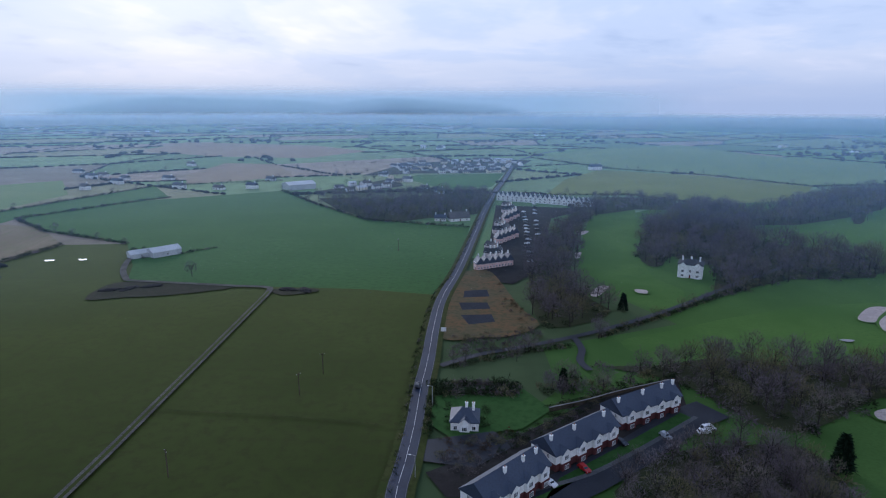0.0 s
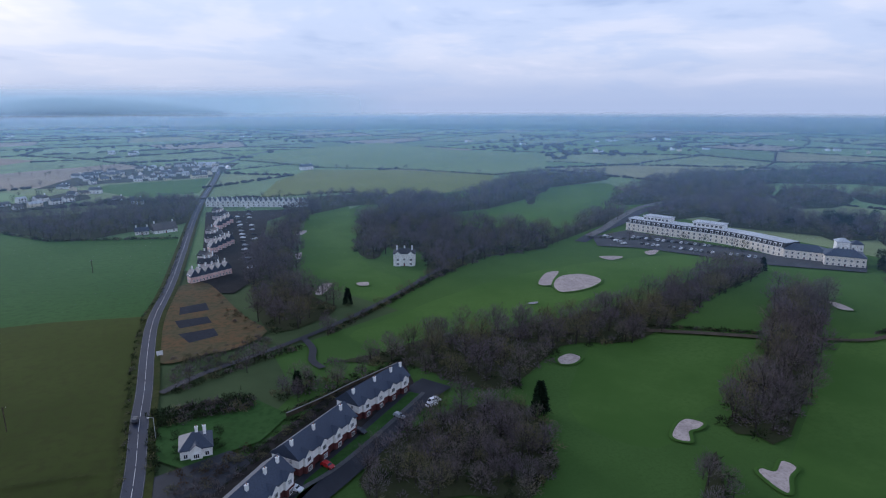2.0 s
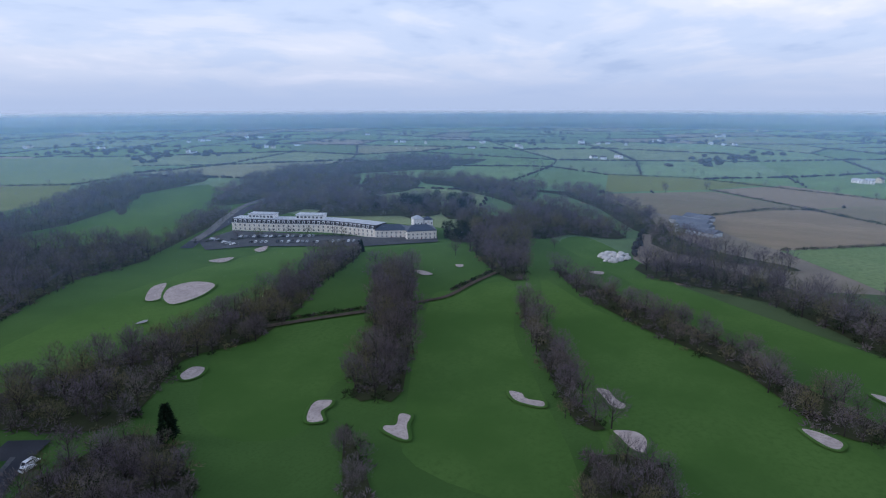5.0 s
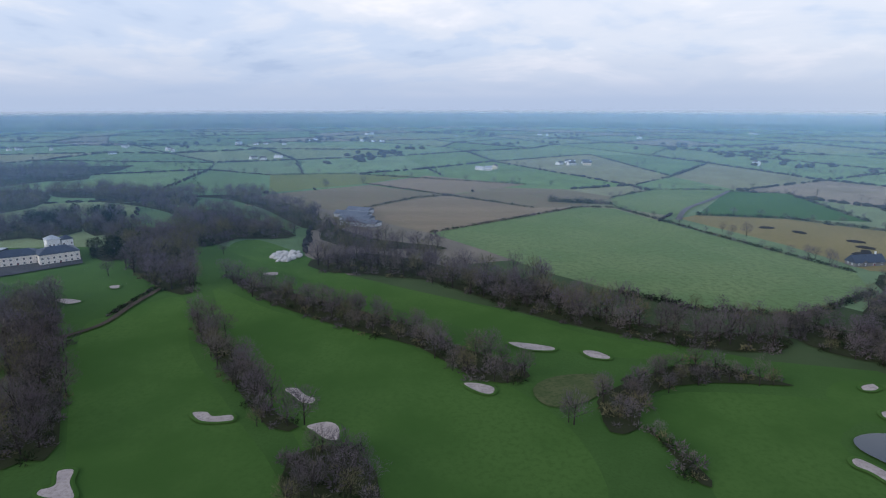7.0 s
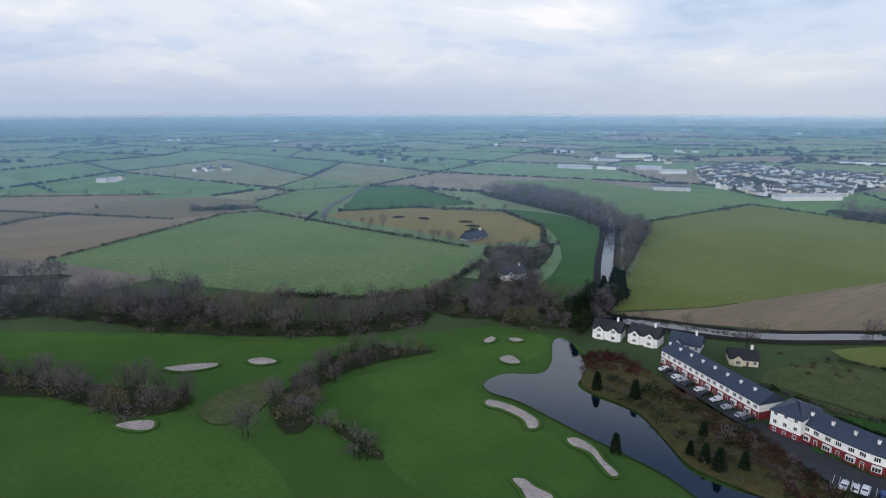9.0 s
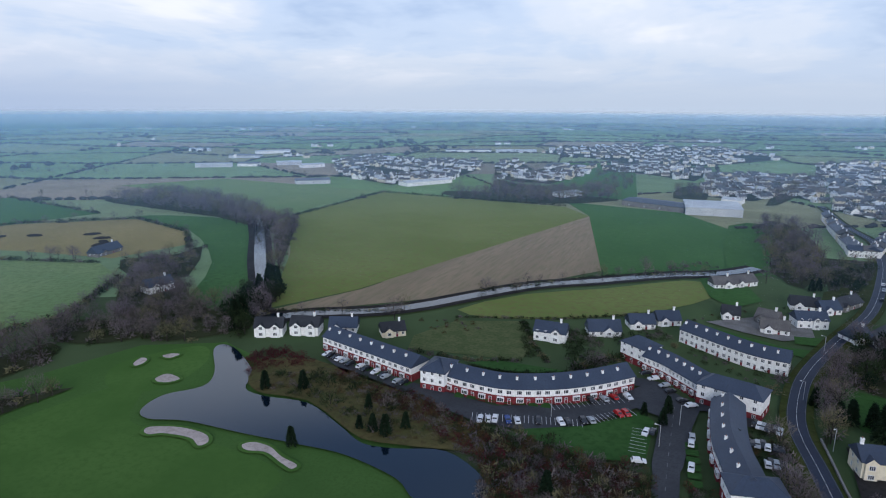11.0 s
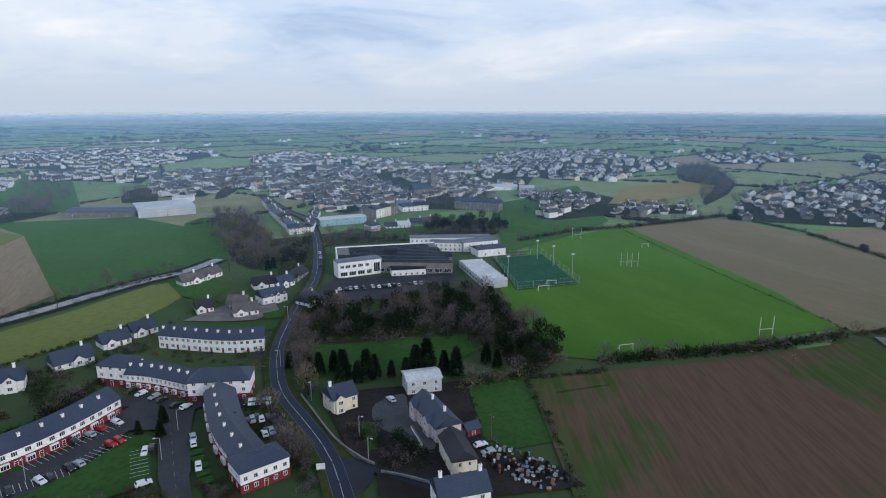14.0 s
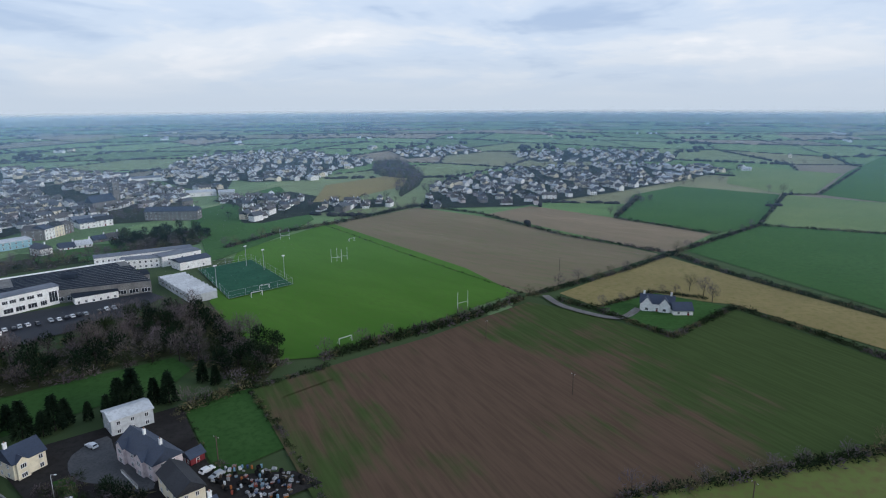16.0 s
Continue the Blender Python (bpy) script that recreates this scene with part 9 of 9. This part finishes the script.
# manure heaps on the cut field, puddles by the farm
for x, y in [(490, -271), (471, -287), (437, -309), (418, -303), (406, -295), (400.0, -287.8)] + [(-188.2, 321.8), (-179.1, 325.3), (-168.7, 329.9), (-91.5, 325.7), (-81.9, 324.9)]:
    g2 = np.random.default_rng(int(abs(x * 7 + y)))
    bm = bmesh.new()
    bmesh.ops.create_icosphere(bm, subdivisions=3, radius=1)
    for vv in bm.verts:
        k = 1 + 0.35 * noise.noise(vv.co * 2.2 + Vector((x, y, 0)))
        vv.co = Vector((vv.co.x * 6 * k, vv.co.y * 3.0 * k, max(vv.co.z * 1.1 * k, -0.2)))
    me = bpy.data.meshes.new("manure_heap")
    bm.to_mesh(me)
    bm.free()
    me.materials.append(M["dirt"])
    o = new("manure_heap", me)
    o.matrix_basis = pose(x, y, 0.3, 0, 0, g2.uniform(0, 180))
    tagged(o, "dark low heap of manure in field", "heap", "heaps")
for c in [(-262.1, 384.6), (-242.4, 388.2), (170.4, 256.9)]:
    patch("puddle", [(c[0] + 3.0 * math.cos(a) * (1 + 0.2 * math.sin(3 * a)), c[1] + 1.6 * math.sin(a)) for a in np.linspace(0, 6.283, 13)[:-1]], "water", "pale rain puddle in pasture", 3, z=0.62, category="water", taken=False)

# pale limestone boulders heaped on the fairway's edge
gen = np.random.default_rng(77)
bx, by = fill([(406.8, 108.8), (416.4, 102.7), (412.8, 90.4), (400.1, 87.0), (388.3, 91.9), (388.5, 99.8)], 3.2, gen, 0.5)
for x, y in zip(bx, by):
    s = gen.uniform(1.2, 2.6)
    bm = bmesh.new()
    bmesh.ops.create_icosphere(bm, subdivisions=2, radius=s)
    for vv in bm.verts:
        k = 1 + 0.4 * noise.noise(vv.co * (1.1 / s) + Vector((x, y, 0)))
        vv.co = Vector((vv.co.x * k, vv.co.y * k, max(vv.co.z * k * 0.75, -0.3)))
    me = bpy.data.meshes.new("boulder")
    bm.to_mesh(me)
    bm.free()
    me.materials.append(M["limestone"])
    o = new("boulder", me)
    o.matrix_basis = pose(x, y, 0.35, 0, 0, gen.uniform(0, 180))
    tagged(o, "pale rough limestone boulder in a heap", "rock", "boulders")
